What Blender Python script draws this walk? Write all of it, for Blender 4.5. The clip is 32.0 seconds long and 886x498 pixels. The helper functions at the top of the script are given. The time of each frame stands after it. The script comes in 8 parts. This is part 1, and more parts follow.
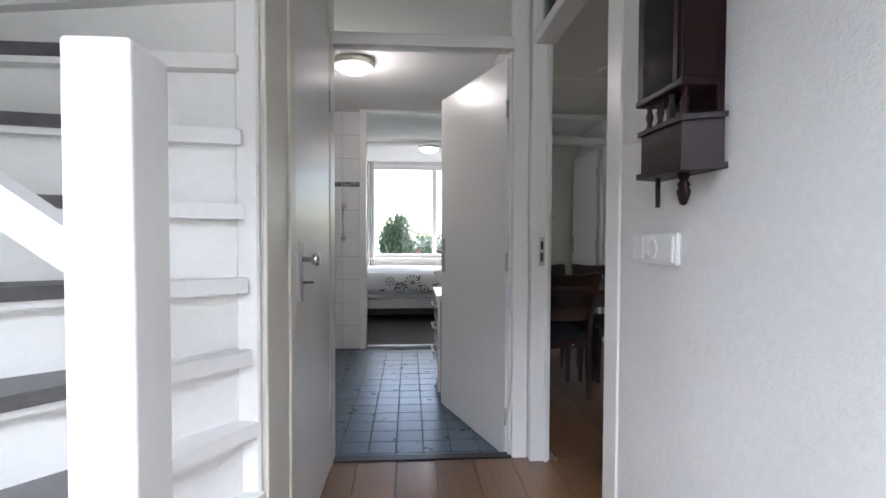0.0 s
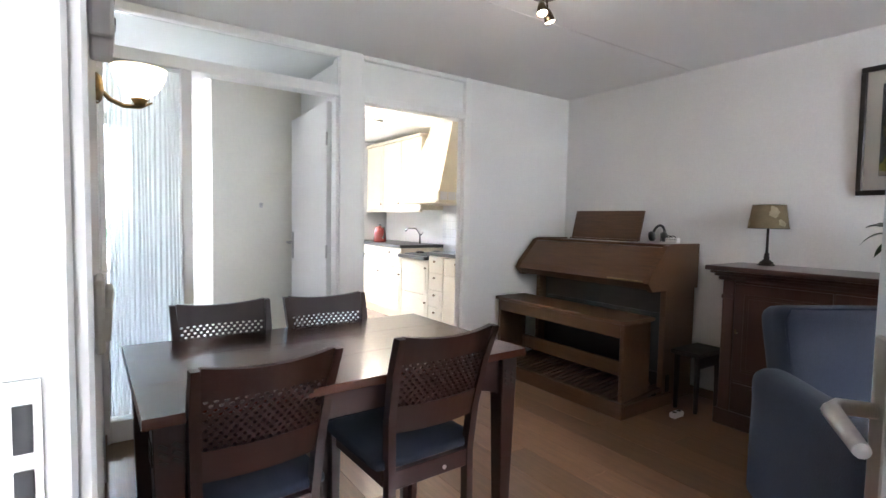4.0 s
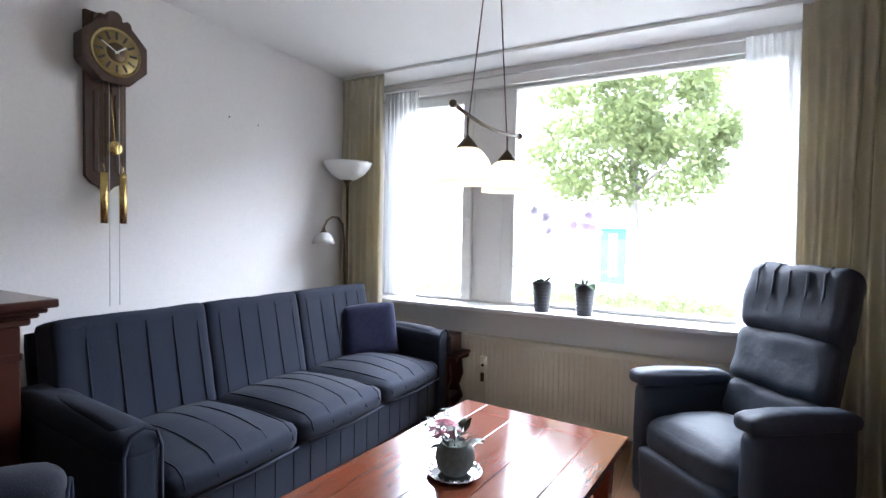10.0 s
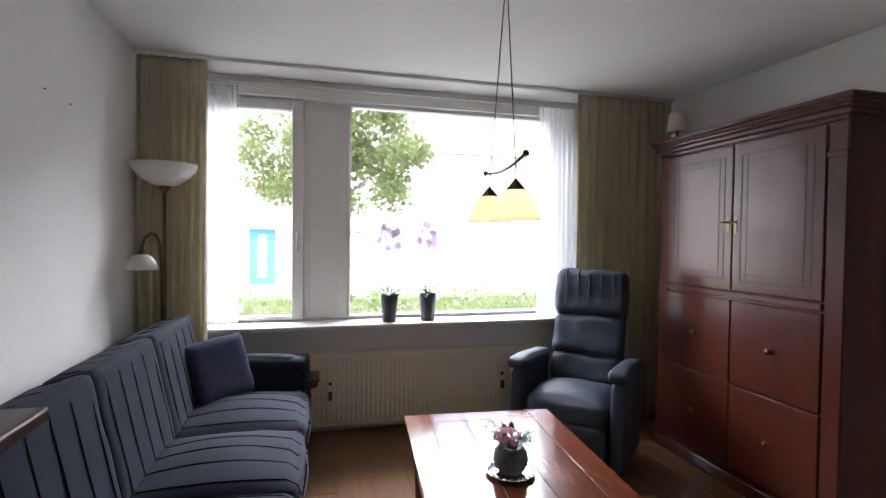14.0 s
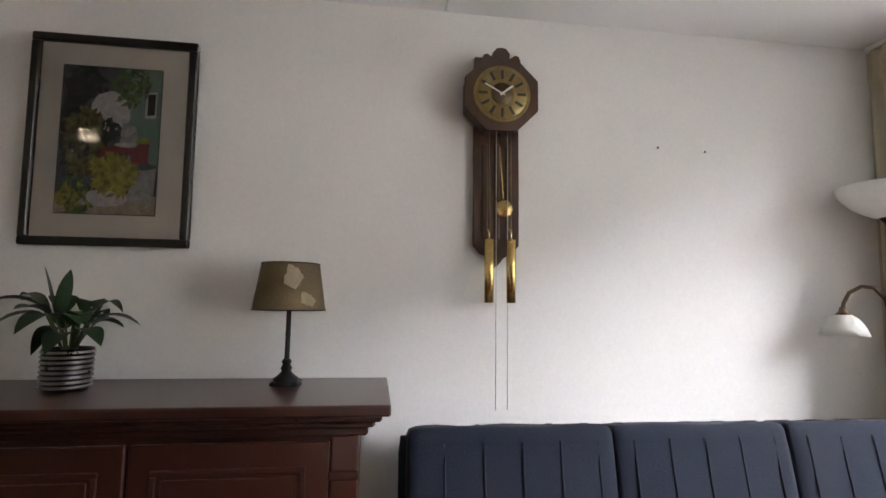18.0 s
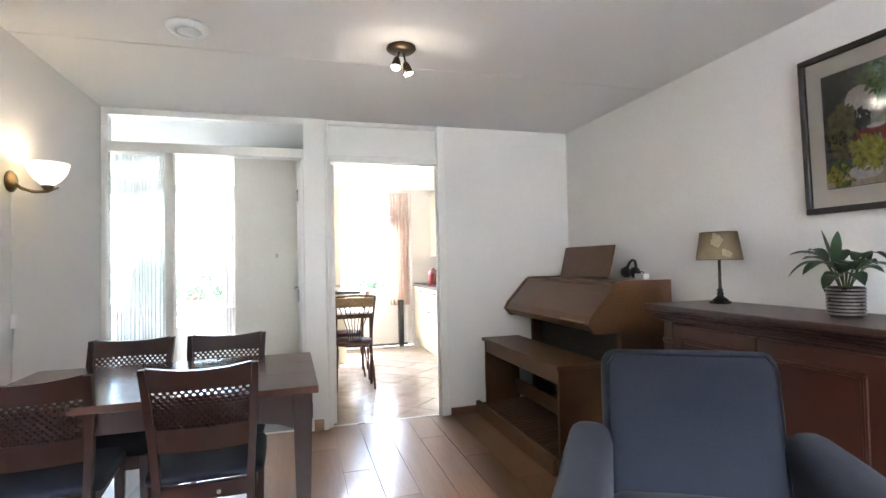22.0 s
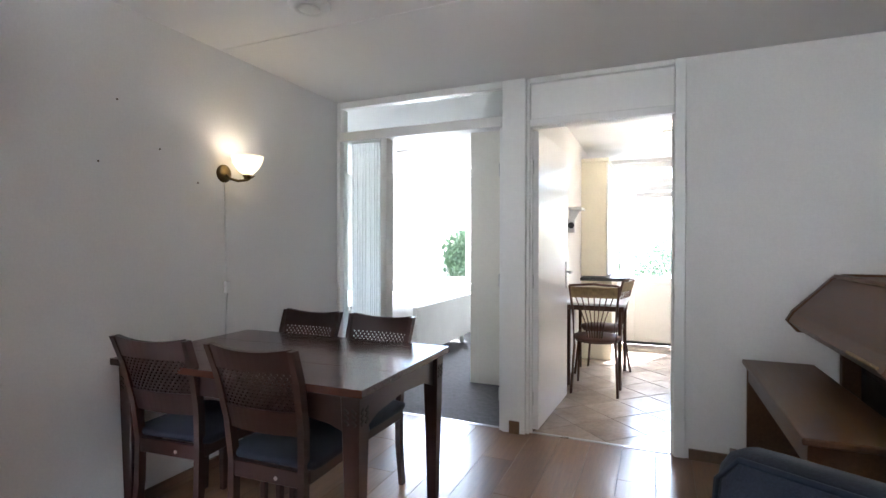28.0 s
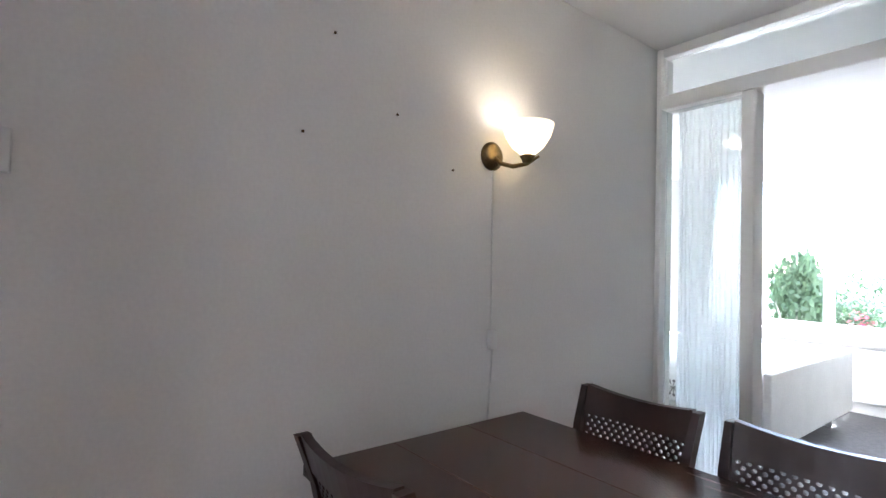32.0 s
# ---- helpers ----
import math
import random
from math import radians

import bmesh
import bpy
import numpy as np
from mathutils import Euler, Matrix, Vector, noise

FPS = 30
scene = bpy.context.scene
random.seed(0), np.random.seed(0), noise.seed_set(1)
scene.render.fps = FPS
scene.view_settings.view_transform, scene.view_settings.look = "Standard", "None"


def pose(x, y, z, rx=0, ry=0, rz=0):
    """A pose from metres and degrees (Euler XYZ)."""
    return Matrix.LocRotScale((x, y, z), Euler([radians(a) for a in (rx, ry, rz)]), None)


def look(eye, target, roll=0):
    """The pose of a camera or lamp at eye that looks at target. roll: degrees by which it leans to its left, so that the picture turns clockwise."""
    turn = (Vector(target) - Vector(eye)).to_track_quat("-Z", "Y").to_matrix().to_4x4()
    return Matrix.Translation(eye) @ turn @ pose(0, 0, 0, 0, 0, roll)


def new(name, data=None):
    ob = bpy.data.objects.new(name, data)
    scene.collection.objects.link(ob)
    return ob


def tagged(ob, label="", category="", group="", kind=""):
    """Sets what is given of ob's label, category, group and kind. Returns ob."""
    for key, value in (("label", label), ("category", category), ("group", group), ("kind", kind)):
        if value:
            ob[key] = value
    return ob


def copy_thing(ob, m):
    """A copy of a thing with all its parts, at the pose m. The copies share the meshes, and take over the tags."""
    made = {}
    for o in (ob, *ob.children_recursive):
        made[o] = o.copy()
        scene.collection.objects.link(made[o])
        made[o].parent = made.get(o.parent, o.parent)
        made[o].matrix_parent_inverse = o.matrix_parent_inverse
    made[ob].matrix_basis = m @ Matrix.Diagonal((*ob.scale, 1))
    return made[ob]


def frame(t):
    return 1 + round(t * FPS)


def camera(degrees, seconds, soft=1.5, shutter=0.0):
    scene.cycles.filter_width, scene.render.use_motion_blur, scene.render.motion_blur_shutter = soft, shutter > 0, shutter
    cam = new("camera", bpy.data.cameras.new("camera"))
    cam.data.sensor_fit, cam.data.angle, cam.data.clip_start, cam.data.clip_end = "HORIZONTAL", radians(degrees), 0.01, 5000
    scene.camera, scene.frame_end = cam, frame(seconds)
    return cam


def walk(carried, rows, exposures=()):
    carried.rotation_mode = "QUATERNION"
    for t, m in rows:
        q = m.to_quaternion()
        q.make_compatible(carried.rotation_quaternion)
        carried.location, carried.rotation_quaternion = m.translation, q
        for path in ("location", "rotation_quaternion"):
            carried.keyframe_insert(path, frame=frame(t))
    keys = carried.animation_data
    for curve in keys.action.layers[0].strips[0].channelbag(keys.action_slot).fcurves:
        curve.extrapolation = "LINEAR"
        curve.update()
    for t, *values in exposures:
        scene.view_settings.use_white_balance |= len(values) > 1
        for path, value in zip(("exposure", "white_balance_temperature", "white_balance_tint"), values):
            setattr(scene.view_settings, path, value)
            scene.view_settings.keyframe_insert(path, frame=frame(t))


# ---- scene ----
cam = camera(83.5, 32.0)
PATH = [
    (0, (-0.699, 0.624, 1.133), (-0.564, 2.618, 1.074), 0.2),
    (0.5, (-0.724, 0.674, 1.14), (-0.587, 2.668, 1.08), 0.4),
    (1, (-0.704, 0.894, 1.149), (-0.57, 2.888, 1.089), 0.5),
    (1.5, (-0.678, 1.143, 1.168), (-0.544, 3.137, 1.109), 0.6),
    (2, (-0.623, 1.416, 1.19), (-0.429, 3.406, 1.125), 0.8),
    (2.5, (-0.508, 1.69, 1.195), (-0.117, 3.65, 1.12), 0.7),
    (4.6, (0.245, 2.773, 1.27), (1.679, 4.161, 1.144), 0.9),
    (5, (0.414, 2.889, 1.253), (2.027, 4.065, 1.123), 0.5),
    (5.5, (0.671, 2.952, 1.281), (2.461, 3.833, 1.14), 0.1),
    (6, (0.874, 3.03, 1.282), (2.839, 3.366, 1.124), 0.2),
    (6.5, (1.034, 3.03, 1.261), (2.998, 2.693, 1.094), 1.0),
    (7, (1.136, 3.087, 1.236), (2.846, 2.058, 1.104), 1.8),
    (7.5, (1.056, 3.166, 1.267), (2.402, 1.694, 1.12), 2.6),
    (8, (0.993, 3.301, 1.262), (2.11, 1.647, 1.137), 2.5),
    (8.5, (0.973, 3.36, 1.272), (2.023, 1.661, 1.162), 2.1),
    (9, (0.974, 3.361, 1.267), (2.013, 1.654, 1.18), 1.5),
    (9.5, (0.991, 3.337, 1.262), (2.014, 1.62, 1.198), 1.2),
    (10, (1.168, 3.197, 1.254), (2.124, 1.441, 1.189), 1.0),
    (10.5, (1.459, 3.105, 1.262), (2.206, 1.25, 1.216), 0.9),
    (11, (1.693, 3.077, 1.271), (2.213, 1.146, 1.228), 1.0),
    (11.5, (1.925, 3.178, 1.246), (2.239, 1.203, 1.219), 0.7),
    (12, (2.083, 3.285, 1.284), (2.163, 1.287, 1.23), 0.8),
    (12.5, (2.368, 3.395, 1.329), (2.006, 1.429, 1.251), 0.9),
    (13, (2.569, 3.471, 1.35), (2.064, 1.537, 1.265), 0.8),
    (13.5, (2.698, 3.493, 1.37), (2.185, 1.562, 1.293), 0.8),
    (15.5, (2.015, 3.213, 1.268), (2.119, 1.217, 1.359), -0.1),
    (16, (1.893, 3.009, 1.274), (2.485, 1.104, 1.415), 0.5),
    (16.5, (1.843, 2.816, 1.3), (2.817, 1.076, 1.455), 1.1),
    (17, (1.792, 2.658, 1.304), (3.198, 1.245, 1.47), 1.1),
    (17.5, (1.827, 2.537, 1.292), (3.582, 1.597, 1.481), 1.0),
    (18, (1.819, 2.381, 1.274), (3.79, 2.116, 1.482), 0.8),
    (18.5, (1.76, 2.302, 1.279), (3.721, 2.655, 1.454), 0.7),
    (19, (1.621, 2.203, 1.294), (3.391, 3.119, 1.455), 0.9),
    (19.5, (1.498, 2.078, 1.299), (2.894, 3.505, 1.428), 1.1),
    (20, (1.351, 1.954, 1.287), (2.467, 3.609, 1.406), 0.5),
    (20.5, (1.298, 1.809, 1.301), (2.032, 3.667, 1.404), -0.1),
    (21, (1.321, 1.767, 1.267), (1.884, 3.683, 1.358), -1.0),
    (21.5, (1.298, 1.792, 1.257), (1.861, 3.709, 1.327), -1.2),
    (22, (1.304, 1.787, 1.257), (1.861, 3.707, 1.31), -1.2),
    (22.5, (1.346, 1.736, 1.262), (1.89, 3.66, 1.303), -1.3),
    (23, (1.541, 1.609, 1.247), (1.934, 3.57, 1.29), -1.0),
    (23.5, (1.637, 1.52, 1.238), (1.798, 3.513, 1.29), -0.8),
    (24, (1.829, 1.425, 1.245), (1.711, 3.42, 1.316), -0.7),
    (24.5, (2.052, 1.361, 1.235), (1.615, 3.31, 1.33), -0.4),
    (25, (2.187, 1.275, 1.23), (1.51, 3.154, 1.334), -0.0),
    (25.5, (2.205, 1.229, 1.255), (1.504, 3.1, 1.332), 0.2),
    (27.5, (2.327, 2.108, 1.267), (1.538, 3.946, 1.262), -0.1),
    (28, (2.308, 2.443, 1.262), (1.519, 4.281, 1.25), 0.1),
    (28.5, (2.256, 2.727, 1.262), (1.471, 4.567, 1.245), 0.3),
    (29, (2.217, 2.985, 1.249), (1.414, 4.817, 1.234), 0.4),
    (29.5, (2.197, 3.019, 1.234), (1.389, 4.848, 1.214), 0.5),
    (30, (2.187, 3.006, 1.23), (1.379, 4.836, 1.209), 0.7),
    (30.5, (2.087, 3.055, 1.223), (1.185, 4.84, 1.204), 0.9),
    (31, (1.829, 3.149, 1.261), (0.746, 4.83, 1.24), 1.1),
    (31.5, (1.584, 3.303, 1.279), (0.247, 4.79, 1.273), 1.0),
    (32, (1.321, 3.37, 1.289), (-0.267, 4.584, 1.346), 1.5),
]
EXPOSURES = [(0.0, 1.9, 6000, 17), (2.0, 2.25, 6350, 11), (4.5, 4.3, 5750, 18), (5.0, 4.3, 5750, 18), (6.0, 4.45, 5650, 17), (7.0, 4.15, 5550, 14), (8.0, 3.65, 5550, 14), (9.0, 3.15, 5750, 15), (10.0, 2.9, 5800, 17), (12.0, 2.4, 6200, 18), (13.0, 2.2, 6250, 19), (16.0, 2.1, 6300, 19),
             (17.0, 2.35, 6250, 19), (18.0, 3.0, 6550, 18), (19.0, 3.45, 6600, 18), (20.0, 4.15, 6100, 16), (22.0, 4.25, 6000, 16), (24.0, 3.95, 6150, 16), (25.0, 3.7, 6150, 16), (27.0, 3.65, 6000, 17), (29.0, 3.6, 5650, 16), (31.0, 3.4, 5650, 15), (32.0, 3.8, 5700, 18)]

walk(cam, [(t, look(e, g, r)) for t, e, g, r in PATH], EXPOSURES)

# ---- world and sun ----
world = bpy.data.worlds.new("world")
scene.world = world
world.use_nodes = True
wn = world.node_tree
sky = wn.nodes.new("ShaderNodeTexSky")
sky.sky_type = "NISHITA"
sky.sun_disc = False
sky.sun_elevation = radians(50)
sky.sun_rotation = radians(20)
sky.air_density, sky.dust_density = 1.0, 1.0
wn.links.new(sky.outputs[0], wn.nodes["Background"].inputs[0])
wn.nodes["Background"].inputs[1].default_value = 0.15
sun = new("sun", bpy.data.lights.new("sun", "SUN"))
sun.data.energy, sun.data.angle, sun.data.color = 5.0, radians(0.6), (1.0, 0.96, 0.9)
sun.matrix_world = look((6, 14, 20), (0, 0, 0))


def daylight(name, x0, x1, z0, z1, y, watts, turn, colour=(0.93, 0.97, 1.0)):
    """Sky light that enters through a window opening, as an area lamp in it."""
    lamp_ = new(name, bpy.data.lights.new(name, "AREA"))
    lamp_.data.shape, lamp_.data.size, lamp_.data.size_y = "RECTANGLE", x1 - x0, z1 - z0
    lamp_.data.energy, lamp_.data.color = watts, colour
    lamp_.matrix_world = pose((x0 + x1) / 2, y, (z0 + z1) / 2, turn, 0, 0)
    return lamp_


# added area lamps that strengthen the sky's light, above what the windows show
for sky_name, sky_eye, sky_aim, sky_watts in (("sky_fill_street", (2.04, -16.5, 19.8), (2.04, 0.0, 19.0), 30000), ("sky_fill_garden", (0.8, 26.0, 19.8), (0.8, 9.0, 19.0), 14000)):
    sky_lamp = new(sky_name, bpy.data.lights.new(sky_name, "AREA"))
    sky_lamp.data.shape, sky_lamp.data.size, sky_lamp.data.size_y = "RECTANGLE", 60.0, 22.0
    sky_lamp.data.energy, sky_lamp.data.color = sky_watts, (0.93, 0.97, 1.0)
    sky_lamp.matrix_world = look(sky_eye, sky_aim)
# the sky light that enters the hall by the front door
daylight("daylight_hall", -1.65, -0.35, 0.40, 2.20, -0.06, 0.6, 90)


def bulb_light(name, x, y, z, watts, colour, r=0.03):
    lamp_ = new(name, bpy.data.lights.new(name, "POINT"))
    lamp_.data.energy, lamp_.data.color, lamp_.data.shadow_soft_size = watts, colour, r
    lamp_.location = (x, y, z)
    return lamp_


WARM = (1.0, 0.85, 0.62)
bulb_light("sconce_light", 0.13, 4.64, 1.765, 0.11, WARM, 0.05)
bulb_light("pendant_light", 1.882, 1.73, 1.45, 0.3, WARM, 0.03)
bulb_light("pendant_light", 1.864, 1.392, 1.45, 0.3, WARM, 0.03)
bulb_light("spot_light", 1.80, 4.28, 2.22, 0.06, WARM, 0.03)
bulb_light("spot_light", 1.86, 4.30, 2.20, 0.06, WARM, 0.03)
bulb_light("bath_light", -1.10, 4.27, 2.26, 4.5, (1.0, 0.93, 0.82), 0.1)
bulb_light("bedroom_light", -0.42, 7.75, 2.27, 0.9, (1.0, 0.93, 0.82), 0.1)
bulb_light("kitchen_light", 2.50, 7.50, 2.22, 1.9, WARM, 0.05)

# ---- helpers for meshes ----
def box(bm, x0, y0, z0, x1, y1, z1, b=0.0, seg=1):
    """A box between two corners, with bevelled edges where b is given."""
    got = bmesh.ops.create_cube(bm, size=1.0)
    vs = got["verts"]
    for v in vs:
        v.co = Vector(((x0 + x1) / 2 + v.co.x * (x1 - x0), (y0 + y1) / 2 + v.co.y * (y1 - y0), (z0 + z1) / 2 + v.co.z * (z1 - z0)))
    if b > 0:
        es = list({e for v in vs for e in v.link_edges})
        bmesh.ops.bevel(bm, geom=es, offset=b, segments=seg, profile=0.5, affect="EDGES")
    return bm


def bx(*a, **k):
    return box(bmesh.new(), *a, **k)


def rod(bm, p, q, r0, r1=None, seg=12, cap=True):
    """A straight round bar from p to q."""
    r1 = r0 if r1 is None else r1
    p, q = Vector(p), Vector(q)
    turn = (q - p).to_track_quat("Z", "Y")
    rings = []
    for c, r in ((p, r0), (q, r1)):
        rings.append([bm.verts.new(c + turn @ Vector((r * math.cos(a), r * math.sin(a), 0))) for a in [2 * math.pi * i / seg for i in range(seg)]])
    for i in range(seg):
        f = bm.faces.new((rings[0][i], rings[0][(i + 1) % seg], rings[1][(i + 1) % seg], rings[1][i]))
        f.smooth = True
    if cap:
        bm.faces.new(rings[0][::-1])
        bm.faces.new(rings[1])
    return bm


def tube(bm, pts, r, seg=8):
    """A round bar along a line of points."""
    pts = [Vector(p) for p in pts]
    rings = []
    for i, p in enumerate(pts):
        way = pts[min(i + 1, len(pts) - 1)] - pts[max(i - 1, 0)]
        turn = way.to_track_quat("Z", "Y")
        rr = r[i] if isinstance(r, (list, tuple)) else r
        rings.append([bm.verts.new(p + turn @ Vector((rr * math.cos(a), rr * math.sin(a), 0))) for a in [2 * math.pi * k / seg for k in range(seg)]])
    for a, b in zip(rings, rings[1:]):
        for k in range(seg):
            f = bm.faces.new((a[k], a[(k + 1) % seg], b[(k + 1) % seg], b[k]))
            f.smooth = True
    bm.faces.new(rings[0][::-1])
    bm.faces.new(rings[-1])
    return bm


def lathe(bm, prof, seg=24, at=(0, 0, 0), smooth=True):
    """A turned shape from (radius, height) pairs round the upright axis through at."""
    at = Vector(at)
    rings = []
    for r, z in prof:
        if r < 1e-5:
            rings.append([bm.verts.new(at + Vector((0, 0, z)))])
        else:
            rings.append([bm.verts.new(at + Vector((r * math.cos(2 * math.pi * i / seg), r * math.sin(2 * math.pi * i / seg), z))) for i in range(seg)])
    for a, b in zip(rings, rings[1:]):
        for i in range(seg):
            j = (i + 1) % seg
            if len(a) == 1 and len(b) == 1:
                continue
            if len(a) == 1:
                f = bm.faces.new((a[0], b[j], b[i]))
            elif len(b) == 1:
                f = bm.faces.new((a[i], a[j], b[0]))
            else:
                f = bm.faces.new((a[i], a[j], b[j], b[i]))
            f.smooth = smooth
    return bm


def prism(bm, poly, axis, lo, hi):
    """A flat outline (two coordinates) pushed out along the axis x, y or z."""
    def place(u, v, w):
        return {"x": (w, u, v), "y": (u, w, v), "z": (u, v, w)}[axis]
    a = [bm.verts.new(place(u, v, lo)) for u, v in poly]
    b = [bm.verts.new(place(u, v, hi)) for u, v in poly]
    n = len(poly)
    for i in range(n):
        bm.faces.new((a[i], a[(i + 1) % n], b[(i + 1) % n], b[i]))
    bm.faces.new(a[::-1])
    bm.faces.new(b)
    bmesh.ops.recalc_face_normals(bm, faces=bm.faces[:])
    return bm


def pad(bm, x0, y0, z0, x1, y1, z1, r=0.05, puff=0.0, n=10, crease=0.0, seed=0.0):
    """A soft upholstered block with rounded edges; puff swells its top, crease wrinkles it."""
    c = Vector(((x0 + x1) / 2, (y0 + y1) / 2, (z0 + z1) / 2))
    h = Vector(((x1 - x0) / 2, (y1 - y0) / 2, (z1 - z0) / 2))
    r = min(r, h.x, h.y, h.z)
    grid = {}

    def vert(p):
        key = tuple(round(k, 4) for k in p)
        if key in grid:
            return grid[key]
        q = Vector((p[0] * h.x, p[1] * h.y, p[2] * h.z))
        inner = Vector([max(-(h[i] - r), min(h[i] - r, q[i])) for i in range(3)])
        d = q - inner
        q = inner + d.normalized() * r if d.length > 1e-9 else q
        w = (1 - p[0] ** 2) * (1 - p[1] ** 2)
        q.z += puff * w * (1 if p[2] > 0 else 0)
        w2 = (1 - p[1] ** 2) * (1 - p[2] ** 2)
        q.x += 0.25 * puff * w2 * p[0]
        w3 = (1 - p[0] ** 2) * (1 - p[2] ** 2)
        q.y += 0.4 * puff * w3 * p[1]
        if crease:
            q += crease * noise.noise_vector((q + c) * 9 + Vector((seed, 0, 0)))
        grid[key] = bm.verts.new(c + q)
        return grid[key]

    def coord(i):
        u = 2 * i / n - 1
        return math.copysign(abs(u) ** 0.8, u)
    for ax in range(3):
        for s in (-1, 1):
            for i in range(n):
                for j in range(n):
                    quad = []
                    for a, b in ((i, j), (i + 1, j), (i + 1, j + 1), (i, j + 1)):
                        p = [0, 0, 0]
                        p[ax], p[(ax + 1) % 3], p[(ax + 2) % 3] = s, coord(a), coord(b)
                        quad.append(vert(p))
                    f = bm.faces.new(quad if s > 0 else quad[::-1])
                    f.smooth = True
    return bm


def turned(bm, m):
    bmesh.ops.transform(bm, matrix=m, verts=bm.verts[:])
    return bm


def part(name, bm, material, parent=None, label=""):
    me = bpy.data.meshes.new(name)
    bm.to_mesh(me)
    bm.free()
    for m in material if isinstance(material, (list, tuple)) else (material,):
        me.materials.append(m)
    ob = new(name, me)
    ob.parent = parent
    return tagged(ob, label)


def thing(name, label, category, at=None, group="", kind=""):
    ob = new(name)
    ob.empty_display_size = 0.1
    if at is not None:
        ob.matrix_world = at
    return tagged(ob, label, category, group, kind)


def setting(name, bm, material, label="", category=""):
    ob = part(name, bm, material, None, label)
    return tagged(ob, label, category, kind="structure")


# ---- materials ----
def rgb(*c):
    return (*c, 1.0)


def surface(name, colour, rough=0.6, vary=0.06, scale=6.0, fine=60.0, bump=0.02, metal=0.0, second=None, mix=0.5, spec=0.5, coat=0.0,
            sheen=0.0, stretch=(1, 1, 1), spread=0.0, rvary=0.08, bscale=None, emit=None, strength=0.0, trans=0.0):
    """A node material: a base colour varied at two scales, with relief and uneven gloss."""
    m = bpy.data.materials.new(name)
    m.use_nodes = True
    nt = m.node_tree
    N, L = nt.nodes, nt.links
    b = N["Principled BSDF"]
    tc = N.new("ShaderNodeTexCoord")
    mp = N.new("ShaderNodeMapping")
    mp.inputs["Scale"].default_value = stretch
    L.new(tc.outputs["Object"], mp.inputs["Vector"])
    vec = mp.outputs[0]
    info = N.new("ShaderNodeObjectInfo")
    if spread:
        add = N.new("ShaderNodeVectorMath")
        add.operation = "ADD"
        mul = N.new("ShaderNodeMath")
        mul.operation = "MULTIPLY"
        mul.inputs[1].default_value = 37.0
        L.new(info.outputs["Random"], mul.inputs[0])
        L.new(vec, add.inputs[0])
        L.new(mul.outputs[0], add.inputs[1])
        vec = add.outputs[0]
    big = N.new("ShaderNodeTexNoise")
    big.inputs["Scale"].default_value = scale
    big.inputs["Detail"].default_value = 5
    small = N.new("ShaderNodeTexNoise")
    small.inputs["Scale"].default_value = fine
    small.inputs["Detail"].default_value = 6
    L.new(vec, big.inputs["Vector"])
    L.new(vec, small.inputs["Vector"])
    second = second or tuple(c * (1 - 3 * vary) for c in colour)
    ramp = N.new("ShaderNodeValToRGB")
    ramp.color_ramp.elements[0].position, ramp.color_ramp.elements[1].position = 0.5 - mix * 0.5, 0.5 + mix * 0.5
    ramp.color_ramp.elements[0].color, ramp.color_ramp.elements[1].color = rgb(*second), rgb(*colour)
    L.new(big.outputs[0], ramp.inputs[0])
    mixn = N.new("ShaderNodeMix")
    mixn.data_type, mixn.blend_type = "RGBA", "MULTIPLY"
    mixn.inputs[0].default_value = 1.0
    ramp2 = N.new("ShaderNodeValToRGB")
    ramp2.color_ramp.elements[0].position, ramp2.color_ramp.elements[1].position = 0.3, 0.7
    lo = 1 - 2 * vary
    ramp2.color_ramp.elements[0].color = rgb(lo, lo, lo)
    L.new(small.outputs[0], ramp2.inputs[0])
    L.new(ramp.outputs[0], mixn.inputs[6])
    L.new(ramp2.outputs[0], mixn.inputs[7])
    col = mixn.outputs[2]
    if spread:
        hsv = N.new("ShaderNodeHueSaturation")
        mr = N.new("ShaderNodeMapRange")
        mr.inputs[3].default_value, mr.inputs[4].default_value = 1 - spread, 1 + spread
        L.new(info.outputs["Random"], mr.inputs[0])
        L.new(mr.outputs[0], hsv.inputs["Value"])
        L.new(col, hsv.inputs["Color"])
        col = hsv.outputs[0]
    L.new(col, b.inputs["Base Color"])
    rr = N.new("ShaderNodeMapRange")
    rr.inputs[3].default_value, rr.inputs[4].default_value = max(0.02, rough - rvary), min(1, rough + rvary)
    L.new(big.outputs[0], rr.inputs[0])
    L.new(rr.outputs[0], b.inputs["Roughness"])
    b.inputs["Metallic"].default_value = metal
    b.inputs["Specular IOR Level"].default_value = spec
    b.inputs["Coat Weight"].default_value = coat
    b.inputs["Coat Roughness"].default_value = 0.12
    b.inputs["Sheen Weight"].default_value = sheen
    if bump:
        bp = N.new("ShaderNodeBump")
        bp.inputs["Strength"].default_value = min(1.0, bump * 10)
        bp.inputs["Distance"].default_value = 0.01 * min(1.0, bump * 10)
        src = small
        if bscale:
            src = N.new("ShaderNodeTexNoise")
            src.inputs["Scale"].default_value = bscale
            src.inputs["Detail"].default_value = 4
            L.new(vec, src.inputs["Vector"])
        L.new(src.outputs[0], bp.inputs["Height"])
        L.new(bp.outputs[0], b.inputs["Normal"])
    if emit:
        b.inputs["Emission Color"].default_value = rgb(*emit)
        b.inputs["Emission Strength"].default_value = strength
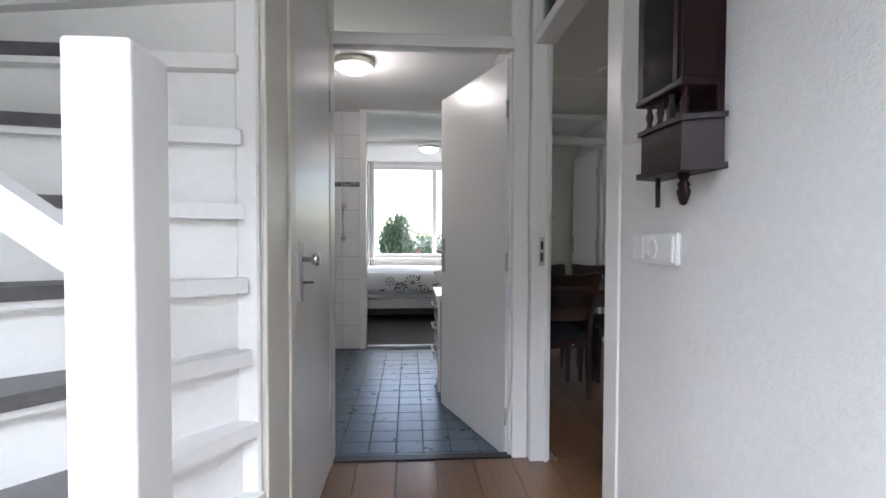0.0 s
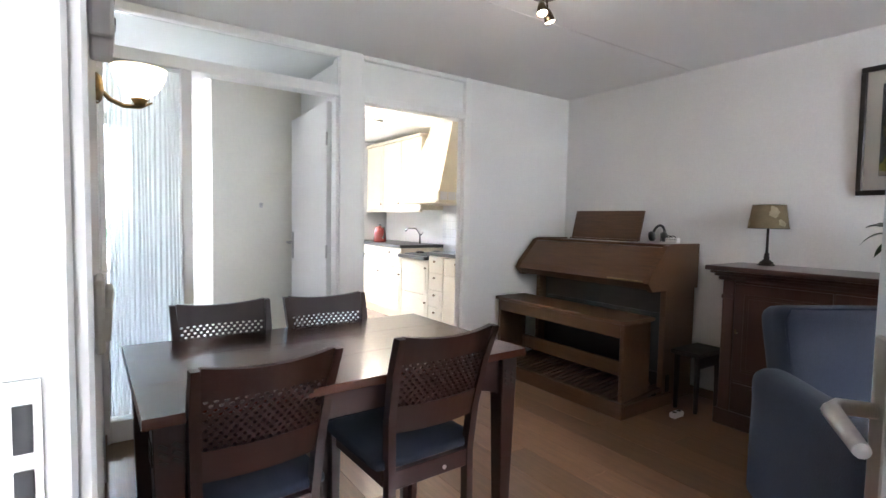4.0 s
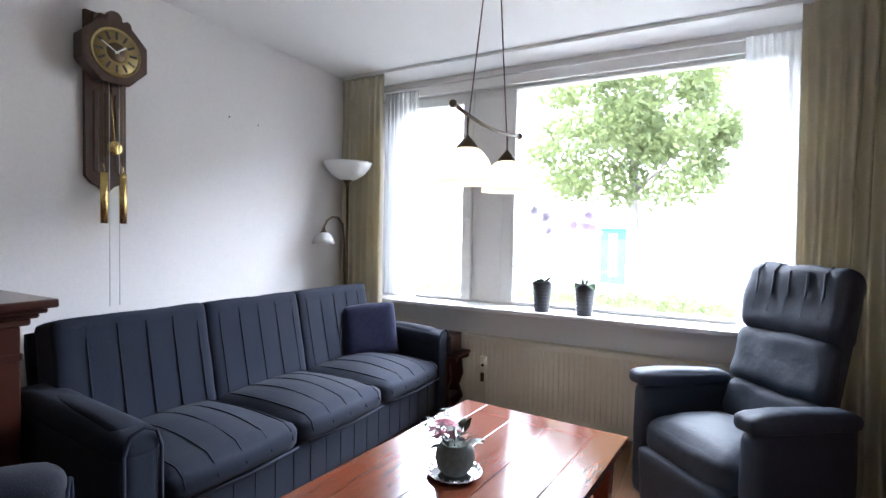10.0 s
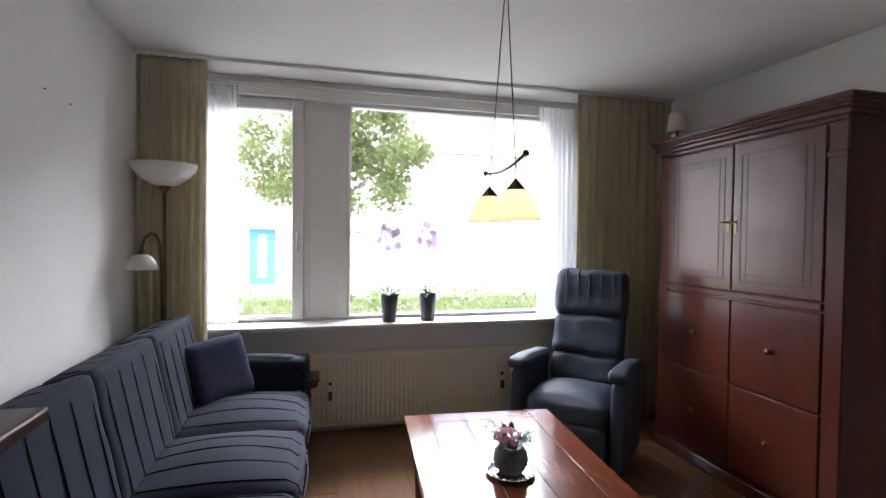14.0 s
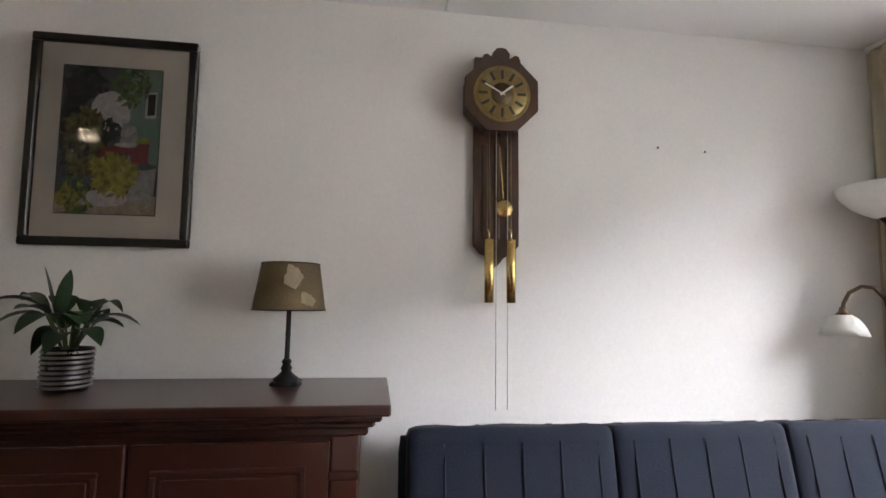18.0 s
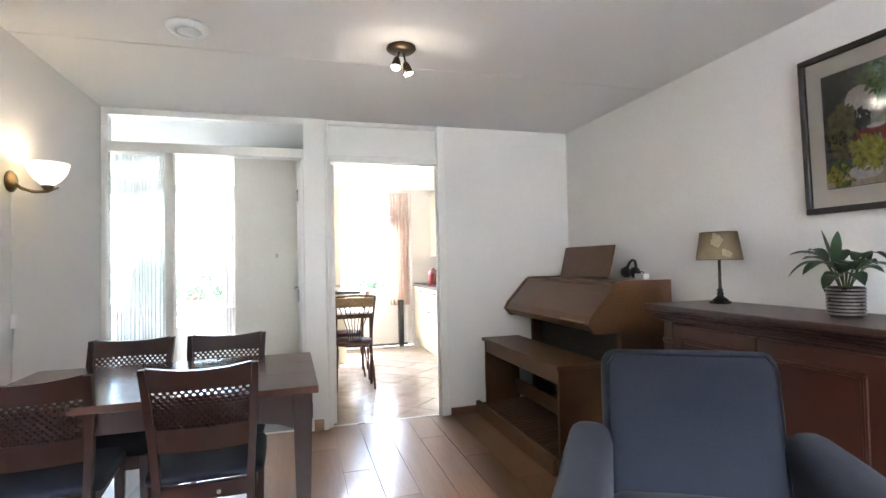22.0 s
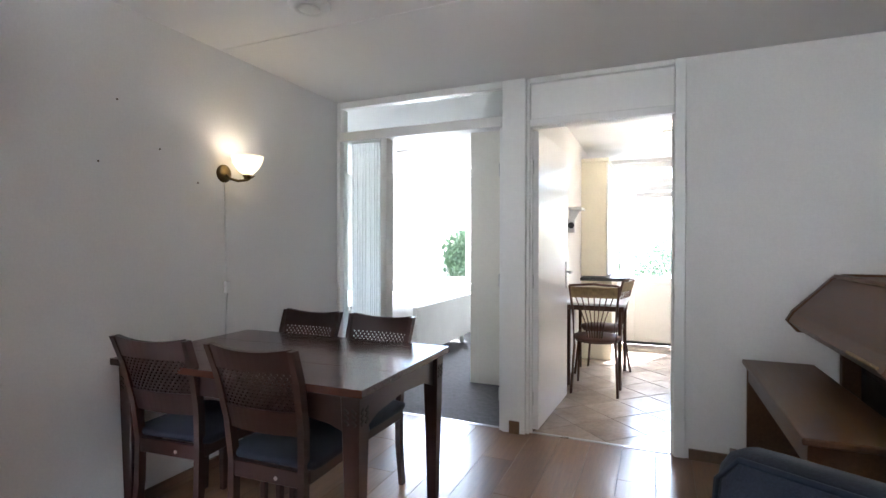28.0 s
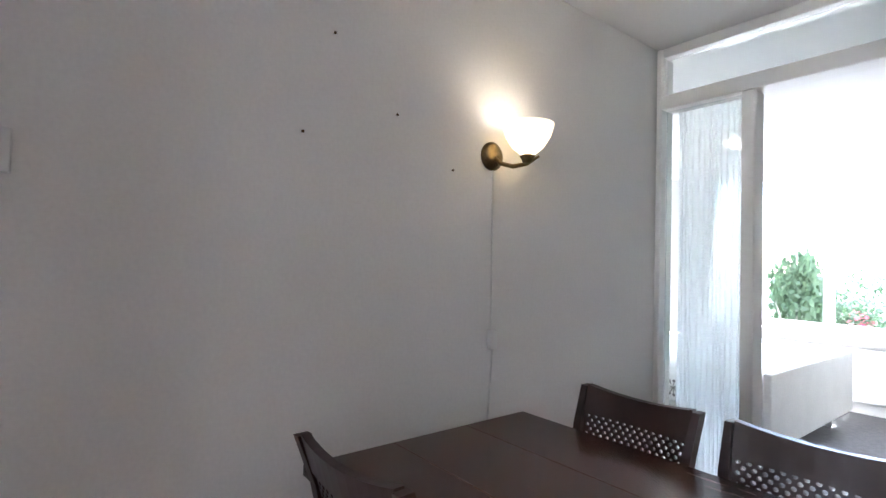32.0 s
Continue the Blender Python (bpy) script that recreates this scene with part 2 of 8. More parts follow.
    if trans:
        tl = N.new("ShaderNodeBsdfTranslucent")
        ms = N.new("ShaderNodeMixShader")
        ms.inputs[0].default_value = trans
        L.new(col, tl.inputs[0])
        L.new(b.outputs[0], ms.inputs[1])
        L.new(tl.outputs[0], ms.inputs[2])
        L.new(ms.outputs[0], N["Material Output"].inputs[0])
    return m


def clear(name, tint=(0.96, 0.98, 0.97), gloss=0.06):
    """Thin window glass: light passes straight, with a faint mirror."""
    m = bpy.data.materials.new(name)
    m.use_nodes = True
    nt = m.node_tree
    nt.nodes.remove(nt.nodes["Principled BSDF"])
    t = nt.nodes.new("ShaderNodeBsdfTransparent")
    t.inputs[0].default_value = rgb(*tint)
    g = nt.nodes.new("ShaderNodeBsdfGlossy")
    g.inputs["Roughness"].default_value = 0.02
    f = nt.nodes.new("ShaderNodeFresnel")
    f.inputs[0].default_value = 1.3
    mx = nt.nodes.new("ShaderNodeMixShader")
    nt.links.new(f.outputs[0], mx.inputs[0])
    nt.links.new(t.outputs[0], mx.inputs[1])
    nt.links.new(g.outputs[0], mx.inputs[2])
    nt.links.new(mx.outputs[0], nt.nodes["Material Output"].inputs[0])
    return m


def sheer_cloth(name, colour, open_=0.5):
    """Thin woven cloth that lets part of the light through its weave."""
    m = bpy.data.materials.new(name)
    m.use_nodes = True
    nt = m.node_tree
    b = nt.nodes["Principled BSDF"]
    b.inputs["Base Color"].default_value = rgb(*colour)
    b.inputs["Roughness"].default_value = 0.9
    tl = nt.nodes.new("ShaderNodeBsdfTranslucent")
    tl.inputs[0].default_value = rgb(*colour)
    tr = nt.nodes.new("ShaderNodeBsdfTransparent")
    m1, m2 = nt.nodes.new("ShaderNodeMixShader"), nt.nodes.new("ShaderNodeMixShader")
    tc = nt.nodes.new("ShaderNodeTexCoord")
    nz = nt.nodes.new("ShaderNodeTexNoise")
    nz.inputs["Scale"].default_value = 400
    mr = nt.nodes.new("ShaderNodeMapRange")
    mr.inputs[3].default_value, mr.inputs[4].default_value = open_ - 0.15, open_ + 0.15
    nt.links.new(tc.outputs["Object"], nz.inputs["Vector"])
    nt.links.new(nz.outputs[0], mr.inputs[0])
    m1.inputs[0].default_value = 0.6
    nt.links.new(b.outputs[0], m1.inputs[1])
    nt.links.new(tl.outputs[0], m1.inputs[2])
    nt.links.new(mr.outputs[0], m2.inputs[0])
    nt.links.new(m1.outputs[0], m2.inputs[1])
    nt.links.new(tr.outputs[0], m2.inputs[2])
    nt.links.new(m2.outputs[0], nt.nodes["Material Output"].inputs[0])
    return m


PLASTER = surface("wall_plaster", (0.80, 0.785, 0.76), 0.85, 0.025, 1.2, 90, 0.02, bscale=140)
GRANULE = surface("granular_plaster", (0.74, 0.73, 0.71), 0.85, 0.03, 2, 60, 0.045, bscale=150)
CEILING = surface("ceiling_paint", (0.84, 0.835, 0.82), 0.9, 0.015, 0.8, 120, 0.012, bscale=200)
PAINT = surface("white_gloss_paint", (0.80, 0.79, 0.76), 0.35, 0.015, 3, 40, 0.004, rvary=0.05)
DOORPAINT = surface("white_door_paint", (0.76, 0.75, 0.73), 0.3, 0.012, 2, 30, 0.004, rvary=0.06)
# door paint copied darker and bluer: shade for the living door, in its colour
DOORSHADED = surface("shaded_bluish_door_paint", (0.50, 0.525, 0.55), 0.42, 0.012, 2, 30, 0.004, rvary=0.06)
CREAMPAINT = surface("cream_paint", (0.76, 0.73, 0.64), 0.4, 0.02, 3, 40, 0.004)
STAIRWHITE = surface("stair_paint", (0.82, 0.81, 0.78), 0.4, 0.02, 4, 50, 0.006)
CARPETGREY = surface("grey_carpet", (0.15, 0.14, 0.14), 0.95, 0.12, 30, 500, 0.06, sheen=0.3)
CARPETDARK = surface("dark_grey_carpet", (0.17, 0.17, 0.17), 0.95, 0.12, 25, 450, 0.05)
OAKFLOOR = surface("brown_oak_plank", (0.245, 0.132, 0.068), 0.30, 0.10, 3.5, 22, 0.003, second=(0.165, 0.086, 0.043), mix=0.55, stretch=(14, 0.9, 14), spread=0.20, rvary=0.05, coat=0.25)
FLOORBASE = surface("floor_joint", (0.06, 0.045, 0.035), 0.8)
MAHOGANY = surface("dark_mahogany", (0.046, 0.013, 0.0075), 0.30, 0.06, 4, 30, 0.001, second=(0.034, 0.010, 0.006), mix=0.8, stretch=(14, 1.2, 14), coat=0.25, rvary=0.01)
MAHOG_Z = surface("dark_mahogany_upright", (0.050, 0.014, 0.008), 0.32, 0.06, 4, 30, 0.001, second=(0.042, 0.012, 0.0065), mix=0.8, stretch=(14, 14, 1.2), coat=0.2, rvary=0.01)
DININGWOOD = surface("dining_wood", (0.030, 0.0085, 0.0055), 0.34, 0.08, 3, 30, 0.002, second=(0.022, 0.006, 0.004), mix=0.9, stretch=(3, 3, 3), coat=0.2, rvary=0.02)
TABLETOP = surface("dining_table_top", (0.080, 0.024, 0.0135), 0.27, 0.05, 4, 30, 0.0003, second=(0.060, 0.018, 0.010), mix=0.8, stretch=(1.0, 9, 9), coat=0.3, rvary=0.01)
CHERRY = surface("cherry_tabletop", (0.20, 0.052, 0.022), 0.15, 0.08, 3.5, 28, 0.005, second=(0.13, 0.034, 0.016), mix=0.8, stretch=(12, 1.0, 12), coat=0.5)
WARDROBE = surface("wardrobe_wood", (0.092, 0.021, 0.012), 0.28, 0.02, 2, 25, 0.001, second=(0.062, 0.014, 0.009), mix=0.8, stretch=(9, 9, 1.0), coat=0.3, rvary=0.01)
ORGANWOOD = surface("organ_oak", (0.165, 0.078, 0.033), 0.40, 0.14, 5, 40, 0.010, second=(0.085, 0.037, 0.015), mix=0.7, stretch=(14, 1.0, 14))
ORGANDARK = surface("organ_dark_panel", (0.022, 0.014, 0.010), 0.5, 0.1, 5, 40, 0.01)
PEDALWOOD = surface("pedal_wood", (0.16, 0.085, 0.045), 0.5, 0.12, 6, 50, 0.01, second=(0.07, 0.035, 0.02), stretch=(1, 12, 12), spread=0.15)
CLOCKWOOD = surface("clock_walnut", (0.085, 0.037, 0.018), 0.4, 0.12, 8, 60, 0.008, second=(0.035, 0.015, 0.008), mix=0.8, stretch=(12, 12, 1.2))
HALLCLOCKWOOD = surface("hall_clock_mahogany", (0.020, 0.005, 0.0045), 0.42, 0.12, 8, 60, 0.006, second=(0.012, 0.004, 0.004), mix=0.8, stretch=(12, 12, 1.5), spec=0.25)
BRASS = surface("brass", (0.62, 0.45, 0.17), 0.25, 0.05, 10, 80, 0.003, metal=1.0)
OLDBRASS = surface("aged_brass", (0.30, 0.22, 0.11), 0.4, 0.15, 14, 80, 0.006, metal=1.0)
DIALBRASS = surface("dull_dial_brass", (0.34, 0.25, 0.105), 0.48, 0.12, 18, 90, 0.004, metal=0.85)
BRONZE = surface("bronze_metal", (0.13, 0.095, 0.06), 0.4, 0.1, 10, 80, 0.004, metal=1.0)
STEEL = surface("brushed_steel", (0.55, 0.54, 0.52), 0.3, 0.04, 10, 120, 0.003, metal=1.0)
CHROME = surface("chrome", (0.75, 0.76, 0.78), 0.1, 0.02, 10, 80, 0.0, metal=1.0)
BLACKIRON = surface("dark_lamp_iron", (0.03, 0.024, 0.021), 0.45, 0.15, 20, 90, 0.006, metal=0.6)
BLUESOFA = surface("blue_striped_upholstery", (0.0060, 0.0125, 0.030), 0.92, 0.20, 6, 200, 0.03, sheen=0.02, second=(0.0040, 0.0080, 0.020))
BLUEPILE = surface("blue_velour", (0.017, 0.022, 0.037), 0.92, 0.24, 5, 220, 0.035, sheen=0.06, second=(0.010, 0.015, 0.028), mix=0.4)
SEAM = surface("dark_seam", (0.0040, 0.0080, 0.019), 0.95, 0.1, 20, 300, 0.01)
PIPING = surface("blue_piping", (0.009, 0.017, 0.036), 0.85, 0.1, 20, 300, 0.01)
NAVY = surface("navy_cushion_weave", (0.018, 0.022, 0.085), 0.9, 0.2, 40, 180, 0.06, sheen=0.1)
SEATBLUE = surface("dark_blue_seat_cloth", (0.018, 0.023, 0.040), 0.92, 0.12, 10, 300, 0.03, sheen=0.05)
LEATHER = surface("blue_grey_leather", (0.026, 0.040, 0.064), 0.60, 0.14, 6, 180, 0.06, bscale=16, second=(0.016, 0.026, 0.044))
CURTAIN = surface("beige_curtain", (0.72, 0.66, 0.50), 0.9, 0.08, 3, 200, 0.02, second=(0.62, 0.57, 0.45), mix=0.4, trans=0.42)
SHEER = sheer_cloth("white_sheer", (0.82, 0.83, 0.84), 0.45)
SHEERDENSE = sheer_cloth("white_sheer_dense", (0.88, 0.9, 0.9), 0.25)
KCURTAIN = surface("pink_beige_curtain", (0.70, 0.58, 0.50), 0.9, 0.1, 12, 120, 0.02, second=(0.78, 0.69, 0.62), trans=0.5)
GLASS = clear("window_glass")
RADIATOR = surface("radiator_enamel", (0.72, 0.68, 0.56), 0.4, 0.02, 4, 60, 0.004)
SILLSTONE = surface("white_sill", (0.74, 0.73, 0.70), 0.3, 0.03, 8, 60, 0.004)
SWITCHWHITE = surface("white_plastic", (0.78, 0.78, 0.76), 0.35, 0.02, 10, 80, 0.002)
CREAMPLASTIC = surface("cream_plastic", (0.62, 0.60, 0.50), 0.4, 0.02, 10, 80, 0.002)
DARKPLASTIC = surface("dark_plastic", (0.025, 0.025, 0.027), 0.4, 0.05, 10, 80, 0.002)
SCREEN = surface("grey_display", (0.16, 0.17, 0.15), 0.2, 0.03, 10, 80, 0.0)
OPAL = surface("opal_glass", (0.85, 0.84, 0.80), 0.25, 0.02, 6, 40, 0.0, trans=0.35)
OPALYELLOW = surface("alabaster_glass", (0.90, 0.85, 0.70), 0.3, 0.03, 12, 40, 0.0, second=(0.86, 0.77, 0.56), trans=0.5, emit=(1.0, 0.90, 0.68), strength=0.11)
SCONCEGLASS = surface("lit_sconce_glass", (0.88, 0.80, 0.60), 0.3, 0.03, 12, 40, 0.0, trans=0.5, emit=(1.0, 0.84, 0.55), strength=0.14)
BULB = surface("lit_bulb", (0.9, 0.85, 0.7), 0.3, emit=(1.0, 0.85, 0.6), strength=3.0)
LAMPGLOW = surface("lit_ceiling_glass", (0.9, 0.88, 0.82), 0.3, emit=(1.0, 0.94, 0.84), strength=1.3)
SHADECLOTH = surface("taupe_lampshade", (0.27, 0.20, 0.11), 0.8, 0.10, 12, 160, 0.02, trans=0.25)
SHADEPETAL = surface("pale_flower_print", (0.46, 0.38, 0.24), 0.8, 0.1, 20, 160, 0.02)
SHADECREAM = surface("cream_lampshade", (0.70, 0.64, 0.50), 0.8, 0.05, 12, 160, 0.01, trans=0.25)
LEAF = surface("glossy_leaf", (0.030, 0.070, 0.022), 0.4, 0.15, 18, 60, 0.01, second=(0.016, 0.042, 0.015), spread=0.25)
ORCHIDLEAF = surface("orchid_leaf", (0.035, 0.085, 0.028), 0.4, 0.1, 14, 60, 0.01)
STEM = surface("plant_stem", (0.10, 0.13, 0.05), 0.6, 0.1, 20, 60, 0.01)
SOIL = surface("potting_soil", (0.04, 0.028, 0.02), 0.95, 0.2, 30, 120, 0.06)
ORCHIDMAUVE = surface("mauve_petals", (0.82, 0.72, 0.83), 0.6, 0.1, 30, 80, 0.01, trans=0.6, spread=0.15)
ORCHIDPALE = surface("pale_lilac_petals", (0.86, 0.82, 0.89), 0.6, 0.1, 30, 80, 0.01, trans=0.6, spread=0.12)
PINKFLOWER = surface("pink_petals", (0.80, 0.26, 0.34), 0.6, 0.1, 30, 80, 0.01, spread=0.2)
POTGREY = surface("dark_grey_pot", (0.065, 0.070, 0.085), 0.5, 0.1, 14, 80, 0.01)
POTSTONE = surface("grey_green_pottery", (0.20, 0.23, 0.20), 0.6, 0.15, 16, 90, 0.02)
SILVER = surface("silver_rope_pot", (0.42, 0.39, 0.36), 0.3, 0.1, 40, 120, 0.01, metal=0.9)
FRAMEBLACK = surface("black_picture_frame", (0.018, 0.014, 0.013), 0.35, 0.1, 20, 90, 0.004)
MOUNTBOARD = surface("mount_board", (0.80, 0.78, 0.72), 0.8, 0.01, 8, 120, 0.003)
PICGLASS = clear("picture_glass", (0.98, 0.98, 0.98))
BATHTILE = surface("blue_grey_floor_tile", (0.105, 0.15, 0.20), 0.3, 0.08, 12, 90, 0.006, spread=0.10)
GROUT = surface("tile_grout", (0.035, 0.04, 0.05), 0.9, 0.1, 30, 120, 0.01)
WALLTILE = surface("white_wall_tile", (0.78, 0.78, 0.78), 0.2, 0.015, 8, 60, 0.003, spread=0.02)
WALLGROUT = surface("pale_grout", (0.55, 0.55, 0.55), 0.9, 0.05, 30, 120, 0.01)
BORDERTILE = surface("dark_border_tile", (0.10, 0.11, 0.13), 0.3, 0.25, 22, 60, 0.004, second=(0.35, 0.36, 0.38), mix=0.2)
CERAMIC = surface("white_ceramic", (0.82, 0.82, 0.82), 0.12, 0.01, 5, 60, 0.0, coat=0.3)
KITCHENTILE = surface("pale_beige_floor_tile", (0.52, 0.44, 0.37), 0.18, 0.08, 6, 40, 0.006, second=(0.36, 0.29, 0.24), spread=0.08)
KGROUT = surface("brown_grout", (0.22, 0.17, 0.13), 0.9, 0.1, 30, 120, 0.01)
KCREAM = surface("cream_kitchen_front", (0.80, 0.74, 0.58), 0.45, 0.03, 3, 50, 0.006)
KTOP = surface("dark_worktop", (0.07, 0.065, 0.065), 0.3, 0.2, 50, 200, 0.004)
KETTLE = surface("red_kettle", (0.30, 0.03, 0.025), 0.25, 0.05, 10, 60, 0.0, coat=0.4)
CHAIRMETAL = surface("brown_chair_metal", (0.13, 0.065, 0.045), 0.45, 0.1, 10, 60, 0.004, metal=0.5)
CHAIRSEAT = surface("brown_chair_vinyl", (0.16, 0.075, 0.055), 0.5, 0.1, 10, 90, 0.01)
CANE = surface("pale_cane", (0.42, 0.29, 0.14), 0.6, 0.15, 30, 150, 0.03)
BEDLINEN = surface("white_bed_linen", (0.80, 0.80, 0.78), 0.9, 0.03, 5, 90, 0.02)
BEDBASE = surface("pale_grey_bed_frame", (0.62, 0.62, 0.60), 0.6, 0.04, 4, 60, 0.006)
PRINTGREY = surface("grey_flower_print", (0.25, 0.25, 0.24), 0.9, 0.1, 20, 90, 0.01)
WOODBLOCK = surface("brown_block", (0.20, 0.11, 0.05), 0.5, 0.1, 14, 60, 0.01)
BASEBOARD = surface("brown_skirting", (0.22, 0.13, 0.075), 0.45, 0.1, 8, 60, 0.008, stretch=(10, 1, 10))
ASPHALT = surface("street_asphalt", (0.10, 0.10, 0.10), 0.9, 0.1, 4, 120, 0.04)
PAVING = surface("pale_paving", (0.42, 0.40, 0.37), 0.9, 0.1, 3, 80, 0.03)
FACADE = surface("white_facade", (0.78, 0.76, 0.72), 0.85, 0.05, 2, 60, 0.02)
FACADEBRICK = surface("pale_brick", (0.46, 0.36, 0.29), 0.9, 0.12, 6, 80, 0.03)
ROOFTILE = surface("grey_roof_tile", (0.42, 0.40, 0.39), 0.8, 0.12, 8, 60, 0.03)
BLUEDOOR = surface("blue_door", (0.05, 0.22, 0.36), 0.4, 0.05, 6, 60, 0.004)
DARKGLASS = surface("dark_far_window", (0.45, 0.46, 0.47), 0.15, 0.05, 3, 40, 0.0)
BARK = surface("tree_bark", (0.34, 0.31, 0.27), 0.95, 0.2, 14, 60, 0.06, stretch=(3, 3, 0.7))
FOLIAGE = surface("tree_leaf", (0.20, 0.23, 0.10), 0.6, 0.15, 9, 40, 0.0, second=(0.13, 0.17, 0.06), trans=0.55)
HEDGE = surface("hedge_leaf", (0.26, 0.31, 0.15), 0.6, 0.2, 5, 40, 0.0, second=(0.20, 0.27, 0.11), mix=0.35, trans=0.5)
GARDENLEAF = surface("garden_leaf", (0.07, 0.12, 0.055), 0.6, 0.2, 5, 40, 0.0, second=(0.035, 0.07, 0.03), mix=0.4, trans=0.35)
REDFLOWER = surface("red_flower", (0.55, 0.06, 0.10), 0.6, 0.1, 30, 80, 0.0)
PALEFLOWER = surface("pale_flower", (0.75, 0.68, 0.66), 0.6, 0.1, 30, 80, 0.0)

# ---- the plan ----
W, D, H = 3.617, 5.73, 2.385          # living room: width, depth, height
BX0, BX1 = -2.12, -0.08               # bathroom and hall, across
NY = 9.3                              # garden wall, inner face
LINTEL = 2.06


def strip(name, boxes, material, label, category="wall"):
    bm = bmesh.new()
    for b in boxes:
        box(bm, *b)
    return setting(name, bm, material, label, category)


# street wall with the window opening
strip("wall_south", [(-2.2, -0.3, -0.3, -1.75, 0.0, H), (-0.25, -0.3, -0.3, 0.62, 0.0, H), (-1.75, -0.3, -0.3, -0.25, 0.0, 0.0), (-1.75, -0.3, 2.30, -0.25, 0.0, H), (3.46, -0.3, -0.3, 3.72, 0.0, H), (0.62, -0.3, -0.3, 3.46, 0.0, 0.735), (0.62, -0.3, 2.345, 3.46, 0.0, H)],
      PLASTER, "off-white plastered street wall with a wide window opening")
strip("wall_east", [(W, 0.0, -0.3, W + 0.1, NY, H)], PLASTER, "off-white plastered party wall of the living room")
strip("wall_west", [(-0.04, 0.0, 0.0, 0.0, 2.084, H), (-0.04, 3.06, 0.0, 0.0, 5.73, H)], PLASTER, "off-white plastered wall beside the dining table")
strip("wall_hall", [(-0.062, 0.0, 0.0, -0.0401, 2.084, H)], GRANULE, "white granular plaster wall of the hall")
strip("wall_bath_east", [(-0.08, 3.165, -0.06, -0.0401, 5.68, H)], WALLTILE, "white bathroom wall")
strip("wall_inner_north", [(2.47, D, 0.0, W, 5.81, H)], PLASTER, "plain off-white wall beside the kitchen door")
strip("wall_kitchen_west", [(1.435, 5.81, 0.0, 1.53, NY, H)], PLASTER, "cream plastered kitchen side wall")
strip("wall_bedroom_south", [(-2.12, 5.70, -0.06, -1.20, 5.81, H), (-0.24, 5.68, -0.06, -0.0401, 5.81, H), (-0.04, D, 0.0, 0.0, 5.81, H)], PLASTER, "white wall between bathroom and bedroom")
strip("wall_west_outer", [(-2.22, 0.0, -0.3, -2.12, NY, 4.6)], PLASTER, "white outer side wall")
strip("wall_north", [(-2.2, NY, -0.3, -1.42, NY + 0.25, H), (0.42, NY, -0.3, 1.56, NY + 0.25, H), (2.98, NY, -0.3, 3.72, NY + 0.25, H),
                     (-1.42, NY, -0.3, 0.42, NY + 0.25, 0.72), (-1.42, NY, 2.33, 0.42, NY + 0.25, H), (1.56, NY, 2.34, 2.98, NY + 0.25, H)],
      PLASTER, "white garden wall with bedroom window and kitchen door")
strip("wall_closet", [(0.73, 6.77, 0.0, 1.435, 6.83, H), (0.73, 6.83, 0.0, 0.78, NY, H)], CREAMPAINT, "cream built-in closet wall in the bedroom")
strip("wall_cupboard", [(-1.15, 2.2055, 2.101, -1.09, 3.0, H), (-1.15, 3.0, 0.0, -1.09, 3.085, H)], CREAMPAINT, "cream painted cupboard partition in the hall")
strip("wall_bath_south", [(-2.12, 3.085, -0.06, -1.14, 3.16, H)], WALLTILE, "white wall between hall and bathroom")
strip("wall_stair", [(-2.12, 2.45, 0.0, -1.15, 2.52, 4.6), (-2.12, 0.0, H, -1.1, 0.06, 4.6), (-1.1, 0.0, H + 0.02, -1.05, 2.52, 4.6)], PLASTER, "white walls of the stairwell")

# ceilings
bm = bmesh.new()
for y0, y1 in ((0.0, 2.139), (2.146, 4.563), (4.570, 5.81)):
    box(bm, -0.04, y0, H, W + 0.1, y1, H + 0.15)
setting("ceiling", bm, CEILING, "white living room ceiling of concrete slabs with fine joints", "ceiling")
strip("ceiling_hall", [(-1.1, 0.0, H, -0.0401, 3.1, H + 0.15), (-2.12, 0.06, 4.6, -1.05, 2.5, 4.7)], CEILING, "white hall ceiling", "ceiling")
strip("ceiling_bath", [(-2.12, 3.1, H, -0.0401, 5.81, H + 0.15)], CEILING, "white bathroom ceiling", "ceiling")
strip("ceiling_back", [(-2.12, 5.811, H, W + 0.1, NY, H + 0.15)], CEILING, "white ceiling of bedroom and kitchen", "ceiling")
strip("roof_slab", [(-2.3, -0.4, H + 0.16, -2.13, NY + 0.3, H + 0.3), (-1.04, -0.4, H + 0.16, 3.8, NY + 0.3, H + 0.3), (-2.13, 2.53, H + 0.16, -1.04, NY + 0.3, H + 0.3), (-2.3, -0.4, 4.71, -1.0, 2.6, 4.8)], ROOFTILE, "flat roof slab", "roof")

# floors
FLOOR = strip("floor", [(-0.04, 0.0, -0.3, W, 5.76, -0.006), (-1.15, 0.0, -0.3, -0.04, 3.11, -0.006), (-2.12, 0.0, -0.3, -1.15, 2.5, -0.006)], FLOORBASE, "brown oak plank floor of hall and living room", "floor")
BATHFLOOR = strip("floor_bath", [(-2.12, 3.11, -0.3, -0.0401, 5.70, -0.036)], GROUT, "small blue-grey bathroom floor tiles with dark joints", "floor")
strip("floor_bedroom", [(-2.12, 5.70, -0.3, 1.435, NY, -0.004)], CARPETDARK, "dark grey bedroom carpet", "floor")
KFLOOR = strip("floor_kitchen", [(1.435, 5.76, -0.3, W, NY, -0.008)], KGROUT, "beige diagonal kitchen floor tiles", "floor")
strip("threshold_bath", [(-1.12, 3.085, -0.04, -0.15, 3.14, 0.006)], DARKPLASTIC, "dark threshold strip under the bathroom door", "threshold")
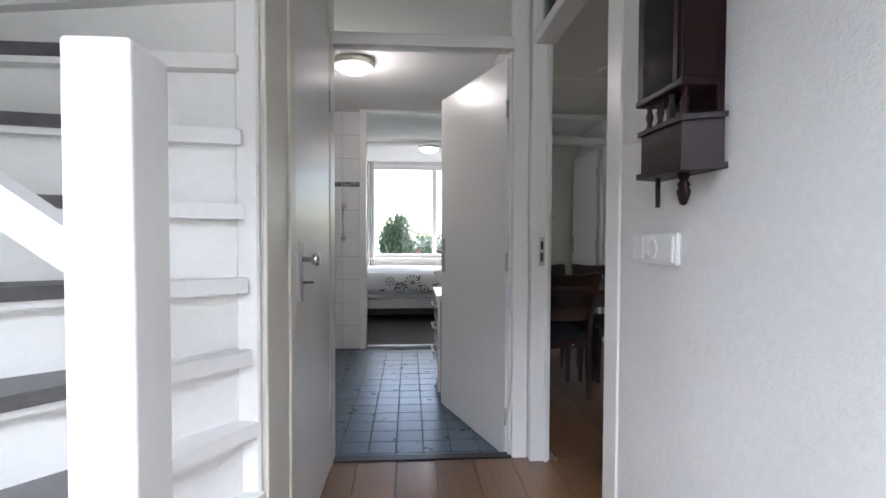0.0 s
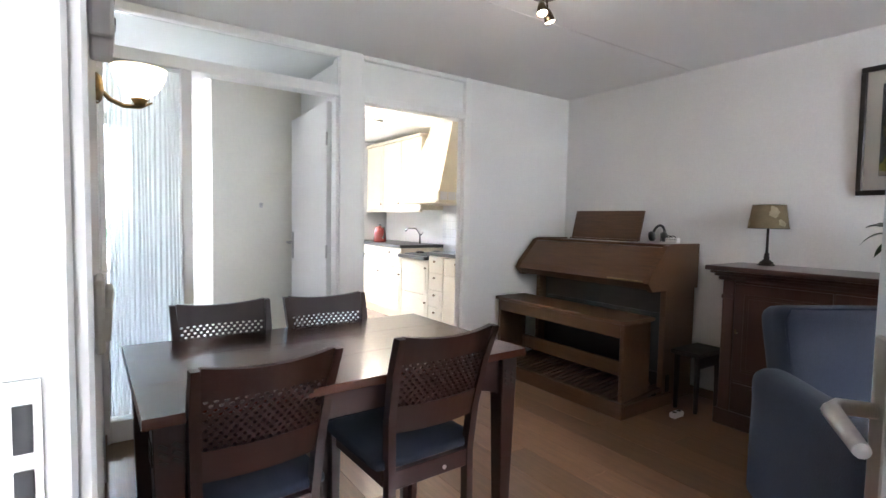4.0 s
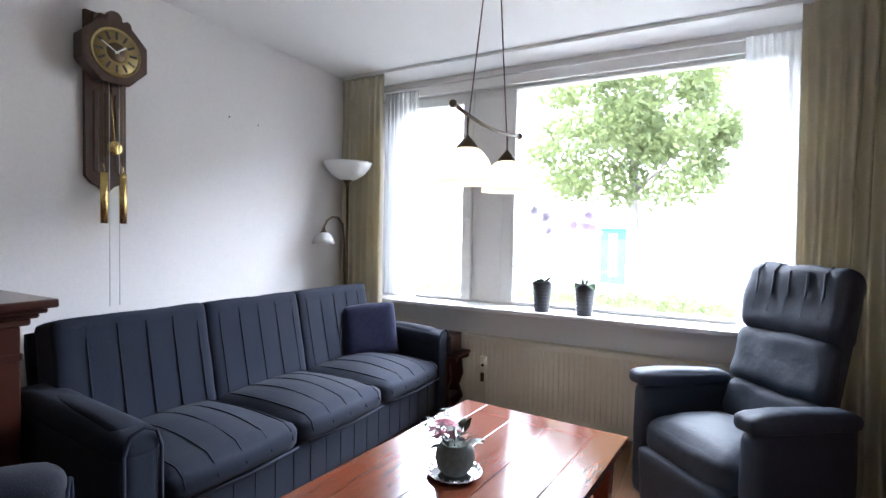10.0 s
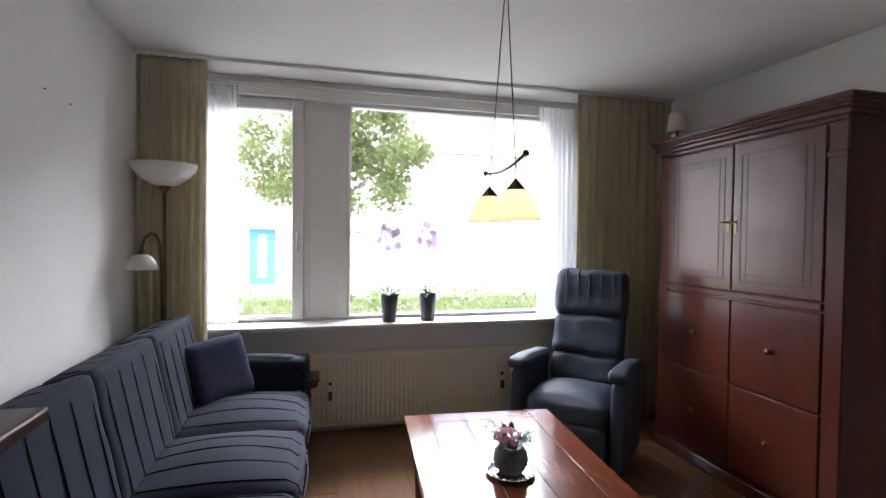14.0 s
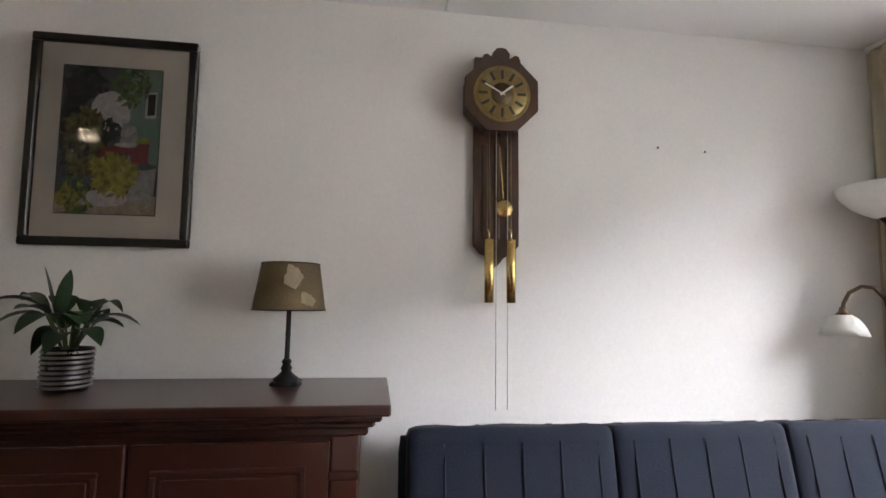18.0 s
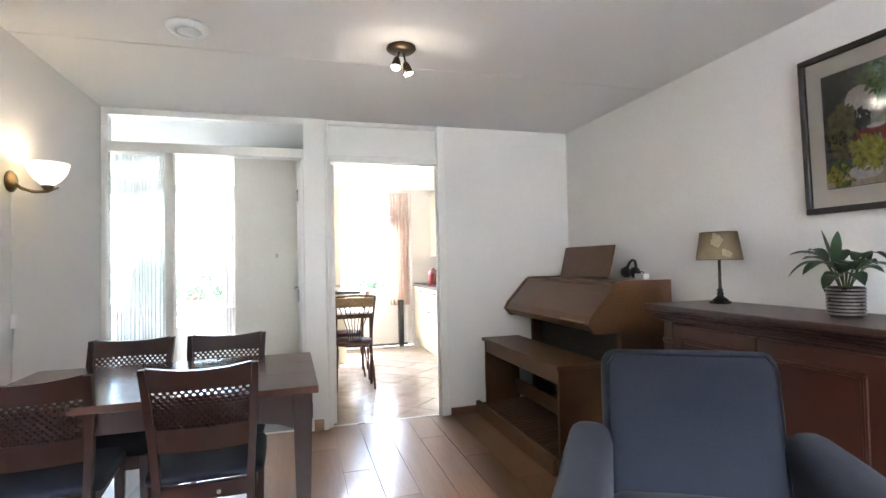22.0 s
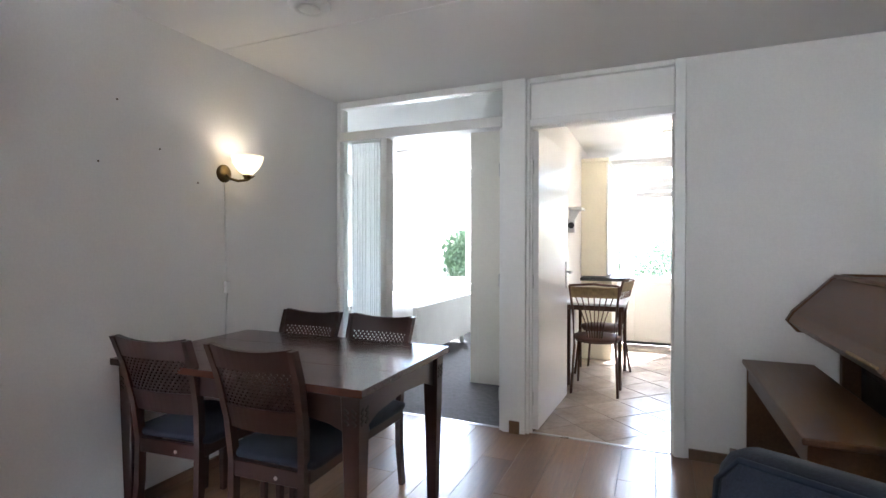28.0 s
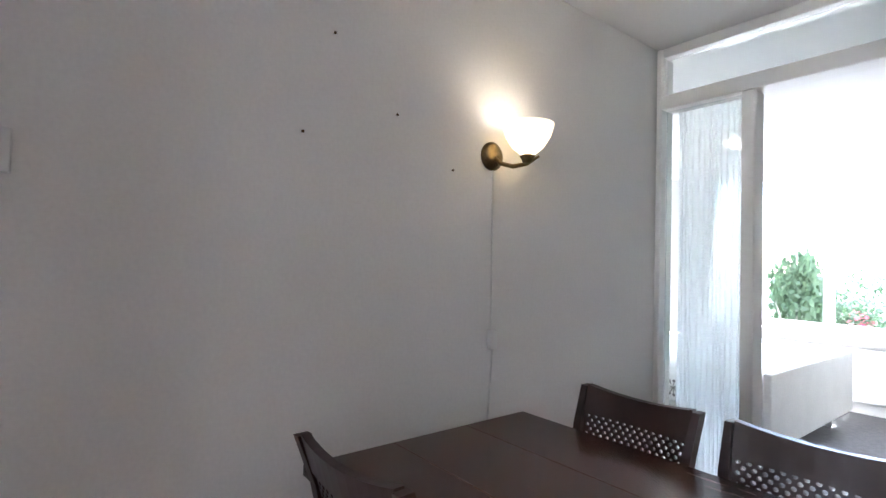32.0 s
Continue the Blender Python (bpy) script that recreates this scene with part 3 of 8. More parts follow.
strip("threshold_kitchen", [(1.51, 5.752, -0.02, 2.42, 5.778, 0.004)], STEEL, "metal threshold strip at the kitchen door", "threshold")
strip("threshold_bedroom", [(0.44, 5.752, -0.02, 1.34, 5.778, 0.004)], STEEL, "metal threshold strip at the bedroom door", "threshold")
strip("threshold_bedroom_bath", [(-1.14, 5.66, -0.06, -0.26, 5.72, 0.0)], STEEL, "metal threshold strip between bathroom and bedroom", "threshold")
strip("baseboard", [(2.49, 5.712, 0.0, 2.90, D - 0.001, 0.06), (0.001, 2.95, 0.0, 0.014, 5.70, 0.06), (W - 0.014, 0.05, 0.0, W - 0.001, 5.70, 0.06), (0.001, 0.05, 0.0, 0.014, 2.12, 0.06)],
      BASEBOARD, "brown wooden skirting board", "skirting")


# ---- door frames with a fanlight ----
def door_frame(name, label, members, panes=(), material=None):
    t = thing(name, label, "door frame", kind="structure")
    for nm, b in members:
        part(nm, bx(*b, b=0.004), material or PAINT, t)
    for b in panes:
        g = part("pane", bx(*b), GLASS, t, "clear fanlight glass")
        g.visible_shadow = False
    return t


door_frame("door_frame_living", "white painted frame of the living room door with a fanlight", [
    ("jamb", (-0.068, 2.085, 0.0, 0.02, 2.19, H - 0.002)), ("jamb", (-0.10, 3.035, 0.0, 0.001, 3.083, H - 0.002)),
    ("lintel", (-0.09, 2.19, LINTEL, 0.01, 3.035, LINTEL + 0.05)), ("head", (-0.09, 2.19, H - 0.04, 0.01, 3.035, H - 0.002)),
    ("stop", (-0.03, 2.19, 0.0, -0.012, 2.24, LINTEL)), ("stop", (-0.03, 3.02, 0.0, -0.012, 3.035, LINTEL))],
    [(-0.05, 2.19, LINTEL + 0.05, -0.044, 3.035, H - 0.04)])
door_frame("door_frame_bath", "white painted frame of the bathroom door with a fanlight", [
    ("jamb", (-1.14, 3.065, -0.03, -1.075, 3.165, H - 0.002)), ("jamb", (-0.18, 3.084, -0.03, -0.101, 3.165, H - 0.002)),
    ("lintel", (-1.075, 3.07, LINTEL - 0.01, -0.18, 3.16, LINTEL + 0.05)), ("head", (-1.075, 3.07, H - 0.035, -0.18, 3.16, H - 0.002)),
    ("stop", (-0.195, 3.11, 0.0, -0.18, 3.13, LINTEL - 0.01)), ("post", (-0.098, 3.086, 0.0, -0.03, 3.164, H - 0.002))],
    [(-1.075, 3.11, LINTEL + 0.05, -0.18, 3.116, H - 0.035)])
door_frame("door_frame_bath_bedroom", "white frame between bathroom and bedroom with a fanlight", [
    ("jamb", (-1.20, 5.67, -0.05, -1.135, 5.82, H - 0.002)), ("jamb", (-0.275, 5.66, -0.05, -0.238, 5.82, H - 0.002)),
    ("lintel", (-1.135, 5.68, LINTEL, -0.275, 5.81, LINTEL + 0.035)), ("head", (-1.135, 5.68, H - 0.03, -0.275, 5.81, H - 0.002))],
    [(-1.135, 5.74, LINTEL + 0.035, -0.275, 5.746, H - 0.03)])
door_frame("door_frame_kitchen", "white painted frame of the kitchen door with a panel over it", [
    ("jamb", (1.508, 5.722, 0.0, 1.53, 5.822, H - 0.002)), ("jamb", (2.408, 5.715, 0.0, 2.47, 5.82, H - 0.002)),
    ("lintel", (1.53, 5.72, LINTEL, 2.408, 5.815, LINTEL + 0.05)), ("head", (1.53, 5.72, H - 0.035, 2.408, 5.815, H - 0.002)),
    ("stop", (1.53, 5.745, 0.0, 1.545, 5.765, LINTEL)), ("stop", (2.393, 5.745, 0.0, 2.408, 5.765, LINTEL))],
    [])
part("fanlight_panel", bx(1.53, 5.755, LINTEL + 0.0501, 2.408, 5.769, H - 0.0351), PAINT, bpy.data.objects["door_frame_kitchen"], "white painted panel")
door_frame("post_partition", "white painted post between bedroom and kitchen doors", [("post", (1.345, 5.70, 0.0, 1.507, 5.825, H - 0.002))])
part("plinth", bx(1.40, 5.685, 0.0, 1.47, 5.699, 0.085, b=0.003), WOODBLOCK, bpy.data.objects["post_partition"], "brown wooden plinth block")
door_frame("partition_bedroom", "white glazed partition with side light and fanlight to the bedroom", [
    ("stile", (0.001, 5.70, 0.0, 0.03, 5.81, H - 0.002)), ("head", (0.03, 5.705, 2.335, 1.344, 5.805, H - 0.002)),
    ("rail", (0.03, 5.70, 2.075, 1.344, 5.81, 2.145)), ("mullion", (0.392, 5.705, 0.0, 0.446, 5.805, 2.074)),
    ("bottom_rail", (0.03, 5.71, 0.0, 0.391, 5.80, 0.12)), ("glazing_bead", (0.03, 5.70, 2.146, 0.045, 5.72, 2.334)),
    ("jamb", (1.322, 5.72, 0.0, 1.3445, 5.80, 2.074))],
    [(0.03, 5.75, 2.146, 1.344, 5.756, 2.334), (0.031, 5.75, 0.121, 0.391, 5.756, 2.074)])
door_frame("door_frame_cupboard", "cream painted frame of the stair cupboard door", [
    ("jamb", (-1.16, 2.2065, 0.0, -1.070, 2.285, 2.10)), ("jamb", (-1.16, 2.995, 0.0, -1.072, 3.06, 2.10)), ("lintel", (-1.16, 2.285, 2.055, -1.072, 2.995, 2.10))], material=CREAMPAINT)
setting("trim_cupboard", bx(-1.147, 1.968, 0.0, -1.076, 2.205, H - 0.003, b=0.004), CREAMPAINT, "cream painted corner board beside the stairs", "trim")


def lever(parent, x, y, z, side, way, plate=(0.04, 0.22), metal=None):
    """A lever handle on its plate. side: outward along local y; way: the lever points along local x."""
    metal = metal or STEEL
    pl = part("handle_plate", box(bmesh.new(), x - plate[0] / 2, min(y, y + side * 0.008), z - plate[1] * 0.62, x + plate[0] / 2, max(y, y + side * 0.008), z + plate[1] * 0.38, b=0.002), metal, parent, "brushed metal plate")
    bm = tube(bmesh.new(), [(x, y, z), (x, y + side * 0.045, z), (x + way * 0.02, y + side * 0.055, z), (x + way * 0.12, y + side * 0.055, z - 0.005)], [0.009, 0.009, 0.010, 0.008], 10)
    part("lever", bm, metal, pl)
    return pl


def door_leaf(name, label, hinge, angle, width, height=2.035, thick=0.04, lever_z=1.05, flip=1, paint=None):
    """A flush door; it swings round its hinge, and its width runs along local x."""
    t = thing(name, label, "door", pose(hinge[0], hinge[1], hinge[2], 0, 0, angle), kind="structure")
    part("leaf", bx(0.0, -thick / 2, 0.01, width, thick / 2, height, b=0.003), paint or DOORPAINT, t)
    for s in (1, -1):
        lever(t, width - 0.05, s * thick / 2, lever_z, s, -1)
    part("lock_edge", bx(width, -0.011, lever_z - 0.12, width + 0.002, 0.011, lever_z + 0.10), STEEL, t)
    for z in (0.22, 1.02, 1.80):
        bm = rod(bmesh.new(), (-0.004, flip * thick / 2, z - 0.045), (-0.004, flip * thick / 2, z + 0.045), 0.007, seg=10)
        part("hinge", bm, STEEL, t)
    return t


door_leaf("door_living", "white flush living room door standing half open", (0.045, 2.245, 0.0), 31.0, 0.86, paint=DOORSHADED)
door_leaf("door_bath", "white flush bathroom door standing open", (-0.185, 3.15, -0.03), 108.5, 0.88, 2.06)
door_leaf("door_kitchen", "white flush kitchen door standing open", (1.555, 5.80, 0.0), 87.0, 0.90, 2.045)
door_leaf("door_bedroom", "white flush bedroom door standing open", (1.315, 5.82, 0.0), 88.0, 0.86, 2.055)
cd = thing("door_cupboard", "white glossy stair cupboard door with a round knob, closed", "door", pose(-1.095, 2.29, 0, 0, 0, 90), kind="structure")
part("leaf", bx(0.0, -0.02, 0.01, 0.70, 0.02, 2.05, b=0.003), DOORPAINT, cd)
pl = part("handle_plate", bx(0.055, -0.028, 0.90, 0.09, -0.02, 1.11, b=0.002), STEEL, cd)
part("knob", lathe(bmesh.new(), [(0.0, 0.0), (0.009, 0.0), (0.008, 0.03), (0.020, 0.038), (0.024, 0.048), (0.019, 0.058), (0, 0.061)], 20), CHROME, pl).matrix_local = pose(0.072, -0.028, 1.045, 90, 0, 0)
part("key", tube(bmesh.new(), [(0.072, -0.028, 0.965), (0.072, -0.055, 0.965), (0.080, -0.062, 0.965), (0.088, -0.055, 0.965)], 0.004, 8), OLDBRASS, pl, "small brass key")
for z in (0.25, 1.75):
    part("hinge", rod(bmesh.new(), (0.70, -0.02, z - 0.05), (0.70, -0.02, z + 0.05), 0.007, seg=10), STEEL, cd)
sp = tagged(part("strike_plate", bx(-0.06, 3.031, 0.98, -0.035, 3.0348, 1.12), STEEL), "steel strike plate in the living room door frame", "strike plate", kind="structure")
part("latch_hole", bx(-0.054, 3.029, 1.06, -0.041, 3.031, 1.10), DARKPLASTIC, sp)
part("bolt_hole", bx(-0.054, 3.029, 1.00, -0.041, 3.031, 1.045), DARKPLASTIC, sp)


# ---- windows ----
def framed(name, label, x0, x1, z0, z1, y, bars, panes, depth=0.07, material=None):
    """A window: bars are named boxes in x and z, panes are glass in x and z."""
    t = thing(name, label, "window", kind="structure")
    for nm, a, b, c, d, *off in bars:
        o = off[0] if off else 0.0
        part(nm, bx(a, y - depth / 2 + o, b, c, y + depth / 2 + o, d, b=0.006), material or PAINT, t)
    for a, b, c, d in panes:
        g = part("pane", bx(a, y - 0.004, b, c, y + 0.004, d), GLASS, t, "clear window glass")
        g.visible_shadow = False
    return t


win = framed("window_1", "white framed living room window with a fixed pane and a casement", 0.62, 3.46, 0.74, 2.345, -0.09, [
    ("window_frame", 0.62, 0.74, 0.84, 2.345), ("window_frame", 3.38, 0.74, 3.46, 2.345), ("window_frame", 0.84, 2.262, 3.38, 2.345), ("window_frame", 0.84, 0.74, 3.38, 0.772),
    ("mullion", 2.40, 0.772, 2.70, 2.262), ("bead", 0.84, 0.772, 2.40, 0.79, 0.01), ("bead", 0.84, 2.245, 2.40, 2.262, 0.01), ("bead", 2.38, 0.79, 2.40, 2.245, 0.01),
    ("sash", 2.70, 0.772, 2.775, 2.262, 0.025), ("sash", 3.30, 0.772, 3.38, 2.262, 0.025), ("sash", 2.775, 0.772, 3.30, 0.80, 0.025), ("sash", 2.775, 2.185, 3.30, 2.262, 0.025)],
    [(0.84, 0.772, 2.40, 2.262), (2.775, 0.80, 3.30, 2.185)])
part("mullion_panel", bx(2.475, -0.055, 0.80, 2.66, -0.048, 2.20, b=0.002), PAINT, win)
part("casement_handle", tube(bmesh.new(), [(2.735, -0.03, 1.36), (2.735, 0.015, 1.36), (2.735, 0.018, 1.34), (2.735, 0.018, 1.24)], [0.009, 0.008, 0.009, 0.007], 10), SWITCHWHITE, win)
setting("window_sill", bx(0.66, -0.05, 0.735, 3.42, 0.20, 0.762, b=0.006, seg=2), SILLSTONE, "white window sill with a rounded edge", "window sill")
setting("curtain_rail", bx(0.05, 0.285, H - 0.022, 3.60, 0.32, H - 0.001, b=0.002), SWITCHWHITE, "slim curtain rail along the ceiling", "curtain rail")
setting("trim_window", bx(0.60, 0.001, 2.262, 3.48, 0.022, 2.33, b=0.003), PAINT, "white painted board above the window", "trim")

framed("window_2", "white framed bedroom window", -1.42, 0.42, 0.72, 2.33, NY + 0.10, [
    ("window_frame", -1.42, 0.72, -1.35, 2.33), ("window_frame", 0.35, 0.72, 0.42, 2.33), ("window_frame", -1.35, 2.26, 0.35, 2.33), ("window_frame", -1.35, 0.72, 0.35, 0.79), ("mullion", -0.30, 0.79, -0.22, 2.26)],
    [(-1.35, 0.79, -0.30, 2.26), (-0.22, 0.79, 0.35, 2.26)])
setting("window_sill_bedroom", bx(-1.5, NY - 0.16, 0.69, 0.5, NY + 0.05, 0.72, b=0.005), SILLSTONE, "white bedroom window sill", "window sill")
framed("window_3", "white framed kitchen side window and fanlight", 1.56, 2.98, 0.0, 2.34, NY + 0.10, [
    ("window_frame", 1.56, 0.0, 1.62, 2.34), ("window_frame", 2.90, 0.0, 2.98, 2.34), ("window_frame", 1.62, 2.27, 2.90, 2.34), ("transom", 1.62, 2.05, 2.90, 2.13),
    ("mullion", 1.88, 0.0, 1.95, 2.05), ("bottom_rail", 1.62, 0.85, 1.88, 0.93), ("bottom_panel", 1.62, 0.0, 1.88, 0.85)],
    [(1.62, 2.13, 2.90, 2.27), (1.62, 0.93, 1.88, 2.05)])
bd = thing("door_back", "white back door with a large pane over a solid panel", "door", kind="structure")
for nm, b in (("stile", (1.955, 0.02, 2.05, 2.045)), ("stile", (2.80, 0.02, 2.895, 2.045)), ("top_rail", (2.05, 1.97, 2.80, 2.045)), ("middle_rail", (2.05, 0.78, 2.80, 0.86)), ("bottom_panel", (2.05, 0.02, 2.80, 0.78))):
    part(nm, bx(b[0], NY + 0.07, b[1], b[2], NY + 0.12, b[3], b=0.005), PAINT, bd)
g = part("pane", bx(2.05, NY + 0.09, 0.86, 2.80, NY + 0.098, 1.97), GLASS, bd)
g.visible_shadow = False
part("roller_blind", bx(2.06, NY + 0.03, 1.88, 2.79, NY + 0.06, 1.96, b=0.01), SWITCHWHITE, bd, "rolled-up white blind")
setting("draught_strip", bx(1.95, NY + 0.02, 0.0, 2.90, NY + 0.065, 0.03), DARKPLASTIC, "dark draught strip at the back door", "strip")

# ---- living room: dining corner ----
def leg4(bm, x, y, z0, z1, top, foot, dx=0.0, dy=0.0):
    """A square leg that tapers to its foot and may splay by dx, dy."""
    a = [(x + dx + sx * foot / 2, y + dy + sy * foot / 2, z0) for sx, sy in ((-1, -1), (1, -1), (1, 1), (-1, 1))]
    b = [(x + sx * top / 2, y + sy * top / 2, z1) for sx, sy in ((-1, -1), (1, -1), (1, 1), (-1, 1))]
    va, vb = [bm.verts.new(p) for p in a], [bm.verts.new(p) for p in b]
    for i in range(4):
        bm.faces.new((va[i], va[(i + 1) % 4], vb[(i + 1) % 4], vb[i]))
    bm.faces.new(va[::-1])
    bm.faces.new(vb)
    bmesh.ops.bevel(bm, geom=bm.edges[:], offset=0.003, segments=1, affect="EDGES")
    return bm


def dining_chair(at):
    t = thing("dining_chair", "dark-stained wooden dining chair with pierced lattice back and dark blue seat", "chair", at, "chairs round the dining table")
    for sx in (-1, 1):
        part("front_leg", leg4(bmesh.new(), sx * 0.185, 0.19, 0.0, 0.43, 0.042, 0.028), DININGWOOD, t)
        bm = bmesh.new()
        prof = [(-0.235, 0.0), (-0.205, 0.22), (-0.20, 0.42), (-0.215, 0.60), (-0.255, 0.78), (-0.30, 0.905)]
        quads = []
        for i, (y, z) in enumerate(prof):
            hw = 0.014 if 0 < i < 5 else 0.011
            x = sx * (0.165 + 0.028 * max(0, (z - 0.42) / 0.49))
            quads.append([bm.verts.new((x + a * hw, y + b * 0.018, z)) for a, b in ((-1, -1), (1, -1), (1, 1), (-1, 1))])
        for a, b in zip(quads, quads[1:]):
            for k in range(4):
                bm.faces.new((a[k], a[(k + 1) % 4], b[(k + 1) % 4], b[k]))
        bm.faces.new(quads[0][::-1])
        bm.faces.new(quads[-1])
        bmesh.ops.recalc_face_normals(bm, faces=bm.faces[:])
        part("back_leg", bm, DININGWOOD, t)
        part("side_rail", bx(sx * 0.175 - 0.012, -0.19, 0.375, sx * 0.175 + 0.012, 0.18, 0.43, b=0.003), DININGWOOD, t)
        part("foot_glide", rod(bmesh.new(), (sx * 0.165, -0.235, -0.001), (sx * 0.165, -0.235, 0.006), 0.010), STEEL, t)
    part("front_rail", bx(-0.165, 0.178, 0.365, 0.165, 0.20, 0.43, b=0.003), DININGWOOD, t)
    part("back_rail", bx(-0.155, -0.215, 0.365, 0.155, -0.19, 0.43, b=0.003), DININGWOOD, t)
    part("screw_cap", rod(bmesh.new(), (0.05, -0.2155, 0.39), (0.05, -0.219, 0.39), 0.008, seg=10), STEEL, t)
    part("seat", pad(bmesh.new(), -0.215, -0.20, 0.425, 0.215, 0.225, 0.475, 0.025, 0.02, 8), SEATBLUE, t, "dark blue cloth seat")

    def back(u, z):
        # place on the curved back for u in -1..1
        k = (z - 0.42) / 0.49
        hw = 0.150 + 0.030 * k
        lean = -0.205 - 0.095 * max(0.0, (z - 0.55) / 0.36) ** 1.2 - 0.02 * (1 - u * u)
        return Vector((u * hw, lean, z))

    def panel(z0, z1, crest=0.0, th=0.012, n=10):
        bm = bmesh.new()
        rows = []
        for i in range(n + 1):
            u = -1 + 2 * i / n
            top = z1 + crest * (u * u)
            a, b = back(u, z0), back(u, top)
            rows.append([bm.verts.new(p + Vector((0, o * th, 0))) for p, o in ((a, -1), (b, -1), (b, 1), (a, 1))])
        for a, b in zip(rows, rows[1:]):
            for k in range(4):
                bm.faces.new((a[k], b[k], b[(k + 1) % 4], a[(k + 1) % 4]))
        bm.faces.new(rows[0])
        bm.faces.new(rows[-1][::-1])
        bmesh.ops.recalc_face_normals(bm, faces=bm.faces[:])
        return bm
    part("crest_rail", panel(0.814, 0.892, 0.018), DININGWOOD, t)
    part("lower_rail", panel(0.565, 0.662), DININGWOOD, t)
    # pierced panel: staggered rows of small round openings
    bm = bmesh.new()
    cells, tiers, z0, z1 = 14, 11, 0.660, 0.816
    du, dz = 2.0 / cells, (z1 - z0) / tiers
    TH = (-0.005, 0.005)

    def ring(pts):
        return [[bm.verts.new(back(u, z) + Vector((0, e, 0))) for e in TH] for u, z in pts]
    for j in range(tiers):
        odd, zc = j % 2, z0 + dz * (j + 0.5)
        for i in range(cells - odd):
            uc = -1 + du * (i + 0.5 + 0.5 * odd)
            outer = ring([(uc + du / 2 * a, zc + dz / 2 * b) for a, b in ((1, 0), (1, 1), (0, 1), (-1, 1), (-1, 0), (-1, -1), (0, -1), (1, -1))])
            inner = ring([(uc + du * 0.27 * math.cos(k * math.pi / 4), zc + dz * 0.42 * math.sin(k * math.pi / 4)) for k in range(8)])
            for k in range(8):
                n = (k + 1) % 8
                for e in (0, 1):
                    f4 = (outer[k][e], outer[n][e], inner[n][e], inner[k][e])
                    bm.faces.new(f4 if e else f4[::-1])
                bm.faces.new((inner[k][0], inner[k][1], inner[n][1], inner[n][0]))
        if odd:
            for u0 in (-1, 1 - du / 2):
                c = ring([(u0, zc - dz / 2), (u0 + du / 2, zc - dz / 2), (u0 + du / 2, zc + dz / 2), (u0, zc + dz / 2)])
                bm.faces.new([v[1] for v in c])
                bm.faces.new([v[0] for v in c][::-1])
    part("lattice", bm, DININGWOOD, t, "pierced panel with rows of round openings")
    return t


CHAIR_SIZE = Matrix.Diagonal((1.0, 1.0, 0.985, 1.0))
chair = dining_chair(pose(0.935, 4.125, 0, 0, 0, 2) @ CHAIR_SIZE)
copy_thing(chair, pose(0.353, 4.15, 0, 0, 0, 5) @ CHAIR_SIZE)
copy_thing(chair, pose(0.437, 4.544, 0, 0, 0, 180) @ CHAIR_SIZE)
copy_thing(chair, pose(0.905, 4.54, 0, 0, 0, 179) @ CHAIR_SIZE)

table = thing("dining_table", "dark reddish-brown wooden dining table against the wall", "table", pose(0.718, 4.312, 0, 0, 0, 1.1))
for y0, y1 in ((-0.416, -0.140), (-0.1397, 0.140), (0.1403, 0.416)):
    part("tabletop_board", bx(-0.648, y0, 0.731, 0.648, y1, 0.760, b=0.0012), TABLETOP, table)
for sx in (-1, 1):
    for sy in (-1, 1):
        lg = part("leg", leg4(bmesh.new(), sx * 0.585, sy * 0.355, 0.0, 0.730, 0.078, 0.045), DININGWOOD, table)
        for k in range(3):
            for o in (-0.016, 0.016):
                part("carved_notch", turned(bx(-0.0025, -0.011, -0.005, 0.0025, 0.011, 0.005), pose(sx * 0.6235, sy * 0.355 + o, 0.672 - 0.021 * k, 35, 0, 0)), ORGANDARK, lg)
                part("carved_notch", turned(bx(-0.011, -0.0025, -0.005, 0.011, 0.0025, 0.005), pose(sx * 0.585 + o, sy * 0.3935, 0.672 - 0.021 * k, 0, 35, 0)), ORGANDARK, lg)
for sy in (-1, 1):
    bm = prism(bmesh.new(), [(-0.546, 0.585), (-0.48, 0.608), (-0.28, 0.638), (0.28, 0.638), (0.48, 0.608), (0.546, 0.585), (0.546, 0.730), (-0.546, 0.730)], "y", sy * 0.36 - 0.011, sy * 0.36 + 0.011)
    part("apron", bm, DININGWOOD, table)
for sx in (-1, 1):
    bm = prism(bmesh.new(), [(-0.316, 0.585), (-0.22, 0.62), (0, 0.638), (0.22, 0.62), (0.316, 0.585), (0.316, 0.730), (-0.316, 0.730)], "x", sx * 0.59 - 0.011, sx * 0.59 + 0.011)
    part("apron", bm, DININGWOOD, table)

# wall lamp, its cable and switch, thermostat and light switch
sc = thing("wall_lamp", "lit brass wall lamp with a glass bowl", "wall lamp", pose(0.0, 4.59, 1.68))
part("wall_plate", turned(lathe(bmesh.new(), [(0.0, 0.0), (0.052, 0.0), (0.052, 0.006), (0.040, 0.016), (0.018, 0.022), (0, 0.024)], 24), pose(0.0, 0, 0, 0, 90, 0)), OLDBRASS, sc)
part("arm", tube(bmesh.new(), [(0.015, 0.0, -0.005), (0.04, 0.01, -0.03), (0.08, 0.03, -0.043), (0.13, 0.05, -0.038), (0.17, 0.065, -0.015)], [0.008, 0.008, 0.008, 0.007, 0.004], 10), OLDBRASS, sc)
part("cup", lathe(bmesh.new(), [(0.0, 0.0), (0.016, 0.0), (0.020, 0.012), (0.028, 0.024), (0.018, 0.028), (0, 0.028)], 20, (0.13, 0.05, -0.035)), OLDBRASS, sc)
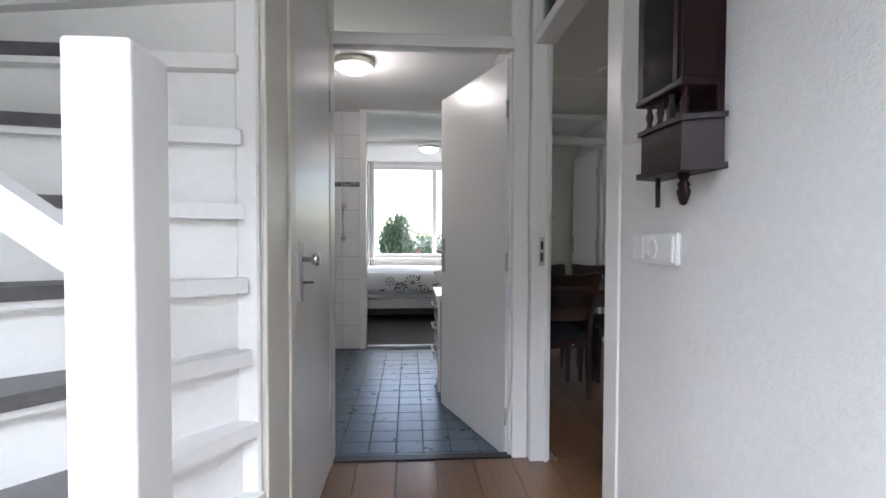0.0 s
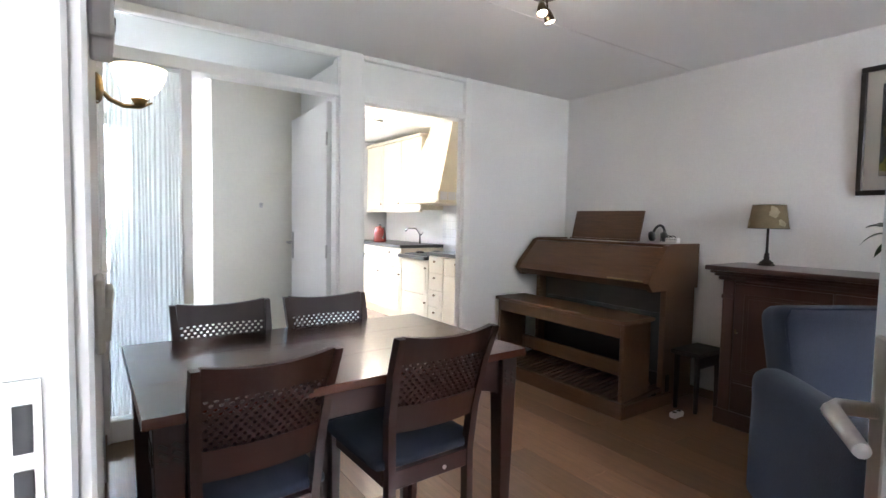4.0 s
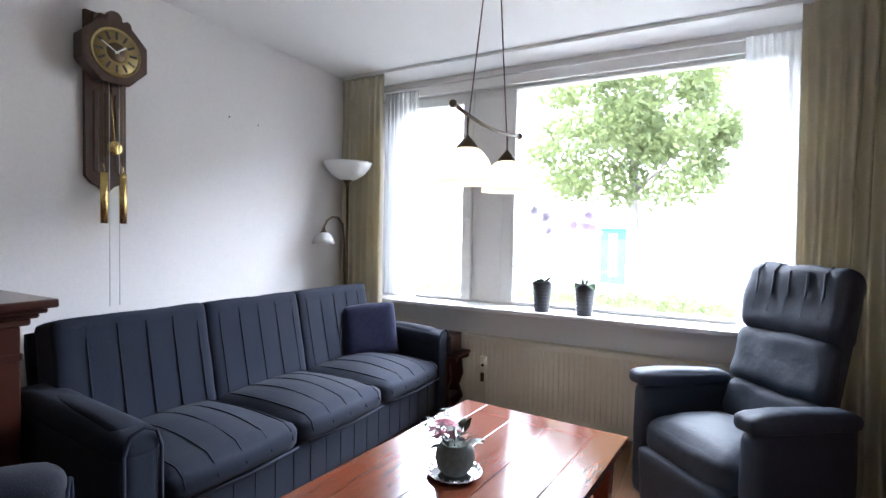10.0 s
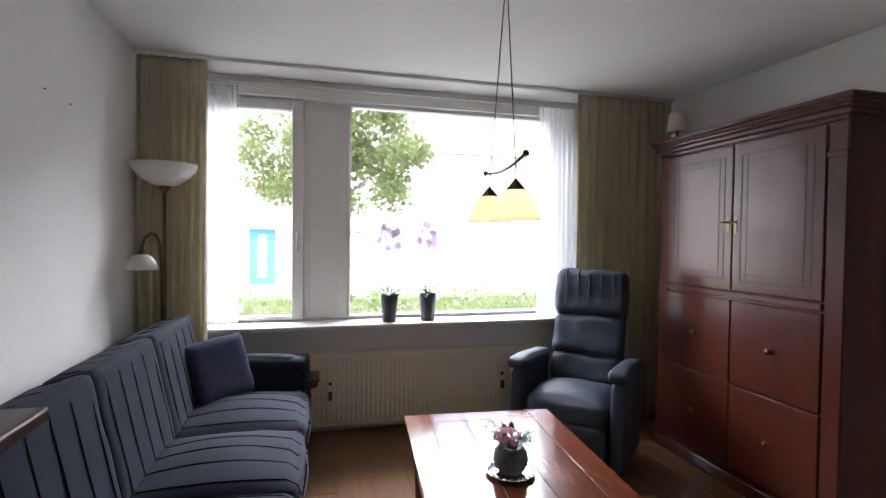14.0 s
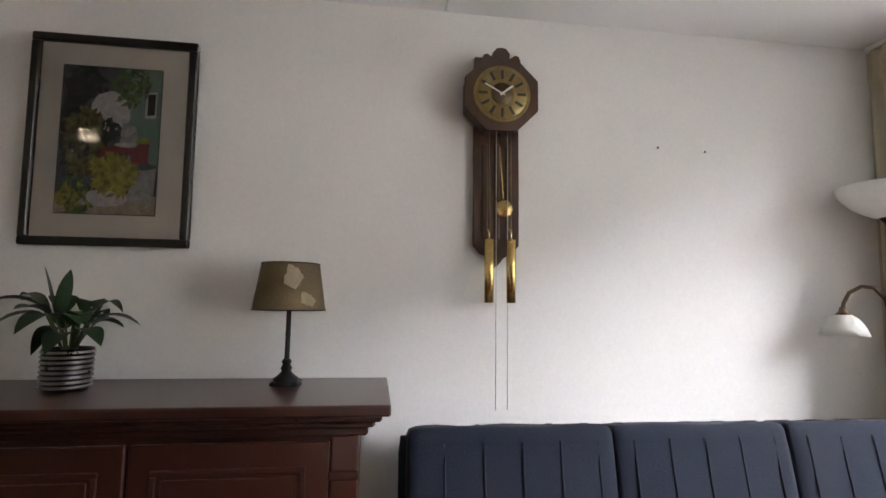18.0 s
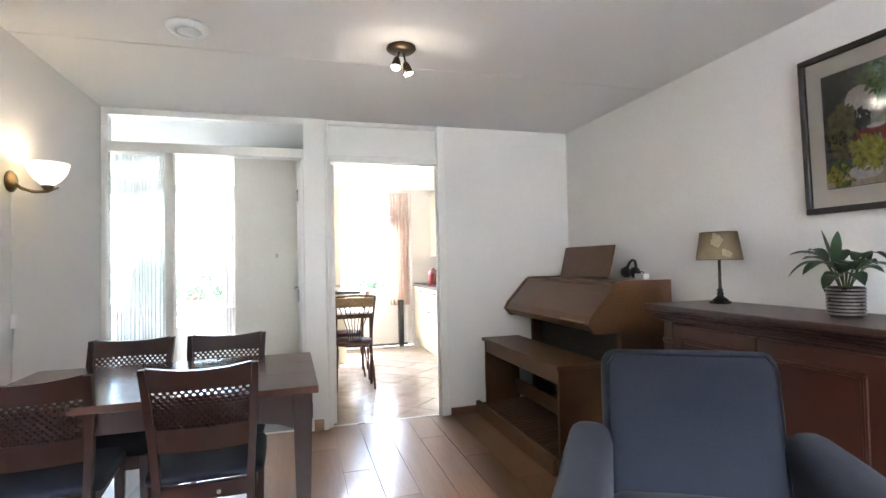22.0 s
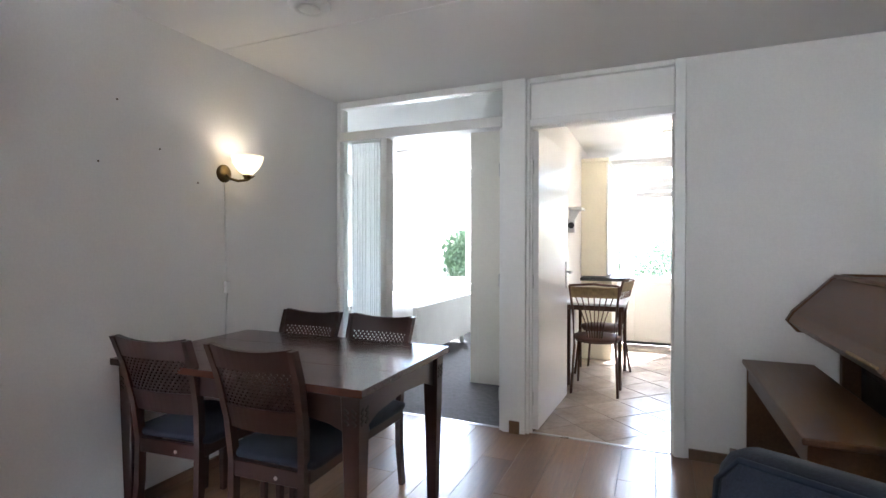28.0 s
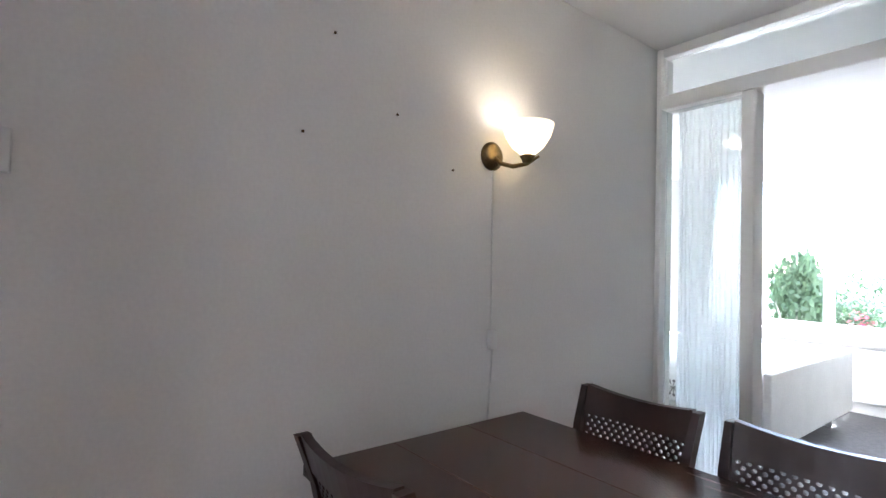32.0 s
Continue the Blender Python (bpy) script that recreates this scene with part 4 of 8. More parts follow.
part("bowl", lathe(bmesh.new(), [(0.0, 0.0), (0.028, 0.003), (0.055, 0.025), (0.078, 0.062), (0.090, 0.105), (0.087, 0.105), (0.075, 0.064), (0.052, 0.029), (0.026, 0.008), (0, 0.006)], 32, (0.13, 0.05, -0.006)), SCONCEGLASS, sc, "glowing cream glass bowl")
part("bulb", lathe(bmesh.new(), [(0, 0), (0.012, 0.005), (0.018, 0.03), (0.012, 0.05), (0, 0.055)], 14, (0.13, 0.05, 0.01)), BULB, sc)
cab = thing("lamp_cable", "white lamp cable with an inline switch on the wall", "cable", pose(0.0, 4.60, 0.0))
part("cable", tube(bmesh.new(), [(0.005, -0.008, 1.63), (0.004, 0.0, 1.3), (0.004, 0.005, 1.05), (0.004, 0.012, 0.98), (0.004, -0.004, 0.72), (0.004, 0.0, 0.30)], 0.003, 6), SWITCHWHITE, cab)
part("inline_switch", bx(0.0, -0.012, 0.985, 0.022, 0.022, 1.055, b=0.006, seg=2), SWITCHWHITE, cab)
th = thing("thermostat", "white wall thermostat with a grey display", "thermostat", pose(0.0, 3.225, 1.49))
part("body", bx(0.0, -0.055, -0.045, 0.024, 0.055, 0.045, b=0.004, seg=2), SWITCHWHITE, th)
part("display", bx(0.024, -0.025, 0.008, 0.0252, 0.022, 0.032), SCREEN, th)
for k in (-1, 0.2):
    part("button", bx(0.024, 0.004 + 0.016 * k, -0.018, 0.0262, 0.014 + 0.016 * k, -0.008, b=0.001), DARKPLASTIC, th)
sw = thing("light_switch", "cream wall switch with a wide rocker", "switch", pose(0.0, 3.225, 1.14))
part("plate", bx(0.0, -0.045, -0.042, 0.010, 0.045, 0.042, b=0.003), CREAMPLASTIC, sw)
part("rocker", turned(bx(-0.002, -0.032, -0.030, 0.006, 0.032, 0.030, b=0.002), pose(0.011, 0, 0, 0, 4, 0)), CREAMPLASTIC, sw)

# ceiling fittings
vent = thing("ceiling_vent", "round white ceiling vent", "vent", pose(0.82, 4.325, H))
part("ring", lathe(bmesh.new(), [(0.055, 0.0), (0.098, 0.0), (0.098, -0.010), (0.085, -0.022), (0.06, -0.024), (0.055, -0.016)], 32), SWITCHWHITE, vent)
part("disc", lathe(bmesh.new(), [(0, -0.014), (0.044, -0.014), (0.052, -0.022), (0.04, -0.028), (0, -0.029)], 32), SWITCHWHITE, vent)
spot = thing("ceiling_spotlight", "brushed metal ceiling spotlight with two lit heads", "ceiling lamp", pose(1.83, 4.31, H))
part("canopy", lathe(bmesh.new(), [(0, 0.0), (0.075, 0.0), (0.078, -0.010), (0.066, -0.022), (0.02, -0.028), (0, -0.028)], 32), BRONZE, spot)


def spot_head(t, p, way, metal):
    p, way = Vector(p), Vector(way).normalized()
    stem = part("stem", tube(bmesh.new(), [Vector((0, 0, -0.025)) + Vector((p.x, p.y, 0)) * 0.4, p], 0.005, 8), metal, t)
    h = part("head", lathe(bmesh.new(), [(0, -0.02), (0.014, -0.02), (0.020, 0.0), (0.029, 0.045), (0.027, 0.045), (0.018, 0.004), (0, -0.01)], 20), metal, t)
    h.matrix_local = Matrix.Translation(p) @ way.to_track_quat("Z", "Y").to_matrix().to_4x4()
    part("bulb", lathe(bmesh.new(), [(0, 0.03), (0.016, 0.033), (0.024, 0.041), (0, 0.044)], 16), BULB, h)


spot_head(spot, (-0.025, 0.0, -0.075), (-0.15, -0.3, -0.9), BRONZE)
spot_head(spot, (0.03, 0.01, -0.095), (0.2, -0.15, -0.9), BRONZE)

# pendant with two shades over the coffee table
pend = thing("pendant_lamp", "bronze pendant with two lit alabaster glass shades", "pendant lamp", pose(1.87, 1.56, 0))
part("canopy", lathe(bmesh.new(), [(0, H), (0.05, H), (0.05, H - 0.012), (0.03, H - 0.028), (0, H - 0.03)], 24), BRONZE, pend)
part("bar", tube(bmesh.new(), [(0.020, 0.262, 1.655), (0.013, 0.17, 1.640), (0.007, 0.08, 1.629), (0.0, -0.04, 1.625), (-0.006, -0.165, 1.632), (-0.010, -0.255, 1.644)], 0.0065, 10), BRONZE, pend)
for x, y, z in ((0.020, 0.262, 1.655), (-0.010, -0.255, 1.644)):
    part("finial", lathe(bmesh.new(), [(0, -0.014), (0.010, -0.009), (0.013, 0), (0.010, 0.009), (0, 0.014)], 14, (x, y, z)), BRONZE, pend)
for x, y in ((0.016, 0.164), (0.004, -0.160)):
    zb = 1.415
    part("cord", rod(bmesh.new(), (x * 0.2, y * 0.1, H - 0.02), (x, y, zb + 0.18), 0.0024, seg=6), BRONZE, pend)
    cap = part("cap", lathe(bmesh.new(), [(0.003, 0.222), (0.003, 0.160), (0.008, 0.155), (0.034, 0.124), (0.037, 0.114), (0.0, 0.112)], 24, (x, y, zb)), BRONZE, pend)
    part("shade", lathe(bmesh.new(), [(0.030, 0.120), (0.050, 0.108), (0.070, 0.082), (0.085, 0.046), (0.0945, 0.012), (0.0965, 0.0), (0.0935, 0.0), (0.0915, 0.012), (0.082, 0.045), (0.067, 0.079), (0.048, 0.104), (0.028, 0.116)], 40, (x, y, zb)), OPALYELLOW, pend, "glowing cream alabaster shade")
    part("bulb", lathe(bmesh.new(), [(0, 0.03), (0.02, 0.04), (0.028, 0.065), (0.018, 0.1), (0, 0.11)], 16, (x, y, zb)), BULB, pend)

# ---- living room: seating ----
sofa = thing("sofa", "three-seat dark blue striped upholstered sofa", "sofa", pose(3.06, 1.345, 0, 0, 0, 89))
# local: width along x, the sitter faces +y (towards the middle of the room), back at -y
HALF = 1.015
part("base", pad(bmesh.new(), -HALF + 0.10, -0.40, 0.10, HALF - 0.10, 0.345, 0.33, 0.03, 0.0, 8), BLUESOFA, sofa)
for i in range(17):
    x = -0.80 + 0.1 * i
    part("stripe", bx(x - 0.0025, 0.3455, 0.12, x + 0.0025, 0.3475, 0.31), SEAM, sofa)
for sx in (-1, 1):
    arm = part("armrest", pad(bmesh.new(), sx * HALF - (0.13 if sx > 0 else 0.0), -0.42, 0.09, sx * HALF + (0.0 if sx > 0 else 0.13), 0.34, 0.63, 0.045, 0.02, 10), BLUESOFA, sofa)
    xs = (HALF - 0.125) * sx
    part("arm_roll", turned(pad(bmesh.new(), -0.075, -0.38, -0.055, 0.075, 0.375, 0.05, 0.05, 0.0, 10), pose(sx * (HALF - 0.065), 0.0, 0.59, -3, 0, 0)), BLUESOFA, sofa)
    part("front_panel", pad(bmesh.new(), sx * (HALF - 0.065) - 0.055, 0.33, 0.10, sx * (HALF - 0.065) + 0.055, 0.372, 0.60, 0.02, 0.0, 6), BLUESOFA, sofa)
    pts = [(sx * (HALF - 0.065) + 0.058 * a, 0.374, z) for a, z in ((-1, 0.11), (-1, 0.56), (-0.7, 0.615), (0, 0.635), (0.7, 0.615), (1, 0.56), (1, 0.11))]
    part("piping", tube(bmesh.new(), pts, 0.006, 6), PIPING, sofa)
    for sy in (-0.34, 0.29):
        part("foot", rod(bmesh.new(), (sx * 0.86, sy, 0.0), (sx * 0.86, sy, 0.11), 0.022, 0.03), DARKPLASTIC, sofa)
SEATW = (2 * HALF - 0.26) / 3
for k in range(3):
    x0 = -HALF + 0.13 + SEATW * k
    s = part("seat_cushion", pad(bmesh.new(), x0 + 0.004, -0.22, 0.325, x0 + SEATW - 0.004, 0.385, 0.445, 0.045, 0.05, 12, 0.004, k * 3.1), BLUESOFA, sofa)
    part("piping", tube(bmesh.new(), [(x0 + 0.03, 0.392 + 0.006, 0.345), (x0 + SEATW / 2, 0.412, 0.342), (x0 + SEATW - 0.03, 0.392 + 0.006, 0.345)], 0.005, 6), PIPING, s)
    for j in range(5):
        x = x0 + SEATW * (j + 0.5) / 5
        w = 1 - ((x - x0 - SEATW / 2) / (SEATW / 2)) ** 2
        pts = []
        for f in range(9):
            y = -0.16 + 0.50 * f / 8
            v = (y - 0.0825) / 0.3025
            pts.append((x, y, 0.4455 + 0.05 * w * max(0, 1 - v * v)))
        pts.append((x, 0.378 + 0.004, 0.425))
        pts.append((x, 0.390 + 0.02 * w, 0.385))
        part("stripe", tube(bmesh.new(), pts, 0.0034, 6), SEAM, s)
    bk = part("back_cushion", turned(pad(bmesh.new(), x0 + 0.001 - (0.05 if k == 0 else 0), -0.07, 0.0, x0 + SEATW - 0.001 + (0.05 if k == 2 else 0), 0.10, 0.485, 0.026, 0.0, 16, 0.005, 10 + k), pose(0, -0.255, 0.405, 12, 0, 0)), BLUESOFA, sofa)
    for j in range(5):
        x = x0 + SEATW * (j + 0.5) / 5
        pts = [(x, 0.1012, 0.03 + 0.405 * f / 8) for f in range(9)] + [(x, 0.075, 0.472), (x, 0.03, 0.4855), (x, -0.03, 0.484)]
        part("stripe", turned(tube(bmesh.new(), pts, 0.0034, 6), pose(0, -0.255, 0.405, 12, 0, 0)), SEAM, bk)
part("back_panel", turned(pad(bmesh.new(), -HALF + 0.06, -0.09, 0.0, HALF - 0.06, -0.045, 0.55, 0.02, 0.0, 8), pose(0, -0.265, 0.31, 11, 0, 0)), BLUESOFA, sofa)

cu = thing("throw_cushion", "navy blue woven cushion leaning in the sofa corner", "cushion", pose(3.09, 0.62, 0.44, 0, -18, 130))
part("cover", turned(pad(bmesh.new(), -0.05, -0.17, -0.17, 0.05, 0.17, 0.17, 0.045, 0.0, 12, 0.006), pose(0, 0, 0.182, 5, 0, 0)), NAVY, cu)
part("seam", turned(tube(bmesh.new(), [(0, -0.168, -0.165), (0, 0.168, -0.165), (0, 0.168, 0.165), (0, -0.168, 0.165), (0, -0.168, -0.163)], 0.006, 6), pose(0, 0, 0.182, 5, 0, 0)), NAVY, cu)

rack = thing("magazine_rack", "dark wooden side rack with carved ends behind the sofa arm", "side table", pose(2.80, 0.265, 0))
for sy in (-1, 1):
    prof = [(-0.17, 0.0), (-0.11, 0.02), (-0.12, 0.08), (-0.16, 0.14), (-0.13, 0.22), (-0.16, 0.30), (-0.15, 0.40), (-0.20, 0.42), (-0.20, 0.445), (0.20, 0.445), (0.20, 0.42), (0.15, 0.40), (0.16, 0.30), (0.13, 0.22), (0.16, 0.14), (0.12, 0.08), (0.11, 0.02), (0.17, 0.0)]
    part("end_panel", prism(bmesh.new(), prof, "y", sy * 0.085 - 0.010, sy * 0.085 + 0.010), MAHOG_Z, rack)
part("shelf", bx(-0.14, -0.074, 0.16, 0.14, 0.074, 0.178, b=0.002), MAHOGANY, rack)
part("tray", bx(-0.21, -0.10, 0.446, 0.21, 0.10, 0.466, b=0.004), MAHOGANY, rack)
part("upper_box", bx(-0.15, -0.08, 0.467, 0.15, 0.08, 0.585, b=0.006), MAHOGANY, rack)

ct = thing("coffee_table", "glossy cherry wood coffee table with plank top", "coffee table", pose(1.872, 1.74, 0, 0, 0, -5))
bounds = [-0.375, -0.258, -0.086, 0.086, 0.258, 0.375]
for a, b in zip(bounds, bounds[1:]):
    if a in (-0.375, 0.258):
        part("edge_board", bx(a + 0.0008, -0.65, 0.425, b - 0.0008, 0.65, 0.455, b=0.0015), CHERRY, ct)
    else:
        part("plank", bx(a + 0.0012, -0.545, 0.425, b - 0.0012, 0.545, 0.4545, b=0.0015), CHERRY, ct)
for sy in (-1, 1):
    part("end_board", bx(-0.256, min(sy * 0.546, sy * 0.65), 0.425, 0.256, max(sy * 0.546, sy * 0.65), 0.455, b=0.0015), CHERRY, ct)
for sx in (-1, 1):
    for sy in (-1, 1):
        part("leg", leg4(bmesh.new(), sx * 0.30, sy * 0.575, 0.0, 0.425, 0.075, 0.04), CHERRY, ct)
    part("apron", bx(sx * 0.315 - 0.01, -0.535, 0.33, sx * 0.315 + 0.01, 0.535, 0.425, b=0.003), CHERRY, ct)
for sy in (-1, 1):
    part("apron", bx(-0.26, sy * 0.585 - 0.01, 0.33, 0.26, sy * 0.585 + 0.01, 0.425, b=0.003), CHERRY, ct)
part("drawer_knob", lathe(bmesh.new(), [(0, 0), (0.014, 0.004), (0.016, 0.012), (0.009, 0.02), (0, 0.02)], 14, (-0.335, 0.3, 0.365)), MAHOGANY, ct)


def armchair(at):
    t = thing("armchair", "blue velour armchair with padded arms and plain back", "armchair", at)
    # the sitter faces -y
    part("base", pad(bmesh.new(), -0.315, -0.33, 0.08, 0.315, 0.25, 0.33, 0.03, 0.0, 8), BLUEPILE, t)
    part("seat_cushion", pad(bmesh.new(), -0.298, -0.37, 0.32, 0.298, 0.20, 0.45, 0.05, 0.035, 12, 0.004), BLUEPILE, t)
    part("backrest", turned(pad(bmesh.new(), -0.30, -0.075, 0.0, 0.30, 0.075, 0.585, 0.055, 0.0, 12, 0.003), pose(0, 0.235, 0.335, -13, 0, 0)), BLUEPILE, t)
    part("piping", turned(tube(bmesh.new(), [(-0.277, -0.077, 0.06), (-0.28, -0.077, 0.525), (-0.25, -0.077, 0.565), (0.25, -0.077, 0.565), (0.28, -0.077, 0.525), (0.277, -0.077, 0.06)], 0.006, 6), pose(0, 0.235, 0.335, -13, 0, 0)), PIPING, t)
    for sx in (-1, 1):
        bm = bmesh.new()
        pad(bm, -0.08, -0.36, 0.08, 0.08, 0.30, 0.645, 0.068, 0.0, 14, 0.004, sx)
        for v in bm.verts:
            if v.co.z > 0.3:
                v.co.z += -0.025 * max(0.0, min(1.0, (-v.co.y + 0.05) / 0.45)) * (v.co.z - 0.3) / 0.3 + 0.06 * max(0, v.co.y)
        part("armrest", turned(bm, pose(sx * 0.378, 0, 0, 0, 0, sx * 6)), BLUEPILE, t)
        part("piping", tube(bmesh.new(), [(sx * 0.412 + a * 0.060, -0.362, z) for a, z in ((-1, 0.10), (-1, 0.50), (-0.7, 0.55), (0, 0.57), (0.7, 0.55), (1, 0.50), (1, 0.10))], 0.005, 6), PIPING, t)
        for y in (-0.30, 0.24):
            part("foot", rod(bmesh.new(), (sx * 0.26, y, 0.0), (sx * 0.26, y, 0.09), 0.018, 0.026), DARKPLASTIC, t)
    return t


armchair(pose(2.51, 3.03, 0, 0, 0, -30))

rec = thing("recliner", "blue-grey leather recliner armchair with a high pillowed back", "recliner", pose(1.06, 0.76, 0, 0, 0, 135) @ Matrix.Diagonal((0.90, 0.79, 1.0, 1.0)))
# the sitter faces -y
part("base", pad(bmesh.new(), -0.27, -0.30, 0.06, 0.27, 0.28, 0.30, 0.03, 0.0, 8), LEATHER, rec)
part("seat_cushion", pad(bmesh.new(), -0.262, -0.36, 0.28, 0.262, 0.20, 0.44, 0.06, 0.04, 12, 0.008), LEATHER, rec)
part("footrest", turned(pad(bmesh.new(), -0.262, -0.04, 0.0, 0.262, 0.04, 0.26, 0.03, 0.0, 10, 0.005), pose(0, -0.335, 0.05, 6, 0, 0)), LEATHER, rec)
B = pose(0, 0.235, 0.36, -17, 0, 0)
part("backrest", turned(pad(bmesh.new(), -0.25, -0.03, 0.0, 0.25, 0.075, 0.76, 0.045, 0.0, 10), B), LEATHER, rec)
part("lumbar_pad", turned(pad(bmesh.new(), -0.25, -0.085, 0.04, 0.25, 0.03, 0.235, 0.05, 0.0, 16, 0.012, 2), B), LEATHER, rec)
part("middle_pad", turned(pad(bmesh.new(), -0.25, -0.095, 0.225, 0.25, 0.03, 0.49, 0.055, 0.0, 16, 0.014, 5), B), LEATHER, rec)
part("head_pad", turned(pad(bmesh.new(), -0.262, -0.105, 0.48, 0.262, 0.085, 0.80, 0.06, 0.0, 18, 0.014, 9), B), LEATHER, rec)
for i in range(5):
    x = -0.17 + 0.085 * i + 0.01 * math.sin(i * 3.1)
    part("gather", turned(tube(bmesh.new(), [(x, -0.108, 0.56), (x + 0.008, -0.112, 0.66), (x - 0.004, -0.108, 0.75), (x, -0.07, 0.796)], [0.003, 0.006, 0.007, 0.004], 6), B), LEATHER, rec)
for sx in (-1, 1):
    bm = pad(bmesh.new(), -0.05, -0.34, 0.05, 0.05, 0.30, 0.57, 0.04, 0.0, 10, 0.003)
    part("side_panel", turned(bm, pose(sx * 0.325, 0, 0)), LEATHER, rec)
    part("armrest", turned(pad(bmesh.new(), -0.062, -0.37, 0.0, 0.062, 0.30, 0.075, 0.035, 0.012, 10, 0.004), pose(sx * 0.325, 0, 0.545, -3, 0, 0)), LEATHER, rec)
part("swivel_base", lathe(bmesh.new(), [(0, 0), (0.24, 0), (0.24, 0.02), (0.06, 0.035), (0.05, 0.07), (0, 0.07)], 28), DARKPLASTIC, rec)

# ---- living room: cabinets ----
sb = thing("sideboard", "dark mahogany sideboard with panelled doors and moulded top", "sideboard", pose(3.147, 2.332, 0))
# local: front at x 0, depth along +x, length along +y
SL, SD = 1.815, 0.462
part("top", bx(-0.01, 0.0, 0.975, SD, SL, 1.005, b=0.006, seg=2), MAHOGANY, sb)
for k, (o, z0, z1) in enumerate(((0.012, 0.957, 0.975), (0.03, 0.94, 0.957), (0.048, 0.915, 0.94))):
    part("cornice", bx(o, o + 0.01, z0, SD, SL - o - 0.01, z1, b=0.006), MAHOGANY, sb)
part("body", bx(0.075, 0.085, 0.10, SD, SL - 0.085, 0.915), MAHOG_Z, sb)
part("plinth", bx(0.05, 0.06, 0.0, SD, SL - 0.06, 0.10, b=0.008), MAHOGANY, sb)
for y in (0.085, SL - 0.085 - 0.07):
    part("pilaster", bx(0.058, y, 0.10, 0.075, y + 0.07, 0.915, b=0.004), MAHOG_Z, sb)
    part("pilaster_band", bx(0.052, y - 0.004, 0.80, 0.059, y + 0.074, 0.825, b=0.003), MAHOGANY, sb)
nd = 3
dw = (SL - 0.17 - 0.14) / nd
for k in range(nd):
    y0 = 0.155 + dw * k
    d = part("door", bx(0.056, y0 + 0.004, 0.30, 0.0745, y0 + dw - 0.004, 0.90, b=0.003), MAHOG_Z, sb)
    for a, b, c, e in ((y0 + 0.06, 0.36, y0 + dw - 0.06, 0.375), (y0 + 0.06, 0.825, y0 + dw - 0.06, 0.84), (y0 + 0.06, 0.375, y0 + 0.075, 0.825), (y0 + dw - 0.075, 0.375, y0 + dw - 0.06, 0.825)):
        part("moulding", bx(0.049, a, b, 0.0565, c, e, b=0.003), MAHOG_Z, d)
    part("door_panel", bx(0.0525, y0 + 0.085, 0.385, 0.0565, y0 + dw - 0.085, 0.815, b=0.003), MAHOG_Z, d)
    part("key", tube(bmesh.new(), [(0.056, y0 + dw - 0.03, 0.60), (0.03, y0 + dw - 0.03, 0.60), (0.026, y0 + dw - 0.03, 0.612), (0.03, y0 + dw - 0.03, 0.622)], 0.004, 6), OLDBRASS, d)
    dr = part("drawer", bx(0.056, y0 + 0.004, 0.115, 0.0745, y0 + dw - 0.004, 0.285, b=0.003), MAHOG_Z, sb)
    part("drawer_pull", bx(0.044, y0 + 0.12, 0.262, 0.056, y0 + dw - 0.12, 0.272, b=0.002), MAHOGANY, dr)


def table_lamp(at):
    t = thing("table_lamp", "table lamp with dark iron foot and taupe flowered shade", "table lamp", at, "lamps on the sideboard")
    part("foot", lathe(bmesh.new(), [(0, 0), (0.048, 0), (0.050, 0.006), (0.038, 0.014), (0.040, 0.020), (0.026, 0.030), (0.014, 0.042), (0.018, 0.052), (0.012, 0.064), (0.016, 0.072), (0.009, 0.082), (0, 0.082)], 24), BLACKIRON, t)
    for k in range(4):
        a = math.pi / 4 + k * math.pi / 2
        part("paw", lathe(bmesh.new(), [(0, 0), (0.010, 0.002), (0.011, 0.009), (0, 0.015)], 10, (0.047 * math.cos(a), 0.047 * math.sin(a), 0.0)), BLACKIRON, t)
    part("stem", lathe(bmesh.new(), [(0.008, 0.08), (0.0075, 0.15), (0.009, 0.155), (0.0075, 0.16), (0.0075, 0.25), (0, 0.25)], 14), BLACKIRON, t)
    sh = part("shade", lathe(bmesh.new(), [(0.113, 0.232), (0.090, 0.382), (0.087, 0.382), (0.110, 0.232)], 40), SHADECLOTH, t, "taupe cloth shade with pale flowers")
    for z, r in ((0.234, 0.1135), (0.380, 0.0905)):
        part("trim_ring", tube(bmesh.new(), [(r * math.cos(a), r * math.sin(a), z) for a in [2 * math.pi * i / 32 for i in range(33)]], 0.002, 5), BLACKIRON, sh)
    # pale printed flower and stem on the cloth
    def on(a, z):
        r = 0.1139 - (z - 0.232) * 0.1533
        return Vector((r * math.cos(a), r * math.sin(a), z))
    for a0 in (3.35, 5.3, 1.3):
        bm = bmesh.new()
        for cx, cz, s in ((0.0, 0.35, 0.022), (0.16, 0.335, 0.018), (-0.10, 0.325, 0.017), (0.06, 0.315, 0.016), (0.42, 0.27, 0.020), (0.55, 0.262, 0.016)):
            vs = [bm.verts.new(on(a0 + cx + s * 9.5 * math.cos(q) * (1 + 0.25 * math.cos(3 * q)), cz + s * math.sin(q) * (1 + 0.25 * math.sin(4 * q)))) for q in [2 * math.pi * i / 12 for i in range(12)]]
            c = bm.verts.new(on(a0 + cx, cz))
            for i in range(12):
                bm.faces.new((c, vs[i], vs[(i + 1) % 12]))
        part("flower_print", bm, SHADEPETAL, sh)
    return t


lamp = table_lamp(pose(3.465, 2.652, 1.0055))
copy_thing(lamp, pose(3.465, 3.931, 1.0055, 0, 0, 25))


